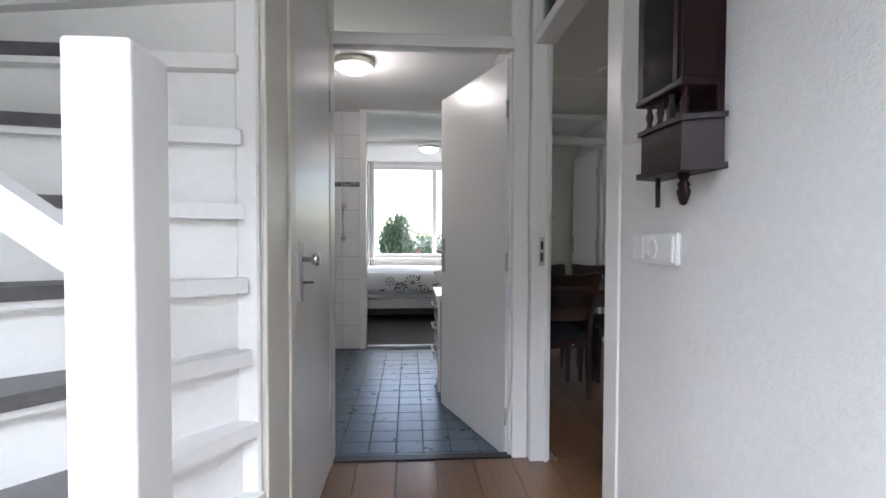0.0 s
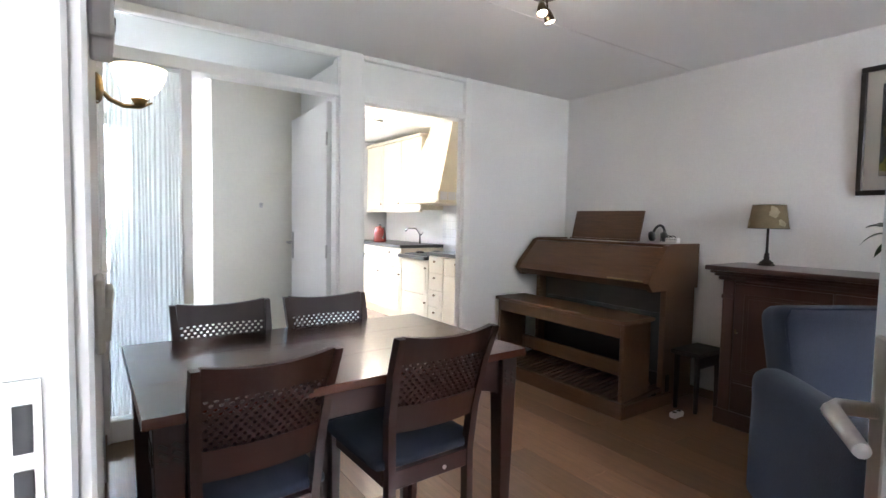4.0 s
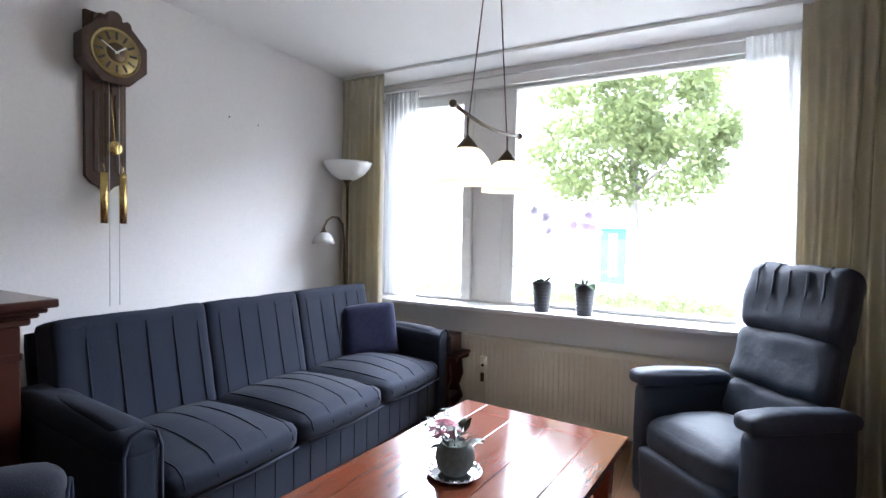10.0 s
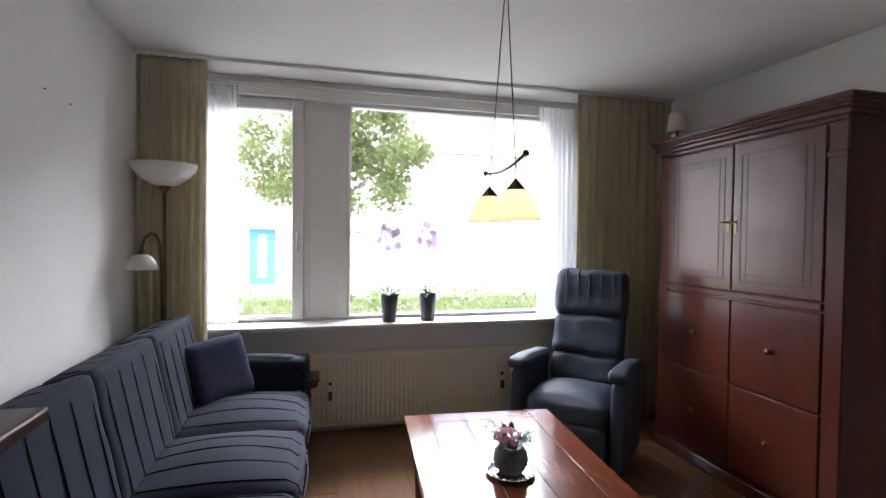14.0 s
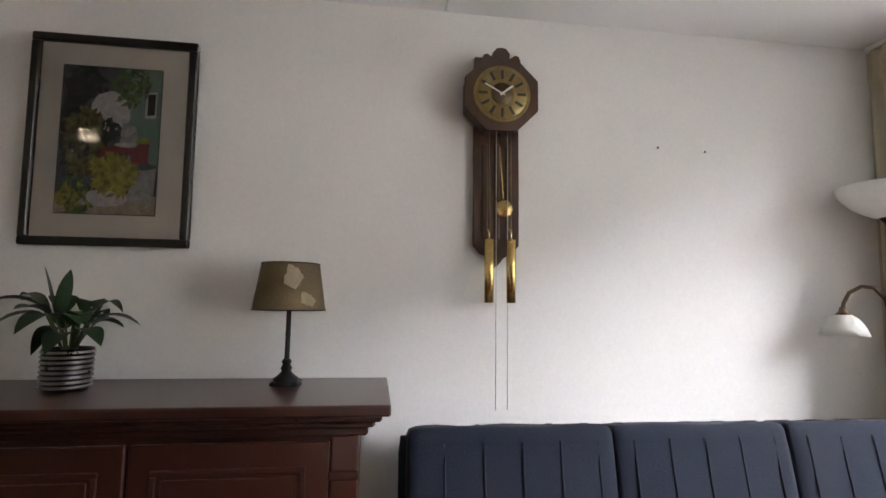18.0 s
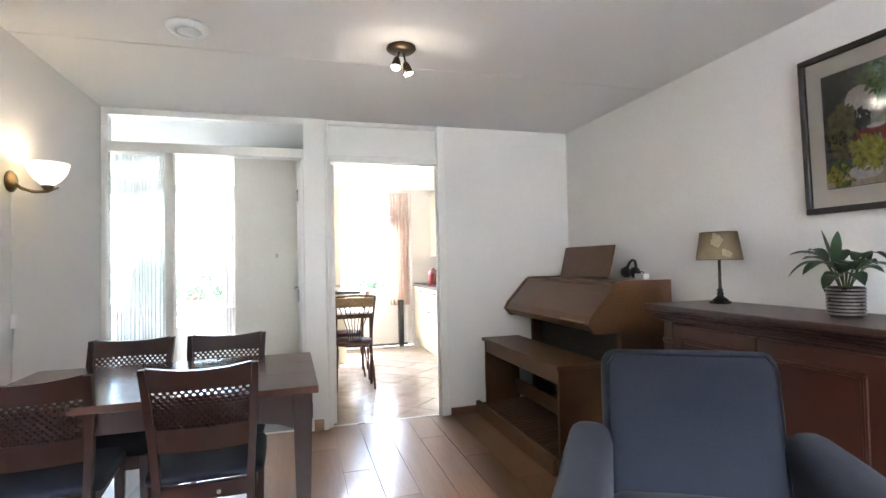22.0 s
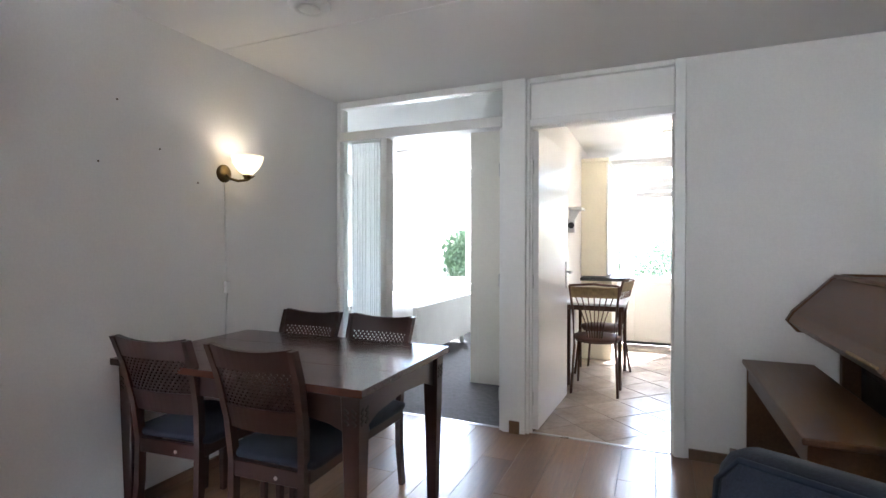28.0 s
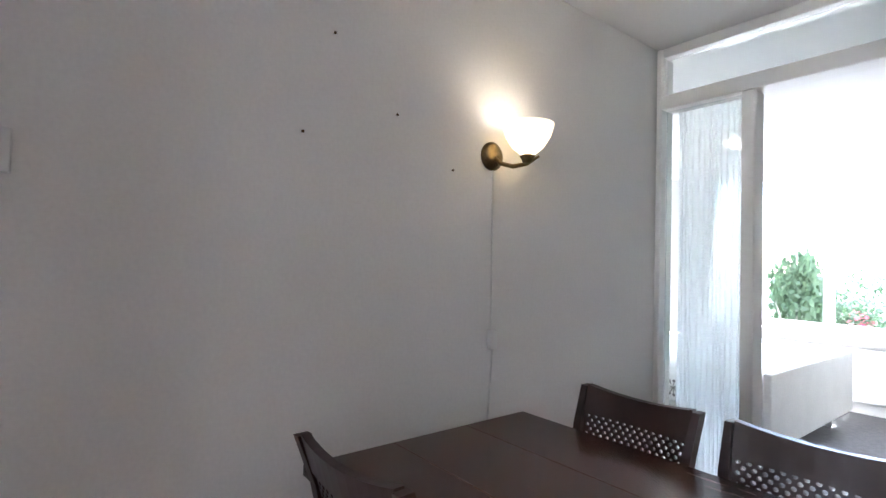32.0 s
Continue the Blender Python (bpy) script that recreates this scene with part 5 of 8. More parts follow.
def leaf_blade(bm, base, heading, length, width, rise, droop, n=7):
    """A curved leaf with a folded midrib."""
    d = Vector((math.cos(heading), math.sin(heading), 0))
    side = Vector((-d.y, d.x, 0))
    rows = []
    for i in range(n + 1):
        f = i / n
        c = Vector(base) + d * (length * f * math.cos(rise)) + Vector((0, 0, length * (math.sin(rise) * f - droop * f * f)))
        w = width * math.sin(math.pi * min(1, 0.06 + 0.94 * f)) ** 0.8 * (1 - 0.25 * f)
        rows.append((bm.verts.new(c + side * w + Vector((0, 0, 0.25 * w))), bm.verts.new(c), bm.verts.new(c - side * w + Vector((0, 0, 0.25 * w)))))
    for a, b in zip(rows, rows[1:]):
        for k in (0, 1):
            f = bm.faces.new((a[k], a[k + 1], b[k + 1], b[k]))
            f.smooth = True
    return bm


pp = thing("potted_plant", "peace lily in a silver ringed pot", "plant", pose(3.40, 3.25, 1.0055))
pot = part("pot", lathe(bmesh.new(), [(0, 0), (0.054, 0), (0.060, 0.015), (0.063, 0.12), (0.058, 0.12), (0.055, 0.105), (0, 0.105)], 32), FRAMEBLACK, pp, "black pot with silver rings")
for k in range(8):
    part("ring", tube(bmesh.new(), [((0.0615 + 0.0002 * k) * math.cos(a), (0.0615 + 0.0002 * k) * math.sin(a), 0.014 + 0.0138 * k) for a in [2 * math.pi * i / 30 for i in range(31)]], 0.0042, 6), SILVER, pot)
part("soil", lathe(bmesh.new(), [(0, 0.108), (0.055, 0.106)], 20), SOIL, pp)
prng = random.Random(5)
for k in range(22):
    a = k * 2.4 + prng.uniform(-0.3, 0.3)
    rise = prng.uniform(0.15, 1.15)
    st = prng.uniform(0.05, 0.13)
    tip = Vector((0.02 * math.cos(a) + st * 0.38 * math.cos(a), 0.02 * math.sin(a) + st * 0.38 * math.sin(a), 0.11 + st))
    bm = leaf_blade(bmesh.new(), tip, a, prng.uniform(0.105, 0.165), prng.uniform(0.032, 0.045), rise, prng.uniform(0.45, 0.85))
    lf = part("leaf", bm, LEAF, pp)
    part("leaf_stem", tube(bmesh.new(), [(0.012 * math.cos(a), 0.012 * math.sin(a), 0.10), tuple((tip + Vector((0.01 * math.cos(a), 0.01 * math.sin(a), 0.11))) / 2), tuple(tip)], 0.0025, 5), STEM, lf)
part("leaf", leaf_blade(bmesh.new(), (0.0, 0.035, 0.18), 1.9, 0.20, 0.026, 1.35, 0.1), LEAF, pp)
part("leaf", leaf_blade(bmesh.new(), (-0.01, 0.03, 0.20), 4.0, 0.18, 0.022, 1.25, 0.15), LEAF, pp)

# picture over the sideboard
pic = thing("picture", "framed garden painting behind glass in a black frame", "picture", pose(W - 0.002, 3.277, 1.44, 0, -1.8, 0))
PH, PWD = 0.715, 0.525
for nm, y0, y1, z0, z1 in (("frame_rail", -PWD / 2, PWD / 2, 0, 0.028), ("frame_rail", -PWD / 2, PWD / 2, PH - 0.028, PH), ("frame_stile", -PWD / 2, -PWD / 2 + 0.028, 0.0281, PH - 0.0281), ("frame_stile", PWD / 2 - 0.028, PWD / 2, 0.0281, PH - 0.0281)):
    part(nm, bx(-0.032, y0, z0, -0.004, y1, z1, b=0.004), FRAMEBLACK, pic)
part("mount", bx(-0.016, -PWD / 2 + 0.027, 0.027, -0.010, PWD / 2 - 0.027, PH - 0.027), MOUNTBOARD, pic, "cream mount board")


def paint(name, c, vary=0.2):
    return surface(name, c, 0.7, vary, 40, 110, 0.02)


PAINTS = {"dark": paint("dark_leaf_paint", (0.059, 0.073, 0.0688), 0.35), "slate": paint("slate_paint", (0.15, 0.178, 0.192)), "olive": paint("olive_paint", (0.346, 0.318, 0.136), 0.3),
          "green": paint("fresh_green_paint", (0.22, 0.374, 0.122), 0.3), "yellow": paint("yellow_green_paint", (0.654, 0.626, 0.136), 0.25), "teal": paint("blue_green_paint", (0.248, 0.416, 0.332), 0.1),
          "pale": paint("pale_paint", (0.8, 0.8, 0.8), 0.12), "stone": paint("stone_paint", (0.57, 0.584, 0.57), 0.15), "red": paint("red_paint", (0.43, 0.08, 0.08), 0.2), "sand": paint("sand_paint", (0.654, 0.584, 0.43), 0.15)}
P_Y0, P_Y1, P_Z0, P_Z1 = -0.150, 0.165, 0.105, 0.612


def canvas(u, v, x):
    """A place on the painting: u from its left side, v from its foot, both 0 to 1."""
    return (x, P_Y1 + (P_Y0 - P_Y1) * u, P_Z0 + (P_Z1 - P_Z0) * v)


def patch(bm, pts, x):
    bm.faces.new([bm.verts.new(canvas(u, v, x)) for u, v in pts])
    return bm


def blot(cu, cv, ru, rv, n=22, rough=0.08, seed=1):
    q = random.Random(seed)
    return [(cu + ru * math.cos(a) * (1 + rough * q.uniform(-1, 1)), cv + rv * math.sin(a) * (1 + rough * q.uniform(-1, 1))) for a in [2 * math.pi * i / n for i in range(n)]]


def strokes(u0, u1, v0, v1, count, size, x, seed, lean=1.2):
    """Leaf-shaped brush strokes scattered in an ellipse of the painting."""
    q = random.Random(seed)
    bm = bmesh.new()
    for _ in range(count):
        r, a = math.sqrt(q.random()), q.uniform(0, 6.283)
        cu = (u0 + u1) / 2 + (u1 - u0) / 2 * r * math.cos(a)
        cv = (v0 + v1) / 2 + (v1 - v0) / 2 * r * math.sin(a)
        d, ln = q.uniform(-lean, lean) + math.pi / 2, size * q.uniform(0.6, 1.3)
        pts = [(cu + ln * (k * math.cos(d) - w * math.sin(d)), cv + 0.62 * ln * (k * math.sin(d) + w * math.cos(d))) for k, w in ((-1, 0), (0, 0.34), (1, 0), (0, -0.34))]
        patch(bm, [(min(0.995, max(0.005, u)), min(0.995, max(0.005, v))) for u, v in pts], x - q.uniform(0, 0.0003))
    return bm


art = part("painting", bx(-0.0195, P_Y0, P_Z0, -0.0165, P_Y1, P_Z1), PAINTS["slate"], pic, "painted garden corner with pots and greenery")
for nm, mt, x, pts in (("wall_patch", "teal", -0.0200, [(0.70, 0.30), (0.995, 0.30), (0.995, 0.995), (0.60, 0.995), (0.66, 0.7)]), ("path_patch", "sand", -0.0201, [(0.005, 0.005), (0.995, 0.005), (0.995, 0.13), (0.3, 0.16), (0.005, 0.1)]),
                       ("window_frame_patch", "pale", -0.0204, [(0.84, 0.66), (0.955, 0.665), (0.955, 0.845), (0.84, 0.84)]), ("window_patch", "dark", -0.0207, [(0.865, 0.68), (0.94, 0.685), (0.94, 0.83), (0.865, 0.825)]),
                       ("arch_patch", "pale", -0.0205, blot(0.50, 0.70, 0.20, 0.135, seed=3)), ("arch_foot_patch", "stone", -0.0206, [(0.60, 0.46), (0.80, 0.46), (0.76, 0.60), (0.62, 0.62)]),
                       ("table_patch", "red", -0.0215, [(0.40, 0.38), (0.90, 0.42), (0.91, 0.49), (0.44, 0.45)]), ("table_side_patch", "red", -0.0214, [(0.72, 0.30), (0.90, 0.33), (0.90, 0.43), (0.72, 0.41)]),
                       ("dish_patch", "pale", -0.0218, blot(0.67, 0.472, 0.11, 0.017, seed=5)), ("fruit_patch", "yellow", -0.0219, blot(0.84, 0.505, 0.08, 0.022, seed=6)),
                       ("pot_patch", "pale", -0.0222, blot(0.51, 0.115, 0.21, 0.062, seed=8)), ("barrel_patch", "stone", -0.0220, [(0.73, 0.09), (0.97, 0.075), (0.985, 0.32), (0.71, 0.33)]), ("barrel_rim_patch", "slate", -0.0223, blot(0.85, 0.33, 0.14, 0.022, seed=9))):
    part(nm, patch(bmesh.new(), pts, x), PAINTS[mt], art)
for nm, mt, args in (("foliage_strokes", "dark", (0.0, 0.48, 0.25, 1.02, 260, 0.075, -0.0202, 21)), ("foliage_strokes", "green", (0.50, 0.88, 0.74, 1.04, 110, 0.05, -0.0208, 22)), ("foliage_strokes", "dark", (0.30, 0.60, 0.48, 0.64, 60, 0.06, -0.0210, 23)),
                     ("hanging_strokes", "olive", (0.06, 0.46, 0.24, 0.70, 170, 0.075, -0.0212, 24)), ("ground_strokes", "green", (0.0, 0.40, 0.0, 0.24, 80, 0.06, -0.0216, 26)), ("ground_strokes", "yellow", (0.0, 0.36, 0.02, 0.20, 50, 0.05, -0.0218, 27)),
                     ("shrub_strokes", "yellow", (0.34, 0.78, 0.13, 0.40, 150, 0.07, -0.0225, 25))):
    part(nm, strokes(*args), PAINTS[mt], art)
g = part("glass", bx(-0.0245, -PWD / 2 + 0.027, 0.027, -0.0225, PWD / 2 - 0.027, PH - 0.027), PICGLASS, pic)
g.visible_shadow = False

# wall clock
wc = thing("wall_clock", "walnut wall clock with octagonal brass dial and weights", "clock", pose(W, 1.945, 0.0) @ Matrix.Diagonal((0.55, 1.0, 1.0, 1.0)))
prof = [(-0.085, 1.48), (-0.06, 1.45), (-0.03, 1.435), (0.0, 1.40), (0.03, 1.435), (0.06, 1.45), (0.085, 1.48), (0.085, 2.20), (-0.085, 2.20)]
part("backboard", prism(bmesh.new(), prof, "x", -0.045, -0.002), CLOCKWOOD, wc)
for y in (-0.045, 0.0, 0.045):
    part("moulding", bx(-0.058, y - 0.012, 1.50, -0.045, y + 0.012, 1.86, b=0.005), CLOCKWOOD, wc)
oct_ = [(0.140 * math.cos(math.pi / 8 + k * math.pi / 4), 2.025 + 0.140 * math.sin(math.pi / 8 + k * math.pi / 4)) for k in range(8)]
part("case", prism(bmesh.new(), oct_, "x", -0.17, -0.045), CLOCKWOOD, wc)
rim = [(0.147 * math.cos(math.pi / 8 + k * math.pi / 4), 2.025 + 0.147 * math.sin(math.pi / 8 + k * math.pi / 4)) for k in range(8)]
part("case_rim", prism(bmesh.new(), rim, "x", -0.192, -0.17), CLOCKWOOD, wc)
crest = [(-0.072, 2.12), (-0.072, 2.160), (-0.066, 2.176), (-0.052, 2.180), (-0.038, 2.170), (-0.030, 2.165), (-0.032, 2.185), (-0.018, 2.203), (0.0, 2.207), (0.018, 2.203), (0.032, 2.185), (0.030, 2.165), (0.038, 2.170), (0.052, 2.180), (0.066, 2.176), (0.072, 2.160), (0.072, 2.12)]
part("crest", prism(bmesh.new(), crest, "x", -0.175, -0.12), CLOCKWOOD, wc)
dial = part("dial", turned(lathe(bmesh.new(), [(0, 0.0), (0.106, 0.0), (0.106, 0.005), (0.103, 0.007), (0.101, 0.005), (0, 0.005)], 40), pose(-0.192, 0, 2.025, 0, -90, 0)), DIALBRASS, wc, "dull brass dial")
part("chapter_ring", turned(lathe(bmesh.new(), [(0.046, 0.0), (0.094, 0.0), (0.094, 0.002), (0.046, 0.002)], 40), pose(-0.1975, 0, 2.025, 0, -90, 0)), DIALBRASS, dial)
for k in range(12):
    a = k * math.pi / 6
    part("hour_mark", turned(bx(-0.0012, -0.005, 0.055, 0.0012, 0.005, 0.088), Matrix.Translation((-0.2005, 0, 2.025)) @ Matrix.Rotation(a, 4, "X")), DARKPLASTIC, dial)
part("dial_centre", turned(lathe(bmesh.new(), [(0, 0), (0.041, 0), (0.041, 0.003), (0, 0.004)], 30), pose(-0.1975, 0, 2.025, 0, -90, 0)), BRONZE, dial)
for ln, a, w in ((0.05, 52, 0.0035), (0.072, -62, 0.0025)):
    part("hand", turned(bx(-0.001, -w, -0.01, 0.001, w, ln), Matrix.Translation((-0.2045, 0, 2.025)) @ Matrix.Rotation(radians(a), 4, "X")), SWITCHWHITE, dial)
part("pendulum_rod", rod(bmesh.new(), (-0.10, -0.020, 1.63), (-0.10, 0.0, 1.92), 0.003, seg=8), BRASS, wc)
part("pendulum_disc", turned(lathe(bmesh.new(), [(0, -0.010), (0.028, -0.005), (0.034, 0), (0.028, 0.005), (0, 0.010)], 24), pose(-0.105, -0.020, 1.612, 0, 90, 0)), BRASS, wc)
for y in (0.04, -0.04):
    wgt = part("weight", rod(bmesh.new(), (-0.15, y, 1.27), (-0.15, y, 1.495), 0.017, seg=18), BRASS, wc, "brass cylinder weight")
    part("weight_hook", tube(bmesh.new(), [(-0.15, y, 1.493), (-0.15, y, 1.525), (-0.147, y + 0.006, 1.532)], 0.003, 6), BRASS, wgt)
    part("chain", rod(bmesh.new(), (-0.15, y, 1.52), (-0.15, y, 1.90), 0.0018, seg=6), OLDBRASS, wc)
for y in (0.012, -0.030):
    part("chain", rod(bmesh.new(), (-0.13, y, 0.90), (-0.13, y, 1.90), 0.0018, seg=6), STEEL, wc)

# ---- organ with bench and pedals ----
org = thing("electronic_organ", "oak home organ with closed lid and music stand", "organ", pose(0, 0, 0))
OY0, OY1 = 4.416, 5.69
lid = [(3.01, 0.80), (2.96, 0.86), (2.99, 0.915), (3.17, 1.105), (3.22, 1.118), (3.57, 1.118), (3.57, 0.80)]
part("cheek", prism(bmesh.new(), lid, "y", OY0, OY0 + 0.035), ORGANWOOD, org)
part("cheek", prism(bmesh.new(), lid, "y", OY1 - 0.035, OY1), ORGANWOOD, org)
inner = [(3.02, 0.81), (2.97, 0.86), (2.997, 0.905), (3.17, 1.092), (3.22, 1.105), (3.56, 1.105), (3.56, 0.81)]
part("lid", prism(bmesh.new(), inner, "y", OY0 + 0.036, OY1 - 0.036), ORGANWOOD, org, "closed oak lid")
part("lid_edge", bx(3.165, OY0 + 0.036, 1.098, 3.205, OY1 - 0.036, 1.116, b=0.004), ORGANWOOD, org)
part("fall_board", bx(2.962, OY0 + 0.05, 0.862, 2.971, OY0 + 0.33, 0.874, b=0.002), CANE, org)
for y in (OY0 + 0.02, OY1 - 0.06):
    part("side_panel", bx(3.20, y, 0.0, 3.57, y + 0.04, 0.80, b=0.003), ORGANWOOD, org)
part("knee_panel", bx(3.28, OY0 + 0.06, 0.0, 3.32, OY1 - 0.06, 0.80), ORGANDARK, org)
part("speaker_cloth", bx(3.272, OY0 + 0.10, 0.10, 3.28, OY1 - 0.10, 0.62), DARKPLASTIC, org)
part("back_panel", bx(3.55, OY0 + 0.06, 0.0, 3.58, OY1 - 0.06, 0.80), ORGANDARK, org)
ms = part("music_stand", turned(bx(-0.008, 4.757, 0.0, 0.008, 5.41, 0.24, b=0.003), pose(3.35, 0, 1.12, 0, 14, 0)), ORGANWOOD, org, "tilted oak music stand")
part("stand_ledge", bx(3.31, 4.77, 1.118, 3.35, 5.40, 1.132, b=0.003), ORGANWOOD, ms)
hp = thing("headphones", "black headphones with a coiled cord lying behind the music stand", "headphones", pose(3.46, 4.68, 1.119))
part("headband", tube(bmesh.new(), [(0.01 + 0.02 * math.sin(a), 0.05 * math.cos(a), 0.04 + 0.085 * math.sin(a)) for a in [math.pi * i / 12 for i in range(13)]], 0.010, 8), DARKPLASTIC, hp)
for y in (-0.05, 0.05):
    part("ear_cup", turned(lathe(bmesh.new(), [(0, -0.020), (0.036, -0.018), (0.040, 0.008), (0.028, 0.018), (0, 0.018)], 18), pose(0.01, y, 0.042, 80, 0, 15)), DARKPLASTIC, hp)
for k in range(3):
    part("cord", tube(bmesh.new(), [(0.0, -0.06 - 0.03 * k - 0.035 * math.cos(a), 0.006 + 0.045 * math.sin(a)) for a in [math.pi * i / 8 for i in range(9)]], 0.0035, 6), DARKPLASTIC, hp)
wb = thing("adapter_box", "small white adapter box on the organ", "adapter", pose(3.46, 4.56, 1.119))
part("case", bx(-0.02, -0.045, 0.0, 0.03, 0.045, 0.035, b=0.004), SWITCHWHITE, wb)
part("lid_line", bx(-0.0205, -0.044, 0.024, -0.0195, 0.044, 0.026), SCREEN, wb)

bench = thing("organ_bench", "oak organ bench with plank ends", "bench", pose(0, 0, 0))
part("seat", bx(2.76, 4.44, 0.596, 3.10, 5.71, 0.622, b=0.006, seg=2), ORGANWOOD, bench)
part("front_apron", bx(2.785, 4.49, 0.504, 2.807, 5.665, 0.596, b=0.003), ORGANWOOD, bench)
for y in (4.46, 5.665):
    part("end_board", bx(2.78, y, 0.0, 3.08, y + 0.028, 0.596, b=0.003), ORGANWOOD, bench)
part("stretcher", bx(3.04, 4.49, 0.16, 3.062, 5.664, 0.27, b=0.003), ORGANWOOD, bench)
pb = thing("organ_pedalboard", "wooden organ pedalboard with a row of pedals", "pedalboard", pose(0, 0, 0))
part("front_board", bx(2.70, 4.40, 0.0, 2.735, 5.71, 0.105, b=0.004), ORGANWOOD, pb)
for y in (4.40, 5.685):
    part("side_board", bx(2.736, y - 0.0, 0.0, 3.275, y + 0.025, 0.085, b=0.003), ORGANWOOD, pb)
part("bottom_board", bx(2.735, 4.426, 0.0, 3.275, 5.684, 0.02), ORGANDARK, pb)
part("rear_board", bx(3.24, 4.426, 0.02, 3.272, 5.684, 0.20), ORGANDARK, pb)
for k in range(25):
    y = 4.455 + k * 0.0498
    part("pedal", turned(bx(-0.235, -0.0115, -0.012, 0.255, 0.0115, 0.012, b=0.003), pose(2.975, y, 0.085, 0, -5, 0)), PEDALWOOD, pb)
stool = thing("low_stool", "small dark wooden stool between organ and sideboard", "stool", pose(3.36, 4.28, 0))
part("seat", bx(-0.17, -0.10, 0.38, 0.17, 0.10, 0.41, b=0.006), ORGANDARK, stool)
for sx in (-1, 1):
    for sy in (-1, 1):
        part("leg", leg4(bmesh.new(), sx * 0.13, sy * 0.07, 0.0, 0.38, 0.03, 0.022), ORGANDARK, stool)
part("rail", bx(-0.13, -0.08, 0.30, 0.13, -0.06, 0.37, b=0.003), ORGANDARK, stool)
sk = thing("power_strip", "small white power socket block on the floor", "socket", pose(3.08, 4.25, 0))
part("body", bx(-0.05, -0.02, 0.0, 0.05, 0.025, 0.035, b=0.005), SWITCHWHITE, sk)
for k in (-1, 1):
    part("outlet", rod(bmesh.new(), (0.025 * k, 0.002, 0.035), (0.025 * k, 0.002, 0.0365), 0.014, seg=14), SCREEN, sk)

# ---- wardrobe with a lamp on it ----
wd = thing("wardrobe", "large mahogany wardrobe with two panelled doors and drawers", "wardrobe", pose(0.0, 0.612, 0))
# local: back at x 0.01, front at x 0.42, along +y
WL = 1.285
part("body", bx(0.012, 0.05, 0.06, 0.40, WL - 0.05, 1.88), WARDROBE, wd)
part("plinth", bx(0.012, 0.02, 0.0, 0.435, WL - 0.02, 0.075, b=0.006), WARDROBE, wd)
for o, z0, z1 in ((0.045, 1.875, 1.90), (0.03, 1.90, 1.925), (0.018, 1.925, 1.945), (0.008, 1.945, 1.962), (0.0, 1.962, 1.985)):
    part("cornice", bx(0.012, o, z0, 0.462 - o, WL - o, z1, b=0.005), WARDROBE, wd)
for y in (0.05, WL - 0.135):
    part("pilaster", bx(0.4005, y, 0.06, 0.412, y + 0.085, 1.875, b=0.003), WARDROBE, wd)
    part("pilaster_block", bx(0.4005, y - 0.003, 1.72, 0.418, y + 0.088, 1.75, b=0.003), WARDROBE, wd)
DW = (WL - 0.27 - 0.012) / 2
for k in range(2):
    y0 = 0.138 + k * (DW + 0.006)
    d = part("door", bx(0.4005, y0, 1.075, 0.42, y0 + DW, 1.865, b=0.004), WARDROBE, wd)
    for a, b, c, e in ((0.05, 1.80, DW - 0.05, 1.807), (0.05, 1.128, DW - 0.05, 1.135), (0.05, 1.135, 0.057, 1.80), (DW - 0.057, 1.135, DW - 0.05, 1.80), (0.057, 1.768, DW - 0.06, 1.772), (0.057, 1.165, DW - 0.06, 1.169), (0.088, 1.14, 0.092, 1.795), (DW - 0.092, 1.14, DW - 0.088, 1.795)):
        part("inlay_line", bx(0.4195, y0 + a, b, 0.4212, y0 + c, e), ORGANDARK, d)
    yk = y0 + (DW - 0.022 if k == 0 else 0.022)
    esc = part("escutcheon", bx(0.4205, yk - 0.008, 1.385, 0.4235, yk + 0.008, 1.475, b=0.002), OLDBRASS, d)
    part("pull", tube(bmesh.new(), [(0.4235, yk, 1.445), (0.445, yk, 1.445), (0.448, yk - (0.03 if k == 0 else -0.03), 1.445)], 0.005, 8), OLDBRASS, esc)
part("waist_rail", bx(0.4005, 0.137, 1.035, 0.426, WL - 0.137, 1.068, b=0.004), WARDROBE, wd)
for r in range(2):
    for k in range(2):
        y0 = 0.138 + k * (DW + 0.006)
        z0 = 0.10 + r * 0.465
        dr = part("drawer", bx(0.4005, y0, z0, 0.42, y0 + DW, z0 + 0.455, b=0.004), WARDROBE, wd)
        part("inlay_line", bx(0.4195, y0 + 0.04, z0 + 0.405, 0.4212, y0 + DW - 0.04, z0 + 0.410), ORGANDARK, dr)
        part("knob", turned(lathe(bmesh.new(), [(0, 0), (0.008, 0), (0.008, 0.012), (0.016, 0.018), (0.012, 0.028), (0, 0.03)], 14), pose(0.42, y0 + DW / 2, z0 + 0.23, 0, 90, 0)), OLDBRASS, dr)
for k in range(4):
    part("reeding", bx(0.4355, 0.16, 0.018 + 0.013 * k, 0.4385, WL - 0.16, 0.025 + 0.013 * k, b=0.001), WARDROBE, wd)
sl = thing("small_table_lamp", "small lamp with a cream shade on the wardrobe", "table lamp", pose(0.33, 0.70, 1.985))
part("foot", lathe(bmesh.new(), [(0, 0), (0.04, 0), (0.042, 0.008), (0.02, 0.018), (0.008, 0.03), (0.007, 0.10), (0, 0.10)], 20), BLACKIRON, sl)
part("shade", lathe(bmesh.new(), [(0.062, 0.065), (0.048, 0.185), (0.045, 0.185), (0.059, 0.065)], 30), SHADECREAM, sl, "cream cloth shade")

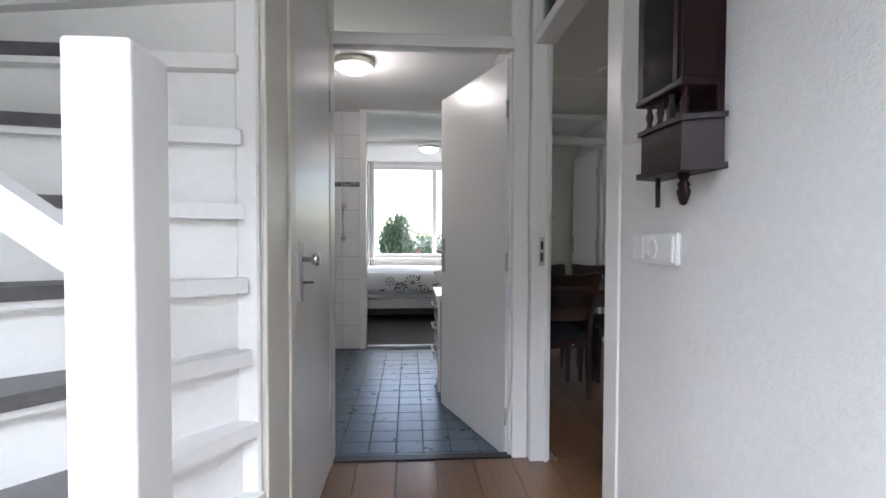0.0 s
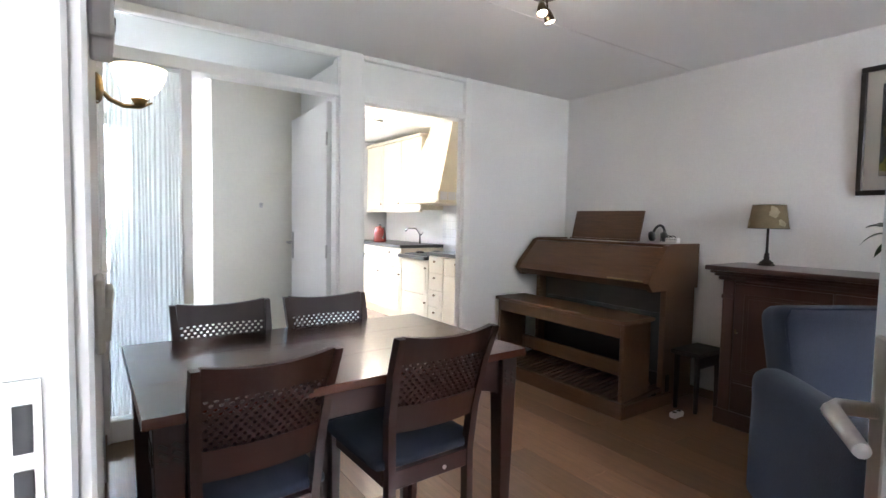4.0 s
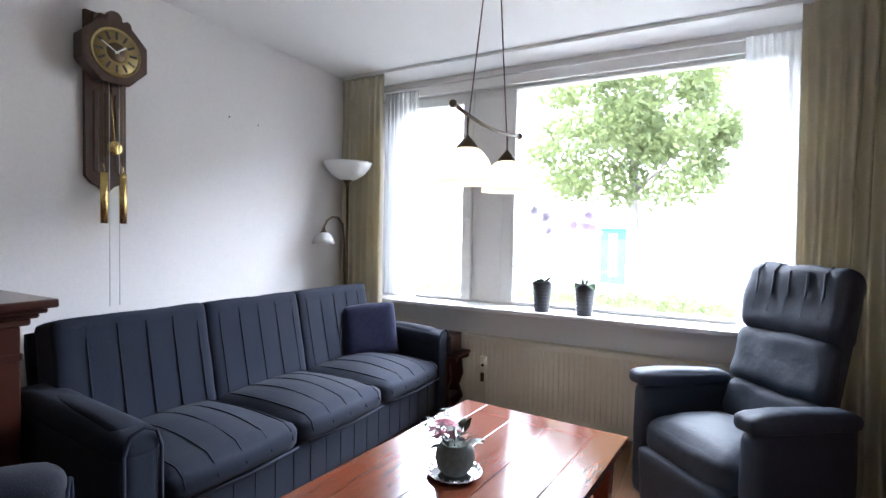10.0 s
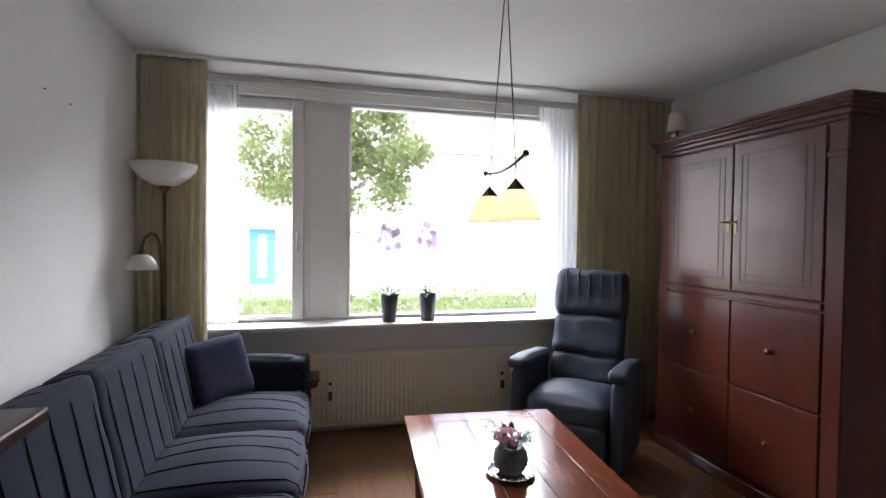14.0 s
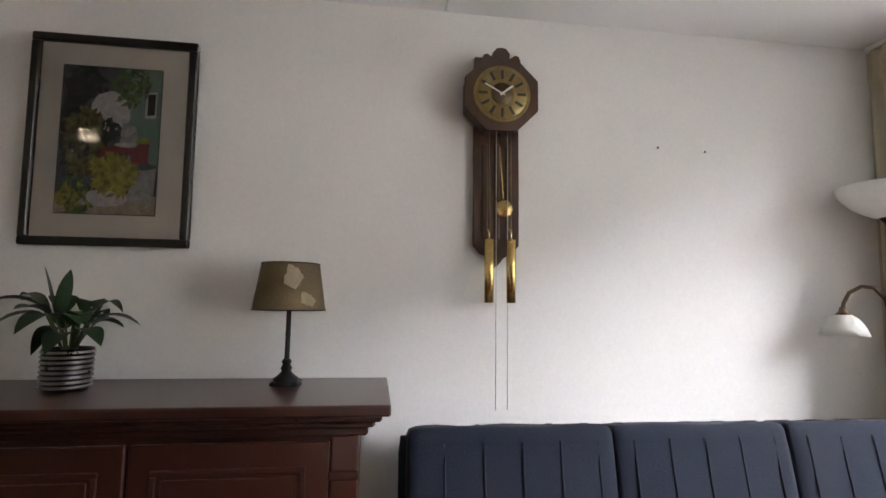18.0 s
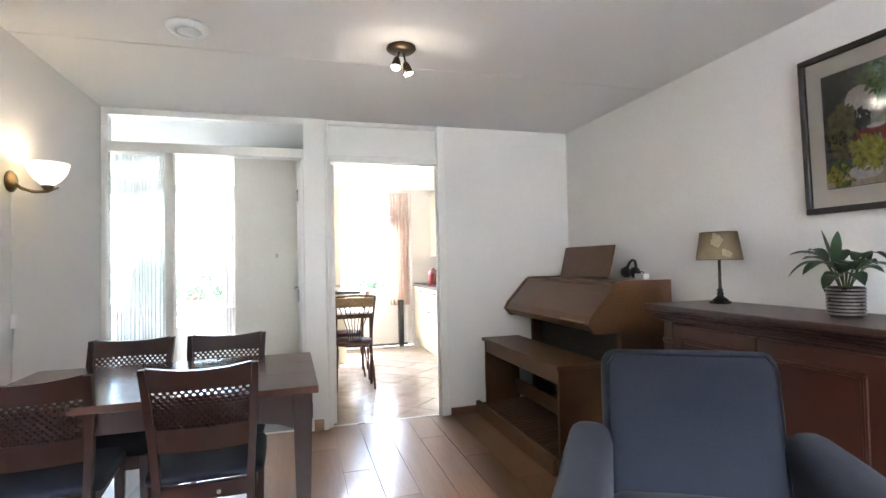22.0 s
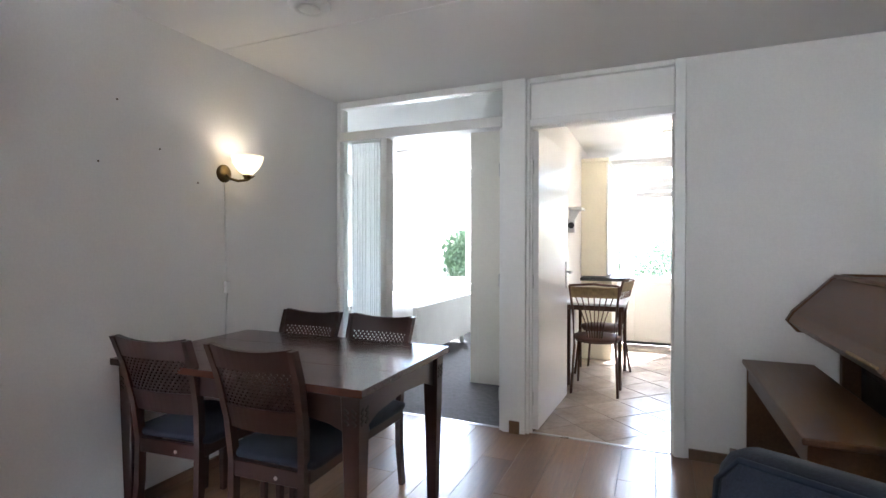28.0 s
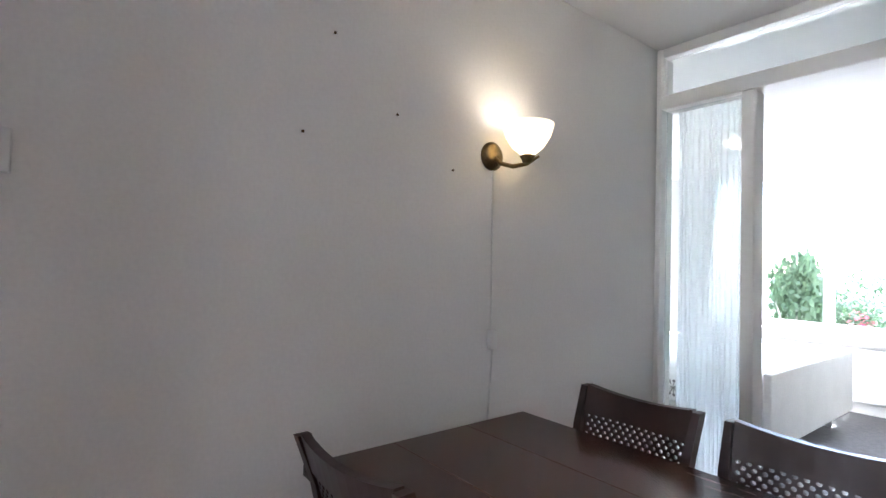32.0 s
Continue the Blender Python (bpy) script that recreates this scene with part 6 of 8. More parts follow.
# ---- floor lamp in the corner ----
fl = thing("floor_lamp", "bronze floor lamp with white glass uplighter and reading arm", "floor lamp", pose(3.42, 0.47, 0))
part("base", lathe(bmesh.new(), [(0, 0), (0.125, 0), (0.13, 0.010), (0.11, 0.022), (0.03, 0.034), (0.016, 0.06), (0, 0.06)], 32), BRONZE, fl)
part("pole", rod(bmesh.new(), (0, 0, 0.05), (0, 0, 1.60), 0.010, seg=14), BRONZE, fl)
part("uplighter_cup", lathe(bmesh.new(), [(0.010, 1.56), (0.016, 1.585), (0.036, 1.612), (0, 1.615)], 20), BRONZE, fl)
part("uplighter_bowl", lathe(bmesh.new(), [(0.02, 1.605), (0.06, 1.615), (0.11, 1.645), (0.150, 1.690), (0.168, 1.728), (0.165, 1.730), (0.146, 1.694), (0.106, 1.651), (0.058, 1.622), (0.0, 1.612)], 40), OPAL, fl, "white glass bowl")
part("reading_arm", tube(bmesh.new(), [(0.012, 0.008, 0.70), (0.014, 0.012, 1.18), (0.018, 0.025, 1.30), (0.028, 0.06, 1.345), (0.042, 0.10, 1.35), (0.056, 0.14, 1.325), (0.062, 0.16, 1.285), (0.063, 0.165, 1.262)], 0.007, 10), BRONZE, fl)
part("reading_cap", lathe(bmesh.new(), [(0.010, 1.272), (0.014, 1.255), (0.030, 1.240), (0, 1.238)], 18, (0.063, 0.165, 0)), BRONZE, fl)
part("reading_shade", lathe(bmesh.new(), [(0.022, 1.246), (0.048, 1.230), (0.066, 1.200), (0.078, 1.165), (0.075, 1.165), (0.063, 1.198), (0.046, 1.226), (0.0, 1.240)], 30, (0.063, 0.165, 0)), OPAL, fl, "white glass reading shade")
part("switch_knob", rod(bmesh.new(), (0.0, 0.0, 1.06), (0.0, 0.03, 1.06), 0.008), BRONZE, fl)


# ---- curtains, radiator and window sill ----
def curtain(name, label, x0, x1, y, z0, z1, waves, amp, material, th=0.004, seed=0, gather=0.06):
    q = random.Random(seed)
    n = waves * 10
    ph = [q.uniform(-0.5, 0.5) for _ in range(waves + 2)]
    bm = bmesh.new()
    cols = []
    rows = [z0, z0 + 0.02] + [z0 + (z1 - z0) * f for f in (0.2, 0.4, 0.6, 0.8, 0.93, 0.955, 0.965, 0.99, 1.0)]
    for i in range(n + 1):
        f = i / n
        w = f * waves
        k = int(w)
        col = []
        for z in rows:
            h = (z - z0) / (z1 - z0)
            a = amp * (1.15 - 0.45 * h) * (1 + 0.5 * ph[min(k, waves)])
            if h > 0.94:
                a *= 0.45
            xx = x0 + (x1 - x0) * (f + 0.015 * math.sin(h * 3 + k))
            yy = y + a * math.sin(2 * math.pi * w + 0.5 * math.sin(2.2 * h + ph[min(k, waves)] * 5))
            if abs(h - 0.955) < 0.01:
                yy += 0.006
            col.append((xx, yy, z))
        cols.append(col)
    front = [[bm.verts.new(p) for p in c] for c in cols]
    rear = [[bm.verts.new((p[0], p[1] - th, p[2])) for p in c] for c in cols]
    m = len(rows)
    for i in range(n):
        for j in range(m - 1):
            f = bm.faces.new((front[i][j], front[i][j + 1], front[i + 1][j + 1], front[i + 1][j]))
            f.smooth = True
            f = bm.faces.new((rear[i][j], rear[i + 1][j], rear[i + 1][j + 1], rear[i][j + 1]))
            f.smooth = True
    for i in range(n):
        bm.faces.new((front[i][0], front[i + 1][0], rear[i + 1][0], rear[i][0]))
        bm.faces.new((front[i][-1], rear[i][-1], rear[i + 1][-1], front[i + 1][-1]))
    for e in (0, n):
        for j in range(m - 1):
            bm.faces.new((front[e][j], rear[e][j], rear[e][j + 1], front[e][j + 1]))
    ob = part(name, bm, material)
    return tagged(ob, label, "curtain")


tagged(curtain("curtain", "heavy pleated beige curtain drawn to the side", 3.235, 3.612, 0.305, 0.03, H - 0.022, 7, 0.036, CURTAIN, seed=3), group="curtains at the street window")
tagged(curtain("curtain", "heavy pleated beige curtain drawn to the side", 0.06, 0.82, 0.305, 0.03, H - 0.022, 11, 0.036, CURTAIN, seed=4), group="curtains at the street window")
tagged(curtain("sheer_curtain", "white sheer net curtain gathered at the window edge", 3.10, 3.40, 0.06, 0.78, 2.30, 8, 0.018, SHEER, 0.001, 5), group="sheers at the street window")
tagged(curtain("sheer_curtain", "white sheer net curtain gathered at the window edge", 0.68, 1.05, 0.15, 0.775, 2.30, 10, 0.018, SHEER, 0.001, 6), group="sheers at the street window")
tagged(curtain("sheer_curtain", "white pleated net curtain behind the side light", 0.035, 0.40, 5.86, 0.08, 2.10, 16, 0.008, SHEERDENSE, 0.001, 8), group="side light sheer")

rad = thing("radiator", "cream panel radiator under the window sill", "radiator", pose(0, 0, 0))
part("panel", bx(1.02, 0.085, 0.06, 2.69, 0.10, 0.545, b=0.004), RADIATOR, rad)
part("panel", bx(1.02, 0.03, 0.06, 2.69, 0.045, 0.545, b=0.004), RADIATOR, rad)
bm = bmesh.new()
for k in range(50):
    x = 1.05 + k * 0.0328
    box(bm, x, 0.1001, 0.10, x + 0.016, 0.106, 0.515, b=0.003)
tagged(part("ribs", bm, RADIATOR, rad), kind="")
part("top_grille", bx(1.02, 0.03, 0.545, 2.69, 0.102, 0.552, b=0.002), RADIATOR, rad)
for x in (1.30, 2.52):
    br = part("bracket_cover", bx(x - 0.028, 0.106, 0.15, x + 0.028, 0.120, 0.42, b=0.004), RADIATOR, rad)
    part("screw", rod(bmesh.new(), (x, 0.120, 0.36), (x, 0.124, 0.36), 0.011, seg=12), BLACKIRON, br)
    part("clip", bx(x - 0.013, 0.120, 0.25, x + 0.011, 0.134, 0.31, b=0.003), BRONZE, br)
part("valve", tube(bmesh.new(), [(1.02, 0.07, 0.10), (0.97, 0.07, 0.10), (0.97, 0.07, 0.0)], 0.010, 8), STEEL, rad)
vh = part("valve_head", rod(bmesh.new(), (0.97, 0.09, 0.10), (0.97, 0.15, 0.10), 0.02, seg=16), SWITCHWHITE, rad)


def orchid(at, label, petal, seed, tilt):
    q = random.Random(seed)
    t = thing("orchid", label, "plant", at, "orchids on the window sill")
    pt = part("pot", lathe(bmesh.new(), [(0, 0), (0.046, 0), (0.060, 0.175), (0.062, 0.19), (0.056, 0.19), (0.054, 0.17), (0, 0.17)], 28), POTGREY, t, "dark grey ribbed pot")
    for k in range(8):
        r = 0.0468 + 0.0018 * k
        part("rib", tube(bmesh.new(), [(r * math.cos(a), r * math.sin(a), 0.012 + 0.022 * k) for a in [2 * math.pi * i / 26 for i in range(27)]], 0.0016, 5), POTGREY, pt)
    part("soil", lathe(bmesh.new(), [(0, 0.177), (0.054, 0.175)], 16), SOIL, t)
    for a, ln, rise, droop in ((0.2, 0.27, 0.80, 0.3), (2.9, 0.25, 0.65, 0.4), (1.4, 0.17, 0.5, 0.5), (3.6, 0.15, 0.9, 0.5), (5.6, 0.17, 0.6, 0.5), (4.6, 0.12, 0.5, 0.5)):
        part("leaf", leaf_blade(bmesh.new(), (0.01 * math.cos(a), 0.01 * math.sin(a), 0.178), a + tilt, ln, 0.042, rise + q.uniform(-0.15, 0.15), droop), ORCHIDLEAF, t)
    for s in (-1, 1):
        pts = [Vector((0.008 * s, 0, 0.17)), Vector((0.018 * s, 0, 0.36)), Vector((0.022 * s, 0.0, 0.52)), Vector((0.035 * s, 0.01, 0.615)), Vector((0.048 * s, 0.02, 0.64)), Vector((0.062 * s, 0.02, 0.60))]
        stm = part("flower_stem", tube(bmesh.new(), pts, 0.003, 6), STEM, t)
        part("support_stick", rod(bmesh.new(), (0.014 * s, -0.012, 0.17), (0.014 * s, -0.012, 0.55), 0.002, seg=6), STEM, t)
        for k in range(8):
            row, side_ = k // 2, (k % 2) * 2 - 1
            c = Vector((s * (0.034 + 0.004 * row) + side_ * 0.02 + q.uniform(-0.016, 0.016), 0.03 + q.uniform(-0.025, 0.025), 0.648 - 0.045 * row + 0.02 * (k % 2) + q.uniform(-0.016, 0.016)))
            bm = bmesh.new()
            face = Vector((q.uniform(-0.5, 0.5), 1, q.uniform(-0.3, 0.3))).to_track_quat("Z", "Y")
            for p in range(5):
                b = 2 * math.pi * p / 5 + 0.3
                rows = []
                for i in range(4):
                    g2 = i / 3
                    w = 0.0185 * math.sin(math.pi * (0.12 + 0.8 * g2))
                    o = Vector((math.cos(b), math.sin(b), 0)) * 0.035 * g2 + Vector((0, 0, -0.008 * g2 * g2))
                    sd = Vector((-math.sin(b), math.cos(b), 0)) * w
                    rows.append((bm.verts.new(c + face @ (o + sd)), bm.verts.new(c + face @ (o - sd))))
                for r0, r1 in zip(rows, rows[1:]):
                    fc = bm.faces.new((r0[0], r0[1], r1[1], r1[0]))
                    fc.smooth = True
            part("flower", bm, petal, stm)
    return t


orchid(pose(2.125, 0.10, 0.762), "pale lilac orchid in a dark grey pot on the sill", ORCHIDPALE, 11, 0.0)
orchid(pose(1.855, 0.10, 0.762, 0, 0, 12), "mauve orchid in a dark grey pot on the sill", ORCHIDMAUVE, 12, 2.7)

fp = thing("flower_pot", "grey pottery bowl with pink flowers on a glass dish", "plant", pose(1.90, 1.745, 0.455))
part("dish", lathe(bmesh.new(), [(0, 0.001), (0.055, 0.001), (0.085, 0.008), (0.094, 0.013), (0.092, 0.016), (0.083, 0.011), (0.05, 0.005), (0, 0.005)], 40), CHROME, fp, "cut glass dish")
for k in range(20):
    a = 2 * math.pi * k / 20
    part("dish_facet", bx(-0.006, -0.004, 0.0, 0.006, 0.004, 0.008, b=0.002), SILVER, fp).matrix_local = pose(0.086 * math.cos(a), 0.086 * math.sin(a), 0.009, 0, 0, math.degrees(a))
part("bowl", lathe(bmesh.new(), [(0, 0.006), (0.040, 0.006), (0.058, 0.025), (0.067, 0.055), (0.062, 0.085), (0.048, 0.105), (0.044, 0.108), (0.040, 0.10), (0, 0.095)], 36), POTSTONE, fp, "round grey-green pottery bowl")
q = random.Random(21)
for k in range(26):
    a = q.uniform(0, 6.28)
    base = Vector((0.03 * math.cos(a), 0.03 * math.sin(a), 0.10))
    part("leaf", leaf_blade(bmesh.new(), base + Vector((0.01 * math.cos(a), 0.01 * math.sin(a), q.uniform(0.0, 0.04))), a, q.uniform(0.04, 0.08), 0.014, q.uniform(0.2, 1.2), 0.3, 4), LEAF, fp)
for k in range(3):
    a = (0.5, 2.0, 5.6)[k]
    pts = [(0.02 * math.cos(a), 0.02 * math.sin(a), 0.10), (0.05 * math.cos(a), 0.05 * math.sin(a), 0.17), (0.085 * math.cos(a), 0.085 * math.sin(a), 0.19), (0.10 * math.cos(a), 0.10 * math.sin(a), 0.155)]
    vine = part("trailing_stem", tube(bmesh.new(), pts, 0.002, 5), STEM, fp)
    for j in range(9):
        f = j / 8
        i = min(2, int(f * 3))
        c = Vector(pts[i]).lerp(Vector(pts[i + 1]), f * 3 - i)
        part("leaf", leaf_blade(bmesh.new(), c, a + (1 if j % 2 else -1) * 1.2, 0.026, 0.008, 0.3, 0.3, 4), LEAF, vine)
for k in range(46):
    u, v = q.uniform(0, 6.28), q.uniform(0.1, 1.45)
    c = Vector((0.025, 0.03, 0.145)) + 0.05 * Vector((math.cos(u) * math.sin(v), math.sin(u) * math.sin(v), 0.75 * math.cos(v)))
    bm = bmesh.new()
    for p in range(5):
        b = 2 * math.pi * p / 5
        n0 = (c - Vector((0.025, 0.03, 0.12))).normalized().to_track_quat("Z", "Y")
        vs = [bm.verts.new(c + n0 @ Vector((0.013 * r * math.cos(b + o), 0.013 * r * math.sin(b + o), 0.003 * r))) for r, o in ((0, 0), (0.8, -0.5), (1.1, 0), (0.8, 0.5))]
        bm.faces.new(vs)
    part("blossom", bm, PINKFLOWER, fp)

nail = thing("wall_nail", "small old nail in the plastered wall", "nail", pose(W, 1.284, 1.892, 0, -90, 0), "nails in the walls")
part("shank", rod(bmesh.new(), (0, 0, 0), (0, 0, 0.008), 0.002, seg=8), STEEL, nail)
part("head", rod(bmesh.new(), (0, 0, 0.008), (0, 0, 0.010), 0.0045, seg=10), BRONZE, nail)
copy_thing(nail, pose(W, 1.081, 1.885, 0, -90, 0))
for y, z in ((3.965, 1.941), (4.181, 1.748), (3.879, 1.641), (4.407, 1.604)):
    copy_thing(nail, pose(0.0, y, z, 0, 90, 0))

# ---- hall: stairs ----
stair = thing("staircase", "white painted winding staircase with grey carpeted treads", "staircase", pose(0, 0, 0), kind="structure")
PIV = Vector((-1.135, 1.955, 0))


def stair_dir(k):
    a = radians(94 - 11.6 * k)
    return Vector((-math.cos(a), -math.sin(a), 0))


def reach(k):
    # length of a step from the narrow end to the outer walls
    d = stair_dir(k)
    best = (PIV.x + 2.12) / max(1e-3, -d.x)
    if d.y > 0.02:
        best = min(best, (2.44 - PIV.y) / d.y)
    if d.y < -0.02:
        best = min(best, (PIV.y - 1.30) / -d.y)
    return min(best, 1.15)


for k in range(11):
    z = 0.080 + 0.188 * k
    d, e = stair_dir(k), stair_dir(k + 1)
    side = Vector((-d.y, d.x, 0)) * (1 if (Vector((-d.y, d.x, 0)).dot(e) > 0) else -1)
    a0 = PIV + Vector((0.03, -0.01, 0)) * max(0, (4 - k)) * 0.35
    far0, far1 = PIV + d * reach(k), PIV + e * reach(k + 1)
    nose = -side * 0.042
    bm = prism(bmesh.new(), [tuple((a0 + nose)[:2]), tuple((far0 + nose)[:2]), tuple(far1[:2]), tuple((PIV + Vector((0.0, 0.02, 0)))[:2])], "z", z - 0.038, z)
    tr = part("tread", bm, STAIRWHITE, stair)
    bm = prism(bmesh.new(), [tuple(a0[:2]), tuple(far0[:2]), tuple((far0 + side * 0.02)[:2]), tuple((a0 + side * 0.02)[:2])], "z", z - 0.188, z - 0.038)
    part("riser", bm, STAIRWHITE, stair)
    c0 = PIV + d * 0.25
    f0 = PIV + d * (reach(k) - 0.03)
    f1 = PIV + e * (reach(k + 1) - 0.03)
    c1 = PIV + e * 0.25
    bm = prism(bmesh.new(), [tuple((c0 + nose * 1.3)[:2]), tuple((f0 + nose * 1.3)[:2]), tuple(f1[:2]), tuple(c1[:2])], "z", z - 0.022, z + 0.007)
    part("carpet", bm, CARPETGREY, tr, "grey carpet pad")
part("stringer", bx(-1.147, 1.938, 0.0, -1.088, 1.967, H + 1.2, b=0.006), STAIRWHITE, stair)
nw = part("newel_post", bx(-1.092, 1.212, 0.0, -1.014, 1.305, 1.356, b=0.007, seg=3), STAIRWHITE, stair)
bm = prism(bmesh.new(), [(-1.0915, 1.077), (-2.12, 1.80), (-2.12, 1.855), (-1.0915, 1.131)], "y", 1.236, 1.276)
part("handrail", bm, STAIRWHITE, stair)

# ---- hall clock and sockets ----
hc = thing("hall_clock", "dark carved wooden wall clock with glazed case", "clock", pose(-0.062, 1.695, -0.018) @ Matrix.Diagonal((0.62, 0.88, 1.0, 1.0)))
part("backboard", bx(-0.03, -0.115, 1.30, 0.0, 0.115, 2.30, b=0.004), HALLCLOCKWOOD, hc)
part("lower_box", prism(bmesh.new(), [(-0.135, -0.10), (-0.135, 0.10), (-0.02, 0.135), (-0.02, -0.135)], "z", 1.295, 1.385), HALLCLOCKWOOD, hc)
part("box_moulding", prism(bmesh.new(), [(-0.145, -0.11), (-0.145, 0.11), (-0.02, 0.148), (-0.02, -0.148)], "z", 1.385, 1.396), HALLCLOCKWOOD, hc)
part("base_moulding", prism(bmesh.new(), [(-0.147, -0.112), (-0.147, 0.112), (-0.02, 0.150), (-0.02, -0.150)], "z", 1.283, 1.296), HALLCLOCKWOOD, hc)
part("case_side", bx(-0.145, -0.115, 1.47, -0.03, -0.100, 2.30, b=0.003), HALLCLOCKWOOD, hc)
part("case_side", bx(-0.145, 0.100, 1.47, -0.03, 0.115, 2.30, b=0.003), HALLCLOCKWOOD, hc)
part("case_bottom", bx(-0.150, -0.118, 1.455, -0.0301, 0.118, 1.47, b=0.003), HALLCLOCKWOOD, hc)
for y in (-0.095, 0.075):
    part("door_stile", bx(-0.150, y, 1.47, -0.146, y + 0.02, 2.30), HALLCLOCKWOOD, hc)
gp = part("glass_pane", bx(-0.1485, -0.075, 1.47, -0.1465, 0.075, 2.30), GLASS, hc)
gp.visible_shadow = False
for y in (-0.1, 0.1):
    gp = part("glass_pane", bx(-0.143, y * 1.13, 1.51, -0.032, y * 1.13 + 0.001, 2.30), GLASS, hc)
    gp.visible_shadow = False
for y in (-0.085, -0.028, 0.028, 0.085):
    part("baluster", lathe(bmesh.new(), [(0.006, 1.396), (0.014, 1.400), (0.008, 1.41), (0.013, 1.428), (0.007, 1.443), (0.012, 1.452), (0.006, 1.456)], 14, (-0.115, y, 0)), HALLCLOCKWOOD, hc)
part("pendulum", rod(bmesh.new(), (-0.09, 0.0, 1.50), (-0.09, 0.0, 1.95), 0.004, seg=8), STEEL, hc)
part("pendulum_bob", lathe(bmesh.new(), [(0, 1.60), (0.012, 1.61), (0.014, 1.66), (0.008, 1.70), (0, 1.70)], 16, (-0.09, 0.03, 0)), CHROME, hc)
part("finial", lathe(bmesh.new(), [(0, 1.214), (0.010, 1.217), (0.016, 1.230), (0.021, 1.245), (0.015, 1.252), (0.019, 1.260), (0.011, 1.268), (0.017, 1.276), (0.02, 1.284), (0, 1.285)], 18, (-0.085, -0.05, 0)), HALLCLOCKWOOD, hc)
part("peg", rod(bmesh.new(), (-0.10, 0.055, 1.215), (-0.10, 0.055, 1.285), 0.007, 0.009, seg=10), HALLCLOCKWOOD, hc)

so = thing("wall_socket", "white triple wall plate with switches and a socket", "socket", pose(-0.062, 1.862, 1.099))
part("plate", bx(-0.012, -0.115, -0.040, 0.0, 0.115, 0.040, b=0.004), SWITCHWHITE, so)
part("rocker", bx(-0.017, 0.048, -0.030, -0.011, 0.104, 0.030, b=0.003), SWITCHWHITE, so)
part("rocker", bx(-0.019, -0.106, -0.033, -0.011, -0.044, 0.033, b=0.003), SWITCHWHITE, so)
ring = part("socket_ring", turned(lathe(bmesh.new(), [(0.018, 0.0), (0.027, 0.0), (0.027, 0.005), (0.022, 0.006), (0.018, -0.006), (0, -0.006)], 24), pose(-0.012, 0.002, 0, 0, -90, 0)), SWITCHWHITE, so)
for y in (-0.008, 0.012):
    part("contact", rod(bmesh.new(), (-0.0065, y, 0), (-0.0078, y, 0), 0.003, seg=8), DARKPLASTIC, ring)
# front door with glazing at the street end of the hall
fd = thing("door_front", "white front door with tall glass panes", "door", kind="structure")
for nm, b in (("stile", (-1.75, 0.02, -1.65, 2.30)), ("stile", (-0.35, 0.02, -0.25, 2.30)), ("middle_stile", (-1.08, 0.02, -0.98, 2.30)), ("top_rail", (-1.65, 2.20, -0.35, 2.30)), ("bottom_panel", (-1.65, 0.02, -0.35, 0.35))):
    part(nm, bx(b[0], -0.12, b[1], b[2], -0.07, b[3], b=0.004), PAINT, fd)
for a, c in ((-1.65, -1.08), (-0.98, -0.35)):
    g = part("pane", bx(a, -0.10, 0.35, c, -0.094, 2.20), GLASS, fd)
    g.visible_shadow = False

# ---- bathroom ----
bl = thing("ceiling_lamp", "round lit glass ceiling lamp with a wooden rim", "ceiling lamp", pose(-1.10, 4.27, H))
part("rim", lathe(bmesh.new(), [(0, 0), (0.145, 0), (0.150, -0.02), (0.148, -0.045), (0.135, -0.05), (0, -0.04)], 36), CREAMPAINT, bl)
part("glass", lathe(bmesh.new(), [(0.134, -0.048), (0.125, -0.065), (0.09, -0.085), (0.04, -0.096), (0, -0.098)], 36), LAMPGLOW, bl, "glowing white glass")
sh = thing("shower_set", "chrome shower rail with hand shower and thermostat tap", "shower", pose(0, 0, 0))
part("rail", rod(bmesh.new(), (-1.635, 5.655, 1.42), (-1.635, 5.655, 2.04), 0.010), CHROME, sh)
for z in (1.44, 2.02):
    part("bracket", rod(bmesh.new(), (-1.635, 5.686, z), (-1.635, 5.635, z), 0.018, 0.014), CHROME, sh)
part("slider", bx(-1.66, 5.62, 1.60, -1.61, 5.67, 1.64, b=0.006), CHROME, sh)
hd_ = part("hand_shower", tube(bmesh.new(), [(-1.64, 5.61, 1.55), (-1.65, 5.60, 1.64), (-1.69, 5.56, 1.74), (-1.71, 5.53, 1.77)], [0.010, 0.011, 0.013, 0.02], 12), CHROME, sh)
part("rose", turned(lathe(bmesh.new(), [(0, -0.01), (0.035, -0.012), (0.045, 0.0), (0.02, 0.02), (0, 0.022)], 22), pose(-1.715, 5.52, 1.77, 25, 0, 0)), CHROME, hd_)
part("thermostat", rod(bmesh.new(), (-1.78, 5.645, 1.205), (-1.49, 5.645, 1.205), 0.022, seg=16), CHROME, sh)
for x in (-1.80, -1.47):
    part("tap_knob", rod(bmesh.new(), (x - 0.02, 5.645, 1.205), (x + 0.02, 5.645, 1.205), 0.026, seg=16), CHROME, sh)
part("hose", tube(bmesh.new(), [(-1.64, 5.61, 1.55), (-1.60, 5.62, 1.40), (-1.53, 5.63, 1.25), (-1.50, 5.64, 1.05), (-1.53, 5.65, 0.85), (-1.60, 5.65, 0.78), (-1.66, 5.65, 0.86), (-1.665, 5.65, 1.05), (-1.64, 5.645, 1.19)], 0.007, 8), STEEL, sh)
gr = thing("grab_bar", "white grab bar beside the shower", "grab bar", pose(0, 0, 0))
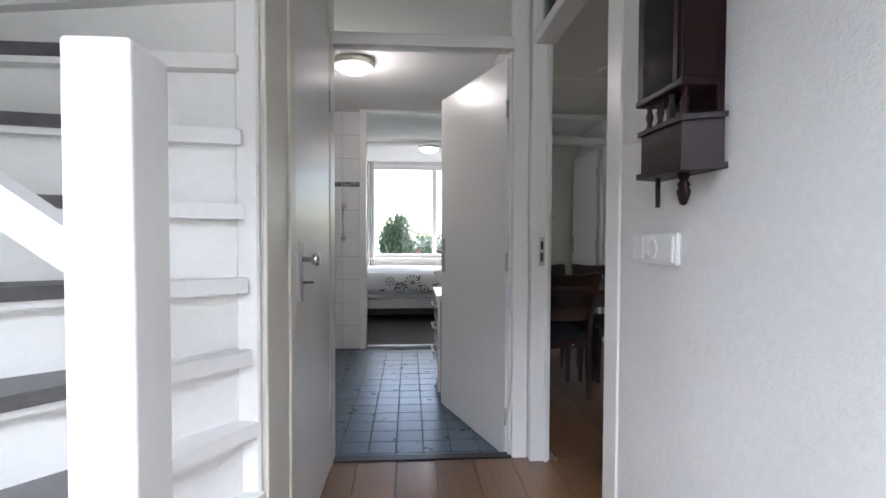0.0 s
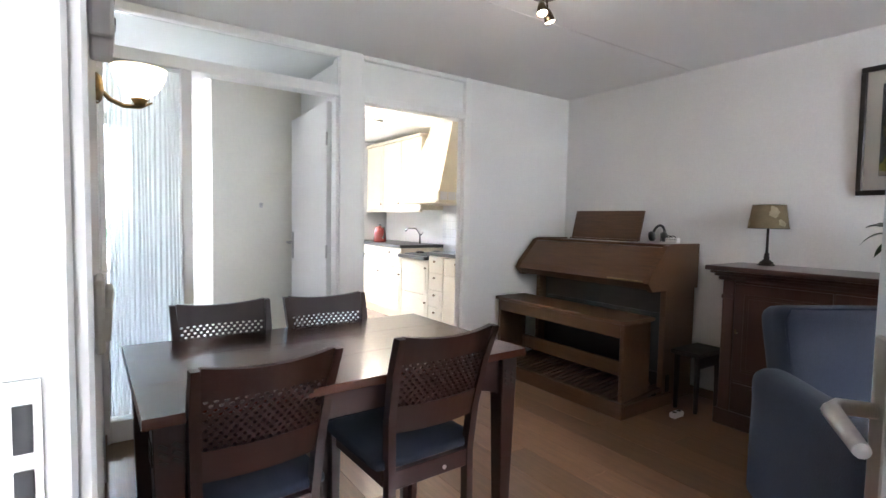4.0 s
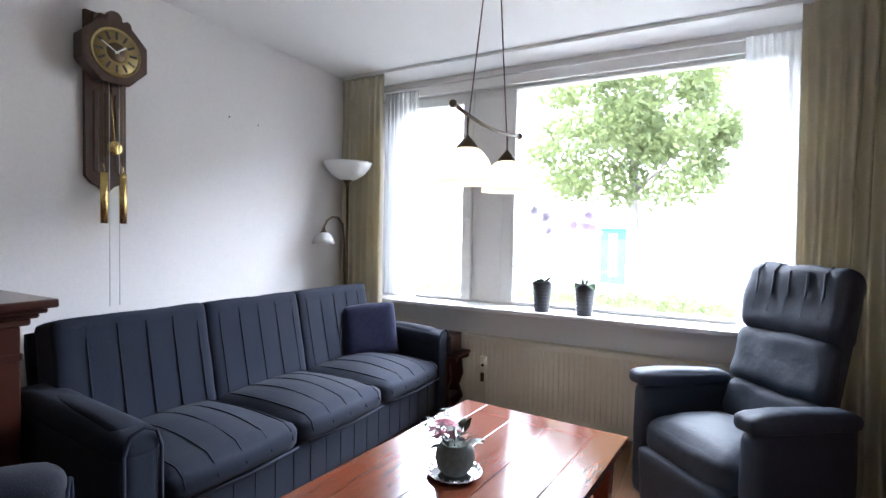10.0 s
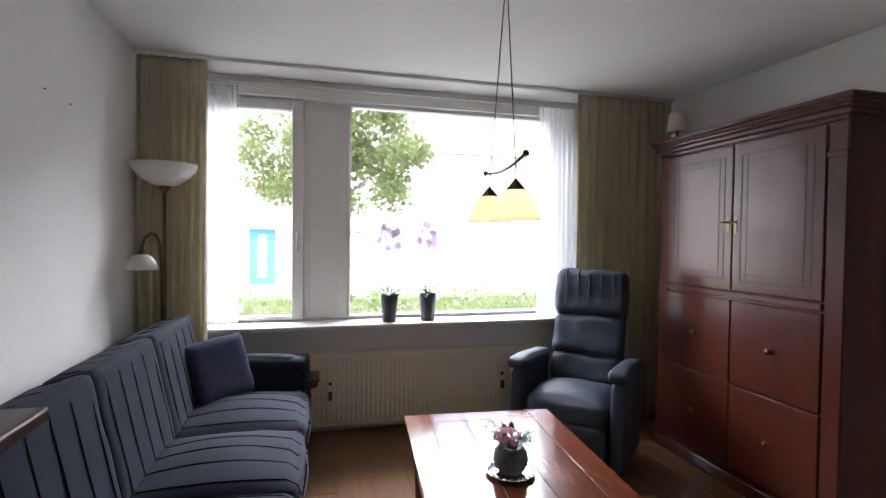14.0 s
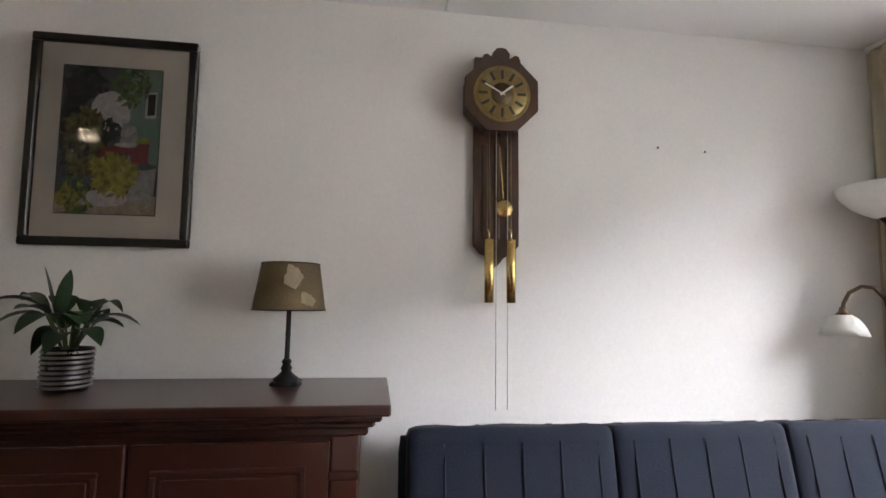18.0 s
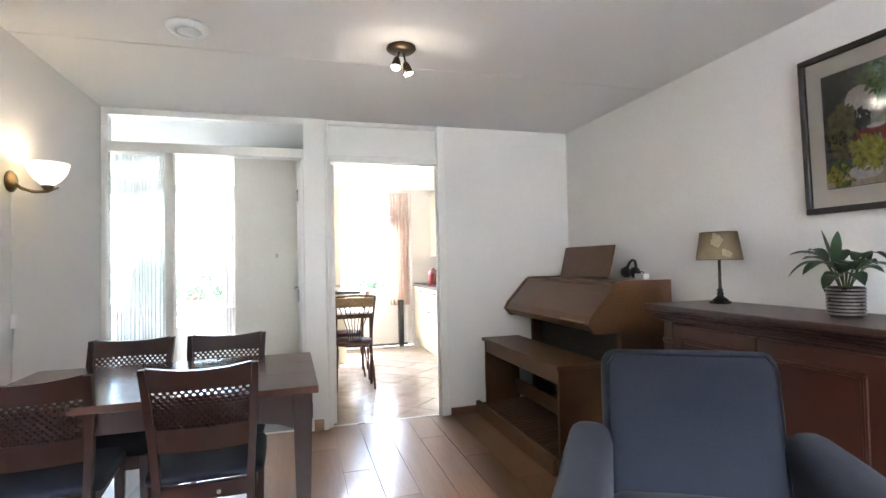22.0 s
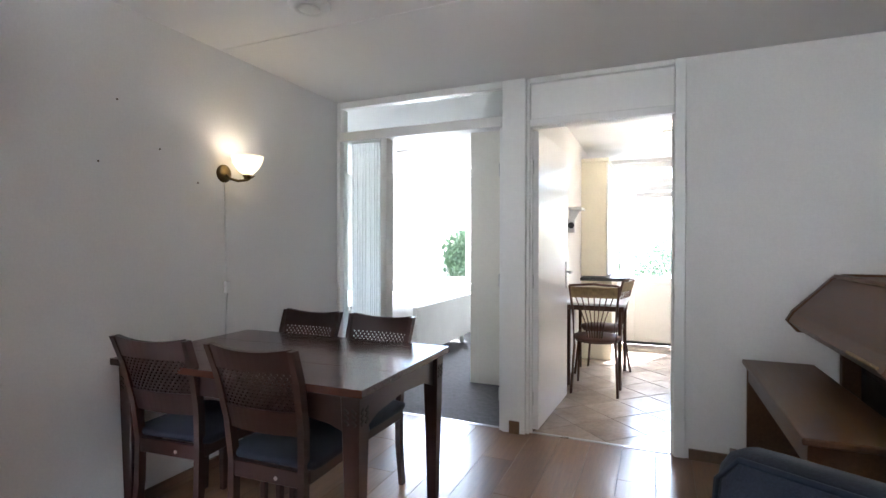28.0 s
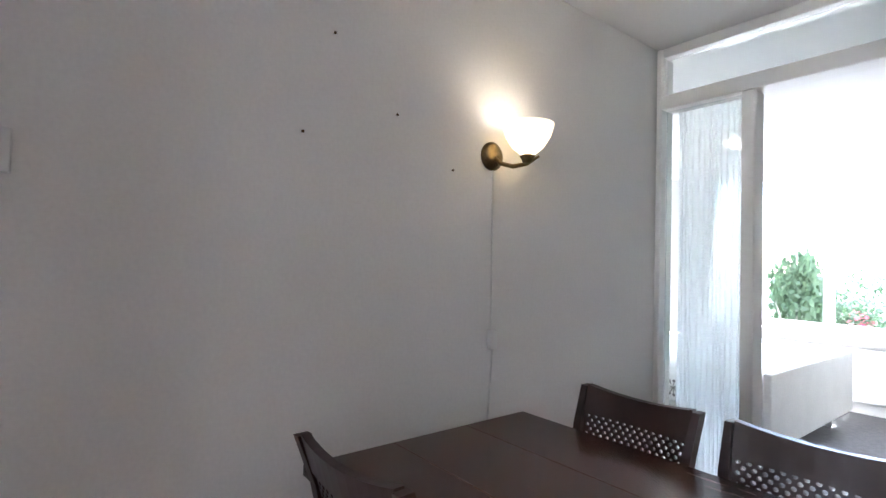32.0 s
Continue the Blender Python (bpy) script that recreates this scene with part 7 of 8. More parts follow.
part("bar", tube(bmesh.new(), [(-1.36, 5.690, 1.42), (-1.36, 5.63, 1.42), (-1.36, 5.62, 1.40), (-1.36, 5.62, 1.11), (-1.36, 5.63, 1.09), (-1.36, 5.690, 1.09)], 0.013, 10), STEEL, gr)
for z in (1.42, 1.09):
    part("rosette", rod(bmesh.new(), (-1.36, 5.692, z), (-1.36, 5.68, z), 0.03, seg=18), STEEL, gr)
sd = thing("soap_dish", "small chrome soap dish on the shower wall", "soap dish", pose(-1.99, 5.692, 1.13))
part("tray", bx(-0.06, -0.08, 0.0, 0.06, 0.0, 0.02, b=0.008), CHROME, sd)
part("soap", pad(bmesh.new(), -0.035, -0.065, 0.02, 0.035, -0.02, 0.045, 0.012, 0, 6), CERAMIC, sd)
wcb = thing("toilet", "white wall-hung toilet with closed lid", "toilet", pose(-2.115, 4.66, -0.03, 0, 0, 0))
bm = bmesh.new()
rings = []
for z, f in ((0.10, 0.55), (0.18, 0.75), (0.28, 0.95), (0.40, 1.0)):
    rings.append([bm.verts.new((0.02 + (0.30 + 0.28 * math.cos(a)) * f if math.cos(a) > -0.6 else 0.0, 0.185 * f * math.sin(a), z)) for a in [2 * math.pi * i / 28 for i in range(28)]])
for a, b in zip(rings, rings[1:]):
    for i in range(28):
        f = bm.faces.new((a[i], a[(i + 1) % 28], b[(i + 1) % 28], b[i]))
        f.smooth = True
bm.faces.new(rings[0][::-1])
bm.faces.new(rings[-1])
part("bowl", bm, CERAMIC, wcb)
bm = prism(bmesh.new(), [(0.02 + max(0.0, 0.30 + 0.295 * math.cos(a)), 0.19 * math.sin(a)) for a in [2 * math.pi * i / 28 for i in range(28)]], "z", 0.402, 0.438)
part("lid", bm, CERAMIC, wcb)
part("flush_plate", bx(0.0, -0.12, 1.0, 0.012, 0.12, 1.16, b=0.004), CERAMIC, wcb)
van = thing("washbasin_cabinet", "pale bathroom vanity cabinet with white drawer fronts", "cabinet", pose(-0.08, 4.12, -0.03))
part("body", bx(-0.40, -0.04, 0.03, -0.002, 0.50, 0.70, b=0.003), surface("pale_wood_side", (0.50, 0.38, 0.29), 0.5, 0.06, 5, 50, 0.006), van)
for k, (z0, z1) in enumerate(((0.05, 0.36), (0.37, 0.54), (0.55, 0.70))):
    f = part("drawer_front", bx(-0.418, -0.035, z0, -0.401, 0.495, z1, b=0.003), CERAMIC, van)
    part("handle", tube(bmesh.new(), [(-0.418, 0.10, z1 - 0.06), (-0.445, 0.11, z1 - 0.06), (-0.445, 0.33, z1 - 0.06), (-0.418, 0.34, z1 - 0.06)], 0.007, 8), STEEL, f)
part("counter", bx(-0.43, -0.05, 0.70, -0.002, 0.51, 0.735, b=0.004), CERAMIC, van)
ba = thing("washbasin", "white round washbasin bowl", "washbasin", pose(-0.32, 4.22, 0.706))
part("bowl", lathe(bmesh.new(), [(0, 0), (0.09, 0.0), (0.16, 0.06), (0.205, 0.155), (0.198, 0.157), (0.15, 0.07), (0.08, 0.02), (0, 0.015)], 36), CERAMIC, ba)
part("tap", tube(bmesh.new(), [(0.16, 0.12, 0.03), (0.16, 0.12, 0.24), (0.12, 0.09, 0.27), (0.06, 0.05, 0.255)], 0.011, 10), CHROME, ba)

# ---- bedroom ----
bed = thing("bed", "double bed with white duvet and grey flower print", "bed", pose(-0.94, 7.80, 0))
# the foot of the bed is its long side towards the bathroom; pale frame round it
part("frame", bx(-1.0, -0.82, 0.18, 1.0, 0.85, 0.30, b=0.01), BEDBASE, bed)
part("footboard", bx(0.98, -0.86, 0.14, 1.03, 0.90, 0.64, b=0.012, seg=2), BEDBASE, bed, "pale grey padded footboard")
part("mattress", pad(bmesh.new(), -0.98, -0.80, 0.29, 0.975, 0.85, 0.52, 0.06, 0.0, 8), BEDLINEN, bed)
duvet = part("duvet", pad(bmesh.new(), -0.97, -0.90, 0.36, 0.972, 0.86, 0.62, 0.10, 0.03, 22, 0.018, 4), BEDLINEN, bed, "white duvet with grey flower print")
for sx in (-0.85, 0.9):
    for sy in (-0.7, 0.75):
        part("leg", rod(bmesh.new(), (sx, sy, 0.0), (sx, sy, 0.19), 0.025, 0.03), BEDBASE, bed)
part("under_board", bx(-0.97, -0.78, 0.10, 0.97, -0.76, 0.18), DARKPLASTIC, bed)
part("pillow", pad(bmesh.new(), -0.95, -0.55, 0.60, -0.50, 0.15, 0.74, 0.07, 0.03, 10, 0.01, 2), BEDLINEN, bed)
q = random.Random(31)
for cx, cz, s, n in ((0.28, 0.52, 0.09, 13), (0.12, 0.46, 0.06, 10), (0.43, 0.44, 0.05, 9), (0.0, 0.54, 0.05, 8)):
    fl_ = bmesh.new()
    for k in range(n):
        a = 2 * math.pi * k / n
        e = Vector((cx + s * math.cos(a), -0.925, cz + s * math.sin(a)))
        tube(fl_, [Vector((cx, -0.92, cz)), e], 0.0028, 4)
        vs = [fl_.verts.new(e + Vector((0.012 * math.cos(b), -0.002, 0.012 * math.sin(b)))) for b in [2 * math.pi * i / 7 for i in range(7)]]
        fl_.faces.new(vs)
    part("flower_print", fl_, PRINTGREY, duvet)
for k in range(14):
    cx, cz, a = q.uniform(-0.15, 0.75), q.uniform(0.40, 0.55), q.uniform(-0.4, 1.4)
    lb = bmesh.new()
    pts = [(0, 0), (0.025, 0.012), (0.06, 0.012), (0.085, 0), (0.06, -0.012), (0.025, -0.012)]
    lb.faces.new([lb.verts.new((cx + u * math.cos(a) - v * math.sin(a), -0.924, cz + u * math.sin(a) + v * math.cos(a))) for u, v in pts])
    part("leaf_print", lb, PRINTGREY, duvet)
blamp = thing("ceiling_lamp", "round white glass ceiling lamp in the bedroom", "ceiling lamp", pose(-0.42, 7.75, H))
part("rim", lathe(bmesh.new(), [(0, 0), (0.15, 0), (0.155, -0.02), (0.14, -0.03), (0, -0.03)], 32), SWITCHWHITE, blamp)
part("glass", lathe(bmesh.new(), [(0.14, -0.03), (0.12, -0.06), (0.06, -0.085), (0, -0.09)], 32), LAMPGLOW, blamp, "white glass dome")
tagged(curtain("curtain", "pale grey bedroom curtain drawn to the side", -1.60, -1.30, NY - 0.12, 0.05, H - 0.03, 7, 0.03, BEDLINEN, seed=14), group="bedroom curtains")
tagged(curtain("curtain", "pale grey bedroom curtain drawn to the side", 0.30, 0.55, NY - 0.12, 0.05, H - 0.03, 6, 0.03, BEDLINEN, seed=15), group="bedroom curtains")
brad = thing("bedroom_radiator", "white panel radiator under the bedroom window", "radiator", pose(0, 0, 0))
part("panel", bx(-1.2, NY - 0.10, 0.12, 0.3, NY - 0.06, 0.60, b=0.004), SWITCHWHITE, brad)
bm = bmesh.new()
for k in range(44):
    box(bm, -1.18 + k * 0.0335, NY - 0.106, 0.15, -1.163 + k * 0.0335, NY - 0.1001, 0.57)
part("ribs", bm, SWITCHWHITE, brad)
hook = thing("wall_hook", "small metal hook on the cream closet wall", "hook", pose(1.10, 6.77, 1.35))
part("peg", tube(bmesh.new(), [(0, 0, 0), (0, -0.03, 0.0), (0, -0.035, 0.015)], 0.006, 8), STEEL, hook)
part("plate", bx(-0.012, -0.004, -0.02, 0.012, 0.0, 0.02, b=0.001), STEEL, hook)

# ---- kitchen ----
KX = 3.0


def base_unit(y0, y1, kind, top=0.86):
    t = thing("kitchen_base_unit", "cream kitchen base unit with framed panel fronts", "cabinet", pose(KX, y0, 0), "kitchen base units")
    w = y1 - y0
    part("body", bx(0.02, 0.002, 0.10, W - KX - 0.002, w - 0.002, top), KCREAM, t)
    part("toe_kick", bx(0.06, 0.002, 0.0, 0.10, w - 0.002, 0.10), KCREAM, t)
    rows = {"door": [(0.11, 0.66, True), (0.67, top - 0.01, False)], "drawers": [(0.11, 0.29, False), (0.30, 0.48, False), (0.49, 0.67, False), (0.68, top - 0.01, False)], "double": [(0.11, 0.40, True), (0.41, top - 0.01, True)]}[kind]
    for z0, z1, arched in rows:
        f = part("front", bx(0.0, 0.006, z0, 0.0195, w - 0.006, z1, b=0.004), KCREAM, t)
        n = 7
        h = z1 - z0
        arch = min(0.05, h * 0.15) if arched else 0
        poly = [(0.05, z0 + 0.045), (w - 0.05, z0 + 0.045)] + [(w - 0.05 - (w - 0.10) * i / n, z1 - 0.045 - arch + arch * math.sin(math.pi * i / n)) for i in range(n + 1)]
        part("raised_panel", prism(bmesh.new(), poly, "x", -0.006, 0.0), KCREAM, f)
        part("knob", turned(lathe(bmesh.new(), [(0, 0), (0.006, 0), (0.007, 0.01), (0.013, 0.015), (0.010, 0.024), (0, 0.026)], 12), pose(-0.005, w / 2 if not arched else 0.04, z1 - 0.05 if not arched else z1 - 0.08, 0, -90, 0)), OLDBRASS, f)
    return t


base_unit(5.98, 6.35, "drawers")
base_unit(6.352, 6.85, "door")
base_unit(6.852, 7.14, "drawers")
base_unit(7.142, 7.74, "double", 0.80)
base_unit(7.742, 8.30, "door", 0.90)
base_unit(8.302, 9.28, "door", 0.90)
wt_ = thing("worktop", "dark stone kitchen worktop", "worktop", pose(0, 0, 0))
part("slab", bx(KX - 0.02, 5.97, 0.862, W - 0.002, 7.138, 0.90, b=0.004), KTOP, wt_)
part("slab", bx(KX - 0.06, 7.14, 0.802, W - 0.002, 7.738, 0.84, b=0.004), KTOP, wt_)
part("slab", bx(KX - 0.02, 7.74, 0.902, W - 0.002, 9.29, 0.94, b=0.004), KTOP, wt_)
hob = thing("gas_hob", "dark gas hob set in the worktop", "hob", pose(0, 0, 0))
part("plate", bx(KX + 0.02, 7.17, 0.841, W - 0.08, 7.71, 0.852, b=0.003), DARKPLASTIC, hob)
for y in (7.30, 7.58):
    for x in (KX + 0.16, KX + 0.40):
        part("burner", lathe(bmesh.new(), [(0, 0.852), (0.05, 0.852), (0.05, 0.868), (0.03, 0.874), (0, 0.874)], 18, (x, y, 0)), BLACKIRON, hob)
tap = thing("kitchen_tap", "chrome kitchen mixer tap", "tap", pose(3.45, 8.05, 0.94))
part("body", tube(bmesh.new(), [(0, 0, 0), (0, 0, 0.12), (-0.05, 0.02, 0.20), (-0.16, 0.05, 0.20), (-0.19, 0.06, 0.16)], 0.013, 10), CHROME, tap)
part("lever", tube(bmesh.new(), [(0, 0, 0.10), (0.02, -0.05, 0.15)], 0.007, 8), CHROME, tap)
ket = thing("kettle", "dark red electric kettle on the worktop", "kettle", pose(3.12, 8.55, 0.94))
part("body", lathe(bmesh.new(), [(0, 0.0), (0.085, 0.0), (0.09, 0.02), (0.078, 0.14), (0.06, 0.20), (0.03, 0.215), (0, 0.22)], 28), KETTLE, ket)
part("handle", tube(bmesh.new(), [(0.0, -0.06, 0.20), (0.0, -0.12, 0.20), (0.0, -0.13, 0.10), (0.0, -0.085, 0.05)], 0.011, 8), DARKPLASTIC, ket)
part("lid_knob", lathe(bmesh.new(), [(0, 0.215), (0.014, 0.218), (0.014, 0.235), (0, 0.24)], 12), DARKPLASTIC, ket)


def wall_unit(y0, y1):
    t = thing("kitchen_wall_unit", "cream kitchen wall cabinet with arched panel door", "cabinet", pose(3.27, y0, 0), "kitchen wall cabinets")
    w = y1 - y0
    part("body", bx(0.02, 0.002, 1.38, W - 3.27 - 0.002, w - 0.002, 2.28), KCREAM, t)
    f = part("door", bx(0.0, 0.005, 1.385, 0.0195, w - 0.005, 2.275, b=0.004), KCREAM, t)
    n = 9
    poly = [(0.06, 1.45), (w - 0.06, 1.45)] + [(w - 0.06 - (w - 0.12) * i / n, 2.13 + 0.07 * math.sin(math.pi * i / n)) for i in range(n + 1)]
    part("raised_panel", prism(bmesh.new(), poly, "x", -0.006, 0.0), KCREAM, f)
    part("knob", turned(lathe(bmesh.new(), [(0, 0), (0.006, 0), (0.007, 0.01), (0.013, 0.015), (0, 0.024)], 12), pose(-0.005, 0.04, 1.46, 0, -90, 0)), OLDBRASS, f)
    part("cornice", bx(-0.02, 0.0, 2.28, W - 3.27 - 0.002, w, 2.32, b=0.008), KCREAM, t)
    part("pelmet", bx(-0.01, 0.0, 1.345, 0.03, w, 1.38, b=0.006), KCREAM, t)
    return t


wall_unit(7.76, 8.25)
wall_unit(8.252, 8.75)
wall_unit(8.752, 9.26)
wall_unit(5.98, 6.45)
hood = thing("cooker_hood", "cream plastered cooker hood with a tiled edge", "cooker hood", pose(0, 0, 0))
bm = bmesh.new()
a = [bm.verts.new(p) for p in ((KX + 0.05, 7.02, 1.58), (W - 0.002, 7.02, 1.58), (W - 0.002, 7.745, 1.58), (KX + 0.05, 7.745, 1.58))]
b = [bm.verts.new(p) for p in ((3.34, 7.20, H - 0.002), (W - 0.002, 7.20, H - 0.002), (W - 0.002, 7.66, H - 0.002), (3.34, 7.66, H - 0.002))]
for i in range(4):
    bm.faces.new((a[i], a[(i + 1) % 4], b[(i + 1) % 4], b[i]))
bm.faces.new(a[::-1])
bm.faces.new(b)
bmesh.ops.recalc_face_normals(bm, faces=bm.faces[:])
part("chimney", bm, KCREAM, hood)
part("skirt", bx(KX + 0.03, 7.005, 1.46, W - 0.002, 7.75, 1.58, b=0.004), KCREAM, hood)
for k in range(7):
    part("edge_tile", bx(KX + 0.022, 7.02 + 0.104 * k, 1.475, KX + 0.0295, 7.115 + 0.104 * k, 1.565, b=0.002), WALLTILE, hood)
for k in range(5):
    part("edge_tile", bx(KX + 0.05 + 0.104 * k, 6.998, 1.475, KX + 0.145 + 0.104 * k, 7.0045, 1.565, b=0.002), WALLTILE, hood)
part("mantel_shelf", bx(KX - 0.02, 6.99, 1.435, W - 0.002, 7.755, 1.46, b=0.006), KCREAM, hood)
spl = thing("backsplash", "pale square tiled backsplash behind the hob", "tiles", pose(0, 0, 0), kind="structure")
part("grout", bx(W - 0.006, 6.46, 0.94, W - 0.001, 7.758, 1.43), WALLGROUT, spl)
stile = bx(-0.0025, -0.0485, -0.0485, 0.0025, 0.0485, 0.0485, b=0.0012)
sme = bpy.data.meshes.new("tile")
stile.to_mesh(sme)
stile.free()
sme.materials.append(WALLTILE)
for i in range(13):
    for j in range(5):
        o = new("tile", sme)
        o.parent = spl
        o.matrix_local = pose(W - 0.0075, 6.512 + 0.1 * i, 0.99 + 0.1 * j - 0.0)
kl = thing("kitchen_spotlight", "ceiling spotlight with three lit heads in the kitchen", "ceiling lamp", pose(2.50, 7.57, H))
part("canopy", lathe(bmesh.new(), [(0, 0), (0.06, 0), (0.062, -0.012), (0.03, -0.025), (0, -0.025)], 28), STEEL, kl)
part("bar", rod(bmesh.new(), (-0.14, 0, -0.035), (0.14, 0, -0.035), 0.010), STEEL, kl)
for x, w in ((-0.12, (-0.3, -0.4, -0.8)), (0.0, (0.1, -0.5, -0.8)), (0.12, (0.4, 0.2, -0.8))):
    spot_head(kl, (x, 0, -0.075), w, STEEL)
tc_ = thing("tall_cabinet", "cream hanging cabinet with a glazed door above a breakfast bar", "cabinet", pose(0, 0, 0))
part("body", bx(1.532, 8.20, 0.93, 1.80, 9.10, 2.20, b=0.003), KCREAM, tc_)
part("cornice", bx(1.532, 8.17, 2.20, 1.83, 9.13, 2.24, b=0.008), KCREAM, tc_)
part("door_frame", bx(1.801, 8.21, 0.95, 1.818, 9.09, 2.19, b=0.004), PAINT, tc_)
bar_ = thing("breakfast_bar", "dark topped breakfast bar unit on a cream base", "counter", pose(0, 0, 0))
part("top", bx(1.532, 8.12, 0.88, 2.04, 9.15, 0.915, b=0.005), KTOP, bar_)
part("base", bx(1.532, 8.22, 0.0, 1.86, 9.15, 0.88, b=0.004), KCREAM, bar_)
shl = thing("wall_shelf", "small white wall shelf with a clock-like jar", "shelf", pose(1.532, 7.45, 1.62))
part("board", bx(0.0, -0.14, 0.0, 0.12, 0.14, 0.02, b=0.004), PAINT, shl)
part("bracket", prism(bmesh.new(), [(0.0, -0.16), (0.02, -0.14), (0.10, 0.0), (0.0, 0.0)], "y", -0.02, 0.02), PAINT, shl)
wcl = thing("coffee_grinder", "small white wall gadget with a dark round face", "grinder", pose(1.532, 7.30, 1.46))
part("body", bx(0.0, -0.05, -0.07, 0.07, 0.05, 0.06, b=0.012, seg=2), SWITCHWHITE, wcl)
part("face", rod(bmesh.new(), (0.035, -0.0501, 0.0), (0.035, -0.058, 0.0), 0.03, seg=18), DARKPLASTIC, wcl)
kt = thing("kitchen_table", "small brown kitchen table on metal legs", "table", pose(1.80, 7.42, 0))
part("tabletop", bx(-0.26, -0.42, 0.735, 0.27, 0.42, 0.757, b=0.005), SILLSTONE, kt, "pale laminate top")
part("table_frame", bx(-0.245, -0.405, 0.69, 0.255, 0.405, 0.735, b=0.003), CHAIRMETAL, kt)
for sx in (-1, 1):
    for sy in (-1, 1):
        part("leg", rod(bmesh.new(), (sx * 0.22, sy * 0.37, 0.0), (sx * 0.22, sy * 0.37, 0.69), 0.016), CHAIRMETAL, kt)


def kitchen_chair(at):
    t = thing("kitchen_chair", "brown metal kitchen chair with cane crest and padded seat", "chair", at, "chairs in the kitchen")
    for sx in (-1, 1):
        part("front_leg", tube(bmesh.new(), [(sx * 0.19, 0.20, 0.0), (sx * 0.17, 0.16, 0.44)], 0.011, 8), CHAIRMETAL, t)
        part("back_leg", tube(bmesh.new(), [(sx * 0.19, -0.23, 0.0), (sx * 0.17, -0.17, 0.40), (sx * 0.18, -0.20, 0.70), (sx * 0.20, -0.26, 0.93)], 0.011, 8), CHAIRMETAL, t)
    part("seat", lathe(bmesh.new(), [(0, 0.44), (0.19, 0.44), (0.205, 0.455), (0.20, 0.475), (0.12, 0.487), (0, 0.49)], 30), CHAIRSEAT, t, "brown padded seat")
    part("crest", turned(bx(-0.20, -0.008, -0.05, 0.20, 0.008, 0.045, b=0.006), pose(0, -0.245, 0.875, 12, 0, 0)), CANE, t, "pale cane crest")
    part("crest_rail", tube(bmesh.new(), [(-0.20, -0.262, 0.93), (0.0, -0.268, 0.945), (0.20, -0.262, 0.93)], 0.010, 8), CHAIRMETAL, t)
    for k in range(7):
        x = -0.105 + 0.035 * k
        part("spindle", tube(bmesh.new(), [(x * 0.55, -0.185, 0.48), (x * 0.75, -0.20, 0.62), (x * 1.45, -0.235, 0.83)], 0.005, 6), CHAIRMETAL, t)
    part("seat_ring", tube(bmesh.new(), [(0.18 * math.cos(a), 0.18 * math.sin(a), 0.435) for a in [2 * math.pi * i / 24 for i in range(25)]], 0.008, 6), CHAIRMETAL, t)
    return t


kc = kitchen_chair(pose(1.83, 7.02, 0, 0, 0, 0))
copy_thing(kc, pose(1.81, 7.62, 0, 0, 0, 78))
tagged(curtain("curtain", "pink-beige patterned kitchen curtain gathered to the side", 2.63, 2.92, NY - 0.05, 0.62, 2.33, 6, 0.03, KCURTAIN, seed=24), group="kitchen curtain")

# ---- garden behind the house ----
def shrub(name, label, x, y, z, r, n, mat, seed, flowers=None):
    t = thing(name, label, "shrub", pose(x, y, z))
    for k in range(5):
        a = k * 1.26
        part("stem", tube(bmesh.new(), [(0, 0, 0), (0.2 * r * math.cos(a), 0.2 * r * math.sin(a), 0.5 * r), (0.5 * r * math.cos(a), 0.5 * r * math.sin(a), 1.1 * r)], [0.02, 0.014, 0.006], 6), BARK, t)
    bm = bmesh.new()
    q = random.Random(seed)
    for k in range(12):
        c = (q.uniform(-0.7, 0.7) * r, q.uniform(-0.5, 0.5) * r, (0.5 + q.uniform(0, 1.1)) * r)
        scatter(bm, c, (0.45 * r, 0.45 * r, 0.40 * r), n, 0.035, seed + k, 0.1)
    tagged(part("foliage", bm, mat, t), kind="stuff")
    if flowers:
        bm = bmesh.new()
        for k in range(4):
            scatter(bm, (q.uniform(-0.6, 0.6) * r, -0.4 * r, (0.7 + q.uniform(0, 0.7)) * r), (0.3 * r, 0.2 * r, 0.3 * r), 60, 0.03, seed + 50 + k, 0.1)
        tagged(part("blossom", bm, flowers, t), kind="stuff")
    return t

# black strip at the back door's hinge side, built as a slim capped box
black_strip = thing("slim_bin", "tall black strip at the hinge side of the kitchen garden door", "bin", pose(2.775, 9.22, 0))
part("body", bx(-0.035, -0.05, 0.0, 0.035, 0.05, 0.66, b=0.008), DARKPLASTIC, black_strip)
part("lid", bx(-0.038, -0.053, 0.661, 0.038, 0.053, 0.70, b=0.010, seg=2), DARKPLASTIC, black_strip)

# ---- outside ----
bm = bmesh.new()
bmesh.ops.create_grid(bm, x_segments=2, y_segments=2, size=400)
for v in bm.verts:
    v.co.z = -0.72
setting("ground", bm, PAVING, "pale paved ground reaching to the horizon", "ground")
setting("front_garden", bx(-6, -4.9, -0.75, 10, -0.3, -0.12), PAVING, "pale paved front garden", "ground")
setting("road", bx(-60, -12.5, -0.715, 60, -7.0, -0.70), ASPHALT, "grey asphalt street", "road")
setting("back_terrace", bx(-8, NY + 0.25, -0.75, 10, NY + 14, -0.06), PAVING, "pale garden terrace", "terrace")


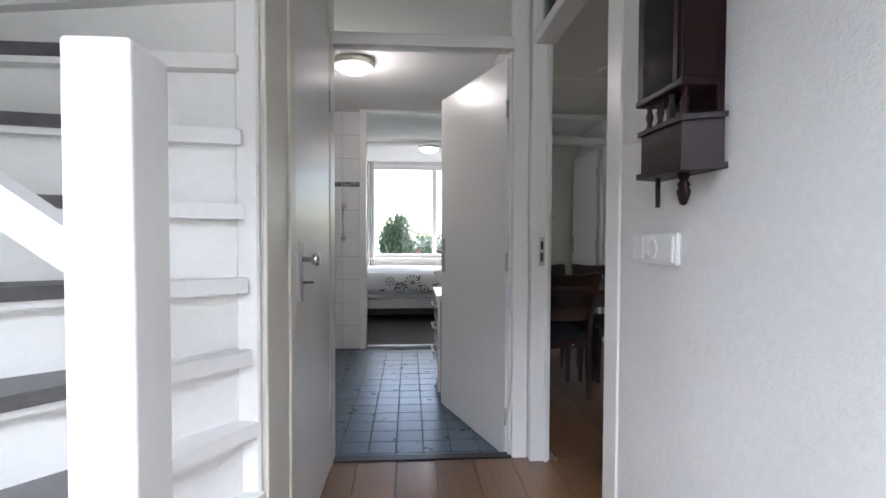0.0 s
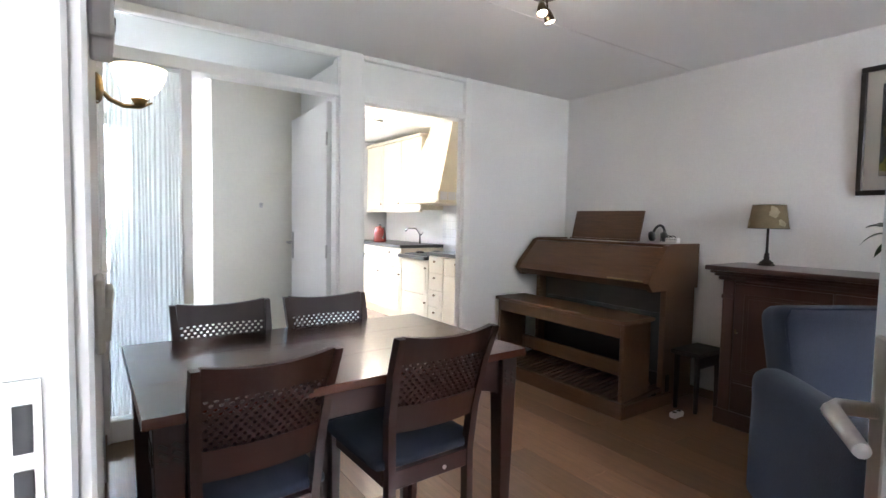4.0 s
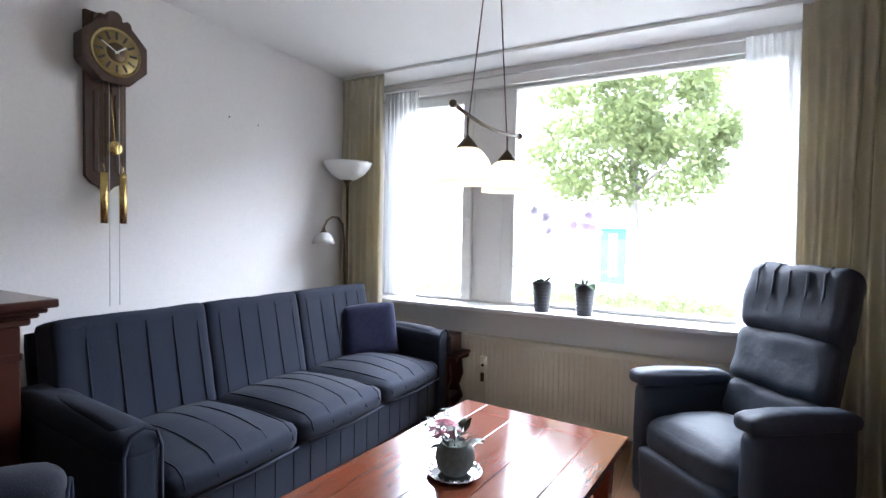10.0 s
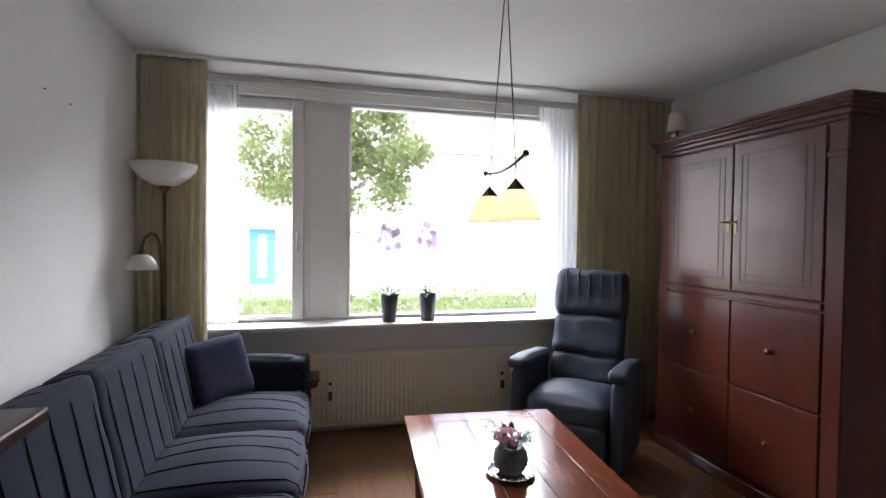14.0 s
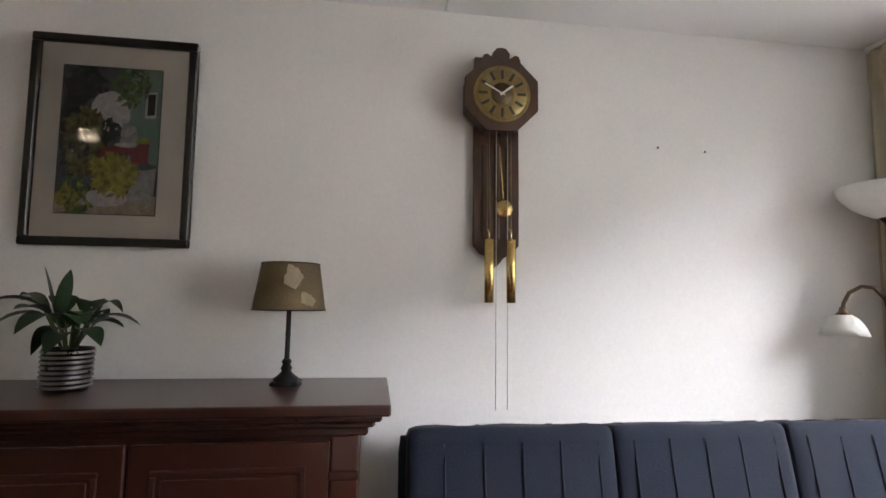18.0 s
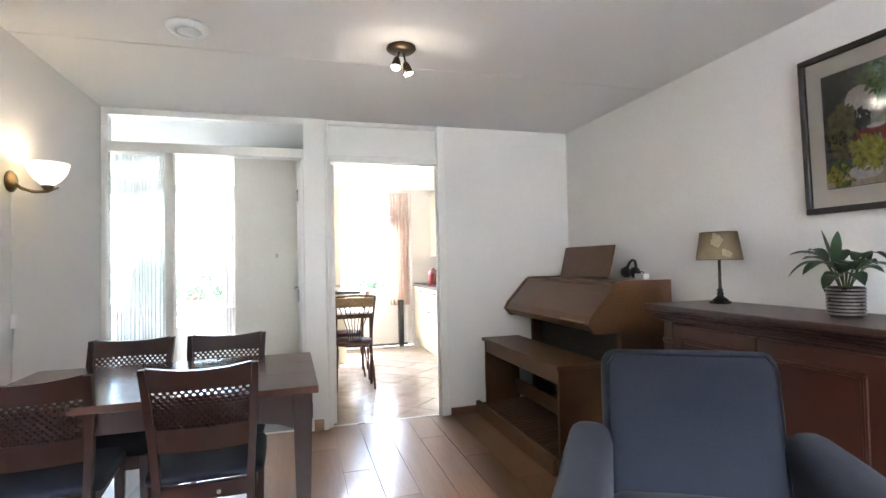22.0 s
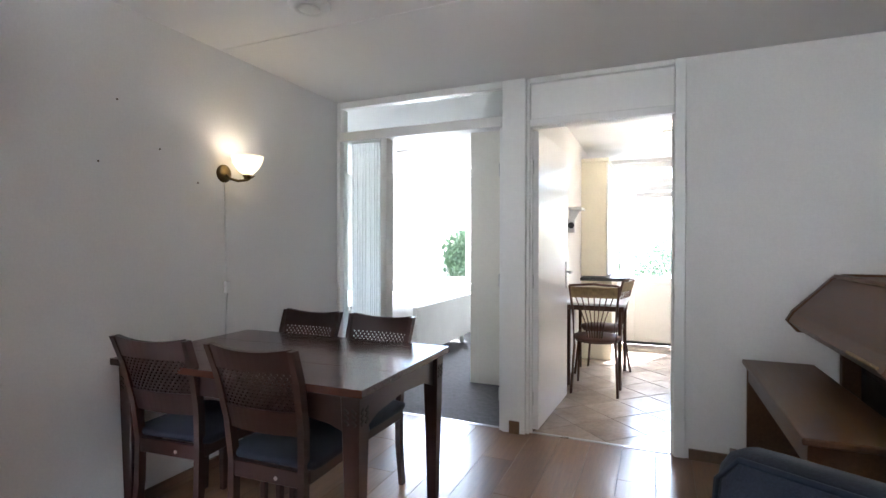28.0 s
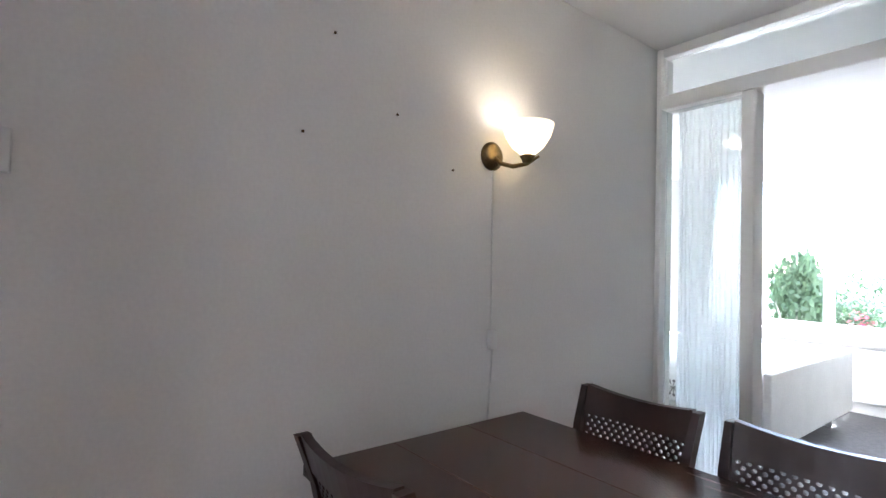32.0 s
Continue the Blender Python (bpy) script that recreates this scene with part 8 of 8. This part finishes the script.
def scatter(bm, centre, radii, count, size, seed, hollow=0.35):
    """Small leaves at random in an ellipsoid shell."""
    q = random.Random(seed)
    verts, faces = [], []
    for _ in range(count):
        while True:
            p = Vector((q.uniform(-1, 1), q.uniform(-1, 1), q.uniform(-1, 1)))
            if hollow < p.length < 1:
                break
        lump = 0.8 + 0.35 * noise.noise(Vector(p) * 2.2 + Vector((seed, 0, 0)))
        c = Vector(centre) + Vector((p.x * radii[0], p.y * radii[1], p.z * radii[2])) * lump
        u = Vector((q.uniform(-1, 1), q.uniform(-1, 1), q.uniform(-1, 1))).normalized()
        w = u.orthogonal().normalized()
        s = size * q.uniform(0.6, 1.3)
        a = [c - u * s, c + w * s * 0.5, c + u * s, c - w * s * 0.5]
        vs = [bm.verts.new(k) for k in a]
        bm.faces.new(vs)
    return bm


tree = thing("tree", "leafy young street tree in front of the window", "tree", pose(2.22, -4.75, -0.72))
pts = [(0, 0, 0), (0.01, 0, 0.8), (0.0, 0.02, 1.8), (0.03, 0, 2.4), (0.02, 0.02, 3.2), (0.05, 0, 4.4)]
part("trunk", tube(bmesh.new(), pts, [0.13, 0.10, 0.09, 0.08, 0.06, 0.02], 12), BARK, tree)
q = random.Random(3)
for k in range(14):
    a, z = k * 2.4, 2.5 + 0.13 * k
    ln = 1.1 - 0.05 * k
    b = Vector((0.02, 0, z))
    e = b + Vector((ln * math.cos(a), ln * math.sin(a), 0.7 * ln))
    m = b.lerp(e, 0.5) + Vector((0, 0, -0.08))
    part("limb", tube(bmesh.new(), [b, m, e], [0.035, 0.022, 0.008], 7), BARK, tree)
bm = bmesh.new()
q = random.Random(17)
for k in range(80):
    a, z, f = q.uniform(0, 6.283), q.uniform(2.45, 5.6), q.random() ** 0.6
    r = 1.4 * math.sqrt(max(0.15, 1 - ((z - 3.6) / 2.1) ** 2)) * f
    scatter(bm, (r * math.cos(a), r * math.sin(a), z + 0.25 * (1 - f)), (0.42, 0.42, 0.32), 230, 0.055, k, 0.0)
tagged(part("crown", bm, FOLIAGE, tree), kind="stuff")

for nm, x0, x1, y0, z1, sd in (("hedge", -5.0, 9.0, -4.1, 0.50, 1),):
    hd = thing(nm, "low clipped green hedge with pale blossom along the front garden", "hedge", pose(0, 0, 0))
    bm = bmesh.new()
    q = random.Random(9)
    for k in range(17000):
        x, yy, z = q.uniform(x0, x1), y0 - q.random() * 0.5, -0.12 + q.random() ** 0.7 * (z1 + 0.12)
        z += 0.08 * noise.noise(Vector((x * 1.7, yy, 0)))
        c = Vector((x, yy, z))
        u = Vector((q.uniform(-1, 1), q.uniform(-1, 1), q.uniform(-1, 1))).normalized()
        w = u.orthogonal().normalized()
        s = q.uniform(0.018, 0.038)
        bm.faces.new([bm.verts.new(k2) for k2 in (c - u * s, c + w * s * 0.6, c + u * s, c - w * s * 0.6)])
    tagged(part("foliage", bm, HEDGE, hd), kind="stuff")
    part("core", bx(x0, y0 - 0.45, -0.13, x1, y0 - 0.06, z1 - 0.12), HEDGE, hd)
    bm = bmesh.new()
    for k in range(2200):
        c = Vector((q.uniform(x0, x1), y0 - q.random() * 0.4 + 0.02, z1 * q.uniform(0.3, 1.05)))
        s = 0.014
        bm.faces.new([bm.verts.new(c + Vector((s * math.cos(a), 0.01 * math.sin(2 * a), s * math.sin(a)))) for a in [2 * math.pi * i / 5 for i in range(5)]])
    tagged(part("blossom", bm, PALEFLOWER, hd), kind="stuff")


def row_house(x, label, door_x, flip=1, paint=None):
    t = thing("terraced_house", label, "house", pose(x, -17.0, -0.72), "houses across the street")
    part("wall", bx(-3.3, -7.0, 0.0, 3.3, 0.0, 3.75), FACADE, t)
    part("upper_wall", bx(-3.3, -7.0, 3.75, 3.3, -0.02, 5.6), FACADE, t)
    part("band", bx(-3.3, 0.0, 3.62, 3.3, 0.10, 3.80), FACADEBRICK, t)
    part("roof", prism(bmesh.new(), [(0.35, 5.55), (0.35, 5.7), (-3.5, 9.0), (-7.3, 5.7), (-7.3, 5.55)], "x", -3.35, 3.35), ROOFTILE, t)
    d = part("door", bx(door_x - 0.48, -0.05, 0.10, door_x + 0.48, 0.03, 2.25, b=0.01), paint or FACADE, t, "front door")
    part("door_light", bx(door_x - 0.15, 0.03, 0.4, door_x + 0.15, 0.045, 2.05), FACADE, d)
    part("lintel", bx(door_x - 0.7, 0.0, 2.28, door_x + 0.7, 0.35, 2.42), FACADE, t)
    for wx, w in ((door_x + flip * 2.6, 1.25),):
        wf = part("window", bx(wx - w, -0.03, 0.95, wx + w, 0.04, 2.15, b=0.01), FACADE, t)
        for s in (-1, 1):
            part("pane", bx(wx + s * w / 2 - w / 2 + 0.06, 0.041, 1.02, wx + s * w / 2 + w / 2 - 0.06, 0.047, 1.25), DARKGLASS, wf)
        part("blind", bx(wx - w + 0.05, 0.041, 1.27, wx + w - 0.05, 0.05, 2.1), FACADE, wf)
        part("awning", bx(wx - w - 0.1, 0.0, 2.2, wx + w + 0.1, 0.25, 2.5, b=0.02), FACADEBRICK, t, "folded awning over the window")
    for wx in (-1.7, 1.5):
        wf = part("upper_window", bx(wx - 0.8, -0.05, 4.2, wx + 0.8, 0.03, 5.3, b=0.01), FACADE, t)
        part("pane", bx(wx - 0.7, 0.031, 4.3, wx + 0.7, 0.036, 5.2), DARKGLASS, wf)
    return t


for k in range(-3, 4):
    row_house(1.6 + k * 6.6, "pale terraced house with a %s front door across the street" % ("blue" if k == 0 else "white"), 3.0, -1, BLUEDOOR if k == 0 else None)

for nm, lab, x, y, z, r, n, sd, fl2 in (("garden_shrub", "green leafy shrub in the back garden", -1.15, NY + 3.2, -0.06, 0.80, 260, 60, None), ("garden_shrub", "shrub with red flowers in the back garden", -0.75, NY + 2.6, -0.06, 0.55, 200, 70, REDFLOWER),
                                        ("garden_shrub", "pale flowering shrub in the back garden", 0.10, NY + 3.4, -0.06, 0.7, 240, 80, PALEFLOWER), 
                                        ("garden_shrub", "tall green shrub in the back garden", 2.1, NY + 4.6, -0.06, 1.0, 300, 90, None), ("garden_shrub", "tall green shrub in the back garden", 3.2, NY + 4.8, -0.06, 1.1, 300, 95, PALEFLOWER),
                                        ("garden_shrub", "green leafy shrub in the back garden", 1.0, NY + 4.8, -0.06, 1.0, 300, 99, PALEFLOWER)):
    shrub(nm, lab, x, y, z, r, n, GARDENLEAF, sd, fl2)

col = shrub("garden_shrub", "tall leafy green shrub seen through the bedroom window", -1.0, NY + 1.6, -0.06, 0.42, 240, GARDENLEAF, 85)
col.matrix_world = pose(-1.0, NY + 1.6, -0.06) @ Matrix.Diagonal((1.1, 1.1, 2.1, 1.0))

# ---- floor pieces ----
rng = random.Random(7)


def piece_mesh(name, sx, sy, sz, bev, material):
    bm = bx(-sx / 2, -sy / 2, -sz, sx / 2, sy / 2, 0.0, b=bev)
    me = bpy.data.meshes.new(name)
    bm.to_mesh(me)
    bm.free()
    me.materials.append(material)
    return me


def lay(name, me, parent, x, y, z, rz=0.0, rx=0.0):
    ob = new(name, me)
    ob.parent = parent
    ob.matrix_local = pose(x, y, z, rx, 0, rz)
    return ob


PW, GAP = 0.192, 0.0016
plank_meshes = {}
x, row = -1.145, 0
while x < W - 0.01:
    w = min(PW, W - x)
    y0, y1 = (0.0, 3.08) if x + w < -0.03 else (0.0, 5.752)
    y = y0
    first = True
    while y < y1 - 0.02:
        ln = (0.45 + 0.41 * ((row * 3) % 4)) if first else 1.80
        first = False
        ln = min(ln, y1 - y)
        key = (round(w, 3), round(ln, 3))
        if key not in plank_meshes:
            plank_meshes[key] = piece_mesh("plank", w - GAP, ln - GAP, 0.012, 0.0014, OAKFLOOR)
        lay("plank", plank_meshes[key], FLOOR, x + w / 2, y + ln / 2, rng.uniform(-0.0004, 0.0004))
        y += ln
    x += w
    row += 1

tile = piece_mesh("tile", 0.146, 0.146, 0.010, 0.0016, BATHTILE)
for i in range(14):
    for j in range(18):
        cx, cy = -2.045 + 0.150 * i, 3.165 + 0.150 * j
        if cx < -0.10 and cy < 5.70:
            lay("tile", tile, BATHFLOOR, cx, cy, -0.030 + rng.uniform(-0.0004, 0.0004))
ktile = piece_mesh("tile", 0.324, 0.324, 0.010, 0.002, KITCHENTILE)
for i in range(-14, 15):
    for j in range(-14, 15):
        cx = 2.25 + (i - j) * 0.330 * 0.7071
        cy = 7.2 + (i + j) * 0.330 * 0.7071
        if 1.60 < cx < 3.60 and 5.98 < cy < 9.22:
            lay("tile", ktile, KFLOOR, cx, cy, rng.uniform(-0.0004, 0.0004), 45)
bm = bmesh.new()
for i in range(-14, 15):
    for j in range(-14, 15):
        cx = 2.25 + (i - j) * 0.330 * 0.7071
        cy = 7.2 + (i + j) * 0.330 * 0.7071
        if 1.3 < cx < 3.8 and 5.5 < cy < 9.5 and not (1.60 < cx < 3.60 and 5.98 < cy < 9.22):
            h = 0.324 * 0.7071
            pts = [(cx + h, cy), (cx, cy + h), (cx - h, cy), (cx, cy - h)]
            clip = [(min(max(u, 1.54), W - 0.004), min(max(v, 5.782), NY - 0.004)) for u, v in pts]
            keep = []
            for p in clip:
                if not keep or (abs(p[0] - keep[-1][0]) + abs(p[1] - keep[-1][1])) > 0.01:
                    keep.append(p)
            if len(keep) > 2 and (abs(keep[0][0] - keep[-1][0]) + abs(keep[0][1] - keep[-1][1])) <= 0.01:
                keep.pop()
            area = 0.5 * abs(sum(keep[k][0] * keep[(k + 1) % len(keep)][1] - keep[(k + 1) % len(keep)][0] * keep[k][1] for k in range(len(keep))))
            if len(keep) > 2 and area > 0.002:
                prism(bm, keep, "z", -0.008, 0.0)
ob = part("edge_tiles", bm, KITCHENTILE, KFLOOR)
tagged(ob, kind="stuff")

# bathroom wall tiles on the shower wall
SHOWER = bpy.data.objects["wall_bedroom_south"]
wt = piece_mesh("tile", 0.196, 0.230, 0.007, 0.0012, WALLTILE)
bt = piece_mesh("tile", 0.196, 0.046, 0.008, 0.0012, BORDERTILE)
for i in range(5):
    z = -0.03
    for j in range(11):
        if j == 7:
            lay("tile", bt, SHOWER, -2.115 + 0.1 + 0.2 * i - 0.06, 5.693, z + 0.025, 0, 90)
            z += 0.05
        hgt = 0.234
        if z + hgt < H + 0.12:
            lay("tile", wt, SHOWER, -2.115 + 0.1 + 0.2 * i - 0.06, 5.693, z + 0.117, 0, 90)
        z += hgt
part("grout", bx(-2.12, 5.6935, -0.05, -1.20, 5.6995, H - 0.002), WALLGROUT, SHOWER)
